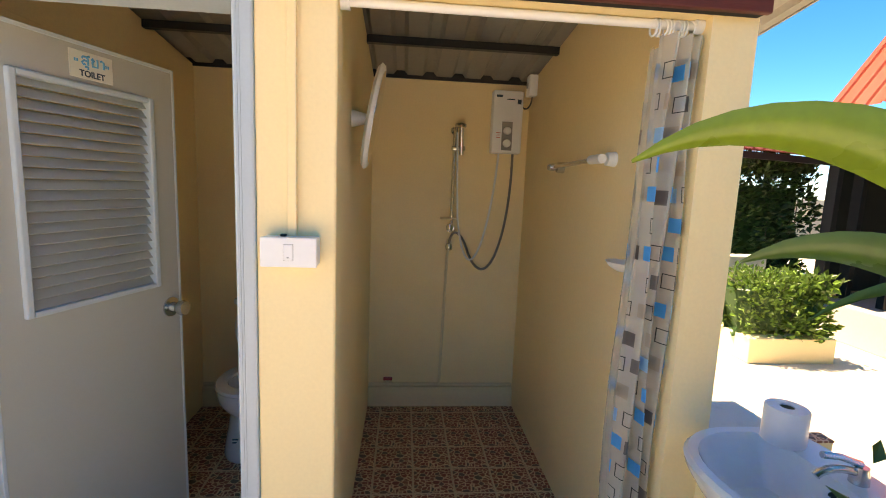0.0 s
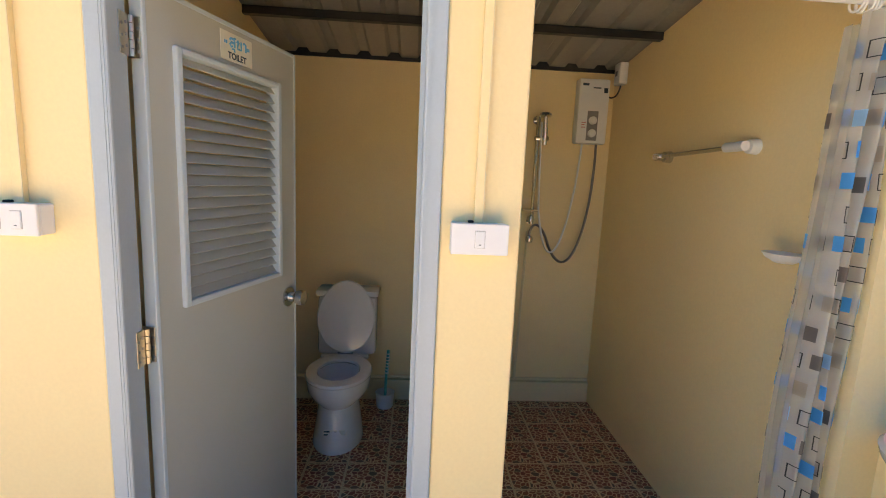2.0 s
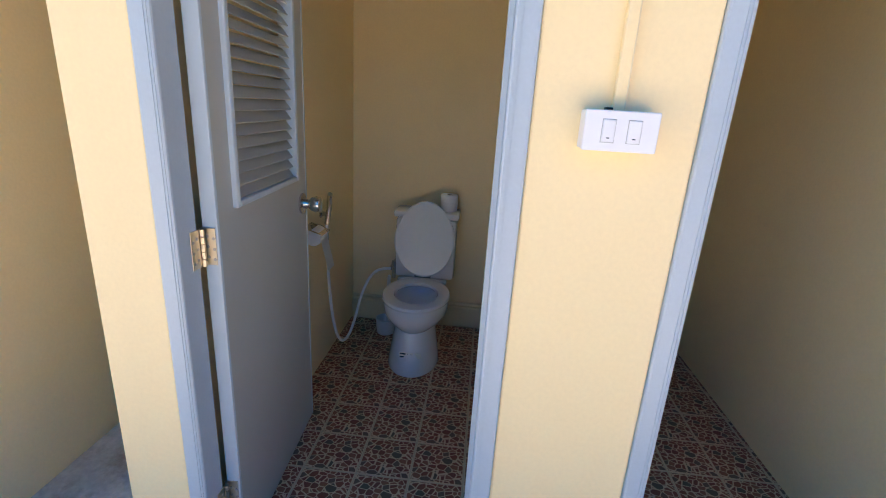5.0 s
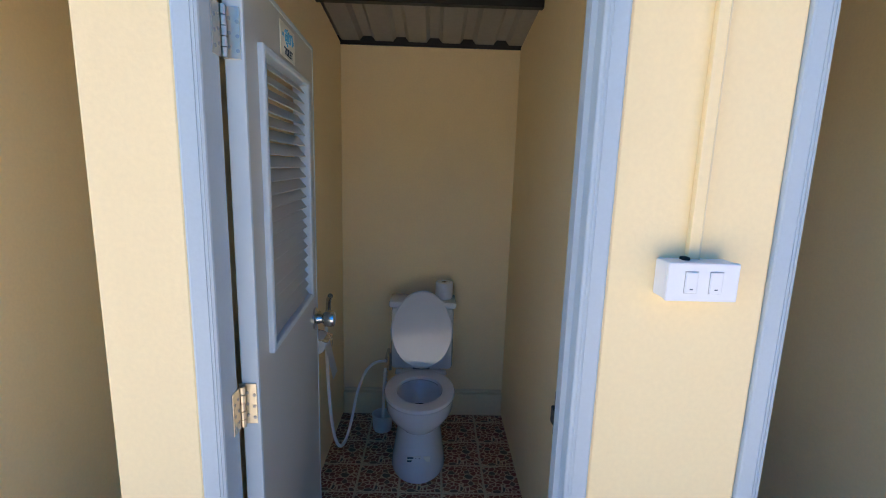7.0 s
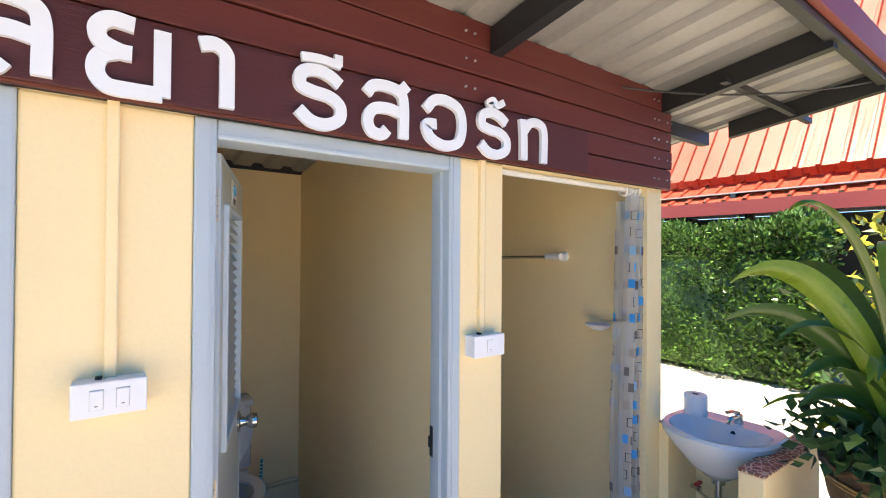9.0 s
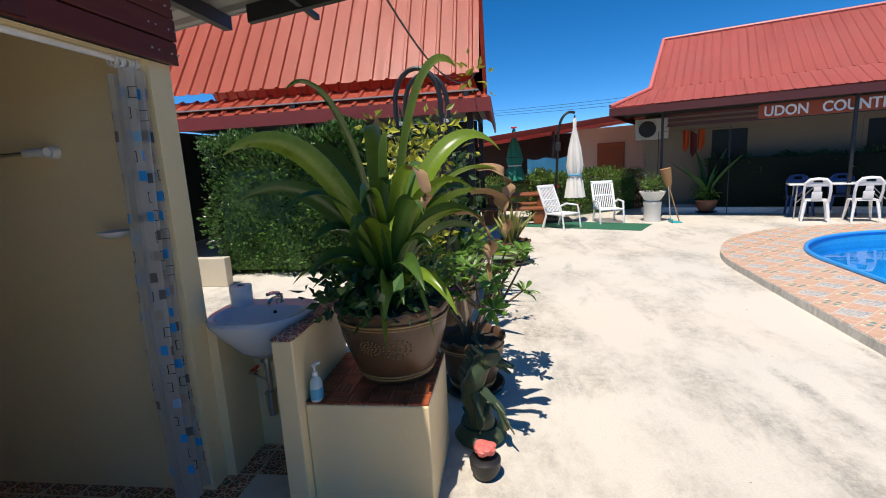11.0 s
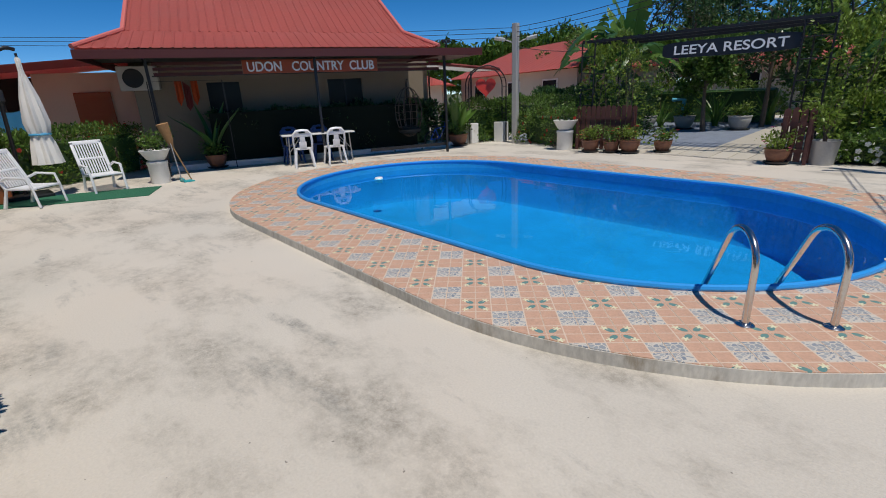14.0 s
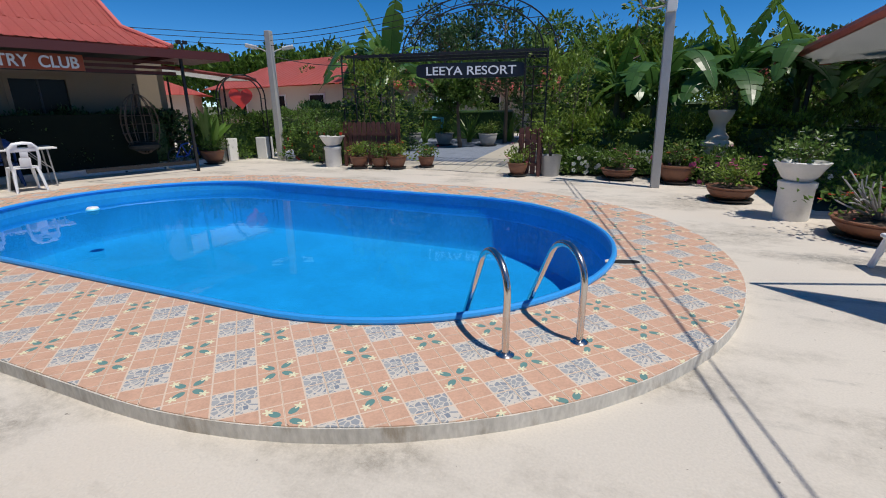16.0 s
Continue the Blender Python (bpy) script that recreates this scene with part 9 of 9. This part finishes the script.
# ---- tiles of the pool surround ----
def deck_tile_material():
    """Printed tile: plain orange cells, a grey radiating motif and a leaf-and-flower motif in turn."""
    m = material("printed_deck_tile", (0.60, 0.37, 0.26), 0.5, vary=0.17, big=18, fine=70, bump=0.1)
    n, l = m.node_tree.nodes, m.node_tree.links
    b = n["Principled BSDF"]
    plain = b.inputs["Base Color"].links[0].from_socket

    def mth(op, a, c=None, clamp=False):
        q = n.new("ShaderNodeMath")
        q.operation, q.use_clamp = op, clamp
        for i, v in enumerate((a, c)):
            if v is None:
                continue
            if isinstance(v, (int, float)):
                q.inputs[i].default_value = v
            else:
                l.new(v, q.inputs[i])
        return q.outputs[0]

    def mix(fac, a, c):
        q = n.new("ShaderNodeMix")
        q.data_type = "RGBA"
        l.new(fac, q.inputs[0])
        for i, v in ((6, a), (7, c)):
            if isinstance(v, tuple):
                q.inputs[i].default_value = (*v, 1)
            else:
                l.new(v, q.inputs[i])
        return q.outputs[2]

    geo, mp = n.new("ShaderNodeNewGeometry"), n.new("ShaderNodeMapping")
    mp.vector_type = "TEXTURE"
    mp.inputs["Location"].default_value = (TILE_O.x, TILE_O.y, 0)
    mp.inputs["Rotation"].default_value = (0, 0, TILE_TURN)
    mp.inputs["Scale"].default_value = (CELL, CELL, CELL)
    l.new(geo.outputs["Position"], mp.inputs["Vector"])
    sp = n.new("ShaderNodeSeparateXYZ")
    l.new(mp.outputs[0], sp.inputs[0])
    x, y = sp.outputs[0], sp.outputs[1]
    bx, by = mth("FLOORED_MODULO", mth("ADD", x, 1), 4), mth("FLOORED_MODULO", mth("ADD", y, 1), 4)
    isx, isy = mth("LESS_THAN", bx, 2), mth("LESS_THAN", by, 2)
    is_d = mth("MULTIPLY", isx, isy)
    is_f = mth("MULTIPLY", mth("SUBTRACT", 1, isx), mth("SUBTRACT", 1, isy))
    lx, ly = mth("SUBTRACT", mth("FLOORED_MODULO", bx, 2), 1), mth("SUBTRACT", mth("FLOORED_MODULO", by, 2), 1)
    ax, ay = mth("ABSOLUTE", lx), mth("ABSOLUTE", ly)
    # radiating motif: rings of petal-like cells between pale lines
    ang, rr = mth("ARCTAN2", ly, lx), mth("SQRT", mth("ADD", mth("POWER", lx, 2), mth("POWER", ly, 2)))
    co = n.new("ShaderNodeCombineXYZ")
    l.new(mth("MULTIPLY", ang, 2.6), co.inputs[0])
    l.new(mth("MULTIPLY", mth("POWER", rr, 0.8), 3.4), co.inputs[1])
    vo, vc = n.new("ShaderNodeTexVoronoi"), n.new("ShaderNodeTexVoronoi")
    vo.feature = "DISTANCE_TO_EDGE"
    for q in (vo, vc):
        q.inputs["Scale"].default_value, q.inputs["Randomness"].default_value = 1.0, 0.8
        l.new(co.outputs[0], q.inputs["Vector"])
    sc = n.new("ShaderNodeSeparateColor")
    l.new(vc.outputs["Color"], sc.inputs[0])
    cells = mix(sc.outputs[0], (0.40, 0.405, 0.40), (0.22, 0.255, 0.30))
    dcol = mix(mth("LESS_THAN", vo.outputs["Distance"], 0.085), cells, (0.62, 0.57, 0.50))
    # leaf and flower motif along the diagonals
    s, d = mth("ADD", ax, ay), mth("SUBTRACT", ax, ay)
    leaf = mth("LESS_THAN", mth("ADD", mth("POWER", mth("DIVIDE", mth("SUBTRACT", s, 0.80), 0.42), 2), mth("POWER", mth("DIVIDE", d, 0.26), 2)), 1)
    fx, fy = mth("SUBTRACT", ax, 0.66), mth("SUBTRACT", ay, 0.66)
    rad = mth("SQRT", mth("ADD", mth("POWER", fx, 2), mth("POWER", fy, 2)))
    petal = mth("ADD", 0.17, mth("MULTIPLY", 0.08, mth("COSINE", mth("MULTIPLY", mth("ARCTAN2", fy, fx), 5))))
    flower = mth("LESS_THAN", rad, petal)
    fcol = mix(flower, mix(leaf, plain, (0.13, 0.27, 0.25)), (0.74, 0.70, 0.48))
    col = mix(is_d, mix(is_f, plain, fcol), dcol)
    # pale joint lines between the printed cells
    ex = mth("ABSOLUTE", mth("SUBTRACT", mth("FLOORED_MODULO", x, 1), 0.5))
    ey = mth("ABSOLUTE", mth("SUBTRACT", mth("FLOORED_MODULO", y, 1), 0.5))
    line = mth("GREATER_THAN", mth("MAXIMUM", ex, ey), 0.462)
    col = mix(line, col, (0.70, 0.56, 0.44))
    l.new(col, b.inputs["Base Color"])
    return m


TILE_O, TILE_TURN, CELL = Vector((0.778, -4.584)), radians(40.2), 0.1108
DECK_TILE = deck_tile_material()
ux, uy = Vector((math.cos(TILE_TURN), math.sin(TILE_TURN))), Vector((-math.sin(TILE_TURN), math.cos(TILE_TURN)))
whole_me, near_count, rest = None, 0, bmesh.new()
T2S = 2 * CELL
K = 5


def tile_faces(bm, pts, z0, z1, org):
    top = [[bm.verts.new((p.x - org.x, p.y - org.y, z1)) for p in row] for row in pts]
    for j in range(K):
        for i in range(K):
            q = (top[j][i], top[j][i + 1], top[j + 1][i + 1], top[j + 1][i])
            a = sum((q[k].co.x * q[(k + 1) % 4].co.y - q[(k + 1) % 4].co.x * q[k].co.y) for k in range(4))
            if abs(a) > 1e-6:
                bm.faces.new(q)
    ring = top[0] + [top[j][K] for j in range(1, K + 1)] + top[K][-2::-1] + [top[j][0] for j in range(K - 1, 0, -1)]
    low = [bm.verts.new((v.co.x, v.co.y, z0)) for v in ring]
    for i in range(len(ring)):
        j = (i + 1) % len(ring)
        if (ring[i].co - ring[j].co).length > 1e-5:
            bm.faces.new((ring[j], ring[i], low[i], low[j]))


for i in range(-40, 41):
    for j in range(-60, 40):
        o = TILE_O + ux * (i * T2S) + uy * (j * T2S)
        off = [axis_offset(o + ux * T2S * a + uy * T2S * c)[1].length for a in (0, 1) for c in (0, 1)]
        if min(off) > DECK_R or max(off) < POOL_R + 0.03:
            continue
        whole = max(off) < DECK_R - 0.005 and min(off) > POOL_R + 0.02
        near = near_count < 300 and o.y > -6.9 and o.x < 5.5
        g = 0.0012
        if whole and near:
            if whole_me is None:
                bm = boxes(((g, g, -0.012), (T2S - g, T2S - g, 0.0)), bevel=0.0015)
                whole_me = part("tile", bm, DECK_TILE, deck)
                t = whole_me
            else:
                t = new("tile", whole_me.data)
                t.parent = deck
            t.matrix_basis = pose(o.x, o.y, DECK_Z, 0, 0, math.degrees(TILE_TURN))
            near_count += 1
            continue
        pts = []
        for c in range(K + 1):
            row = []
            for a in range(K + 1):
                p = o + ux * (g + (T2S - 2 * g) * a / K) + uy * (g + (T2S - 2 * g) * c / K)
                base_p, v = axis_offset(p)
                if v.length > DECK_R - 0.002:
                    p = base_p + v.normalized() * (DECK_R - 0.002)
                elif v.length < POOL_R + 0.02:
                    p = base_p + v.normalized() * (POOL_R + 0.02)
                row.append(p)
            pts.append(row)
        if near:
            bm = bmesh.new()
            tile_faces(bm, pts, DECK_Z - 0.012, DECK_Z, Vector((0, 0)))
            part("tile", bm, DECK_TILE, deck)
            near_count += 1
        else:
            tile_faces(rest, pts, DECK_Z - 0.012, DECK_Z, Vector((0, 0)))
tagged(part("tile_field", rest, DECK_TILE, deck), kind="stuff")
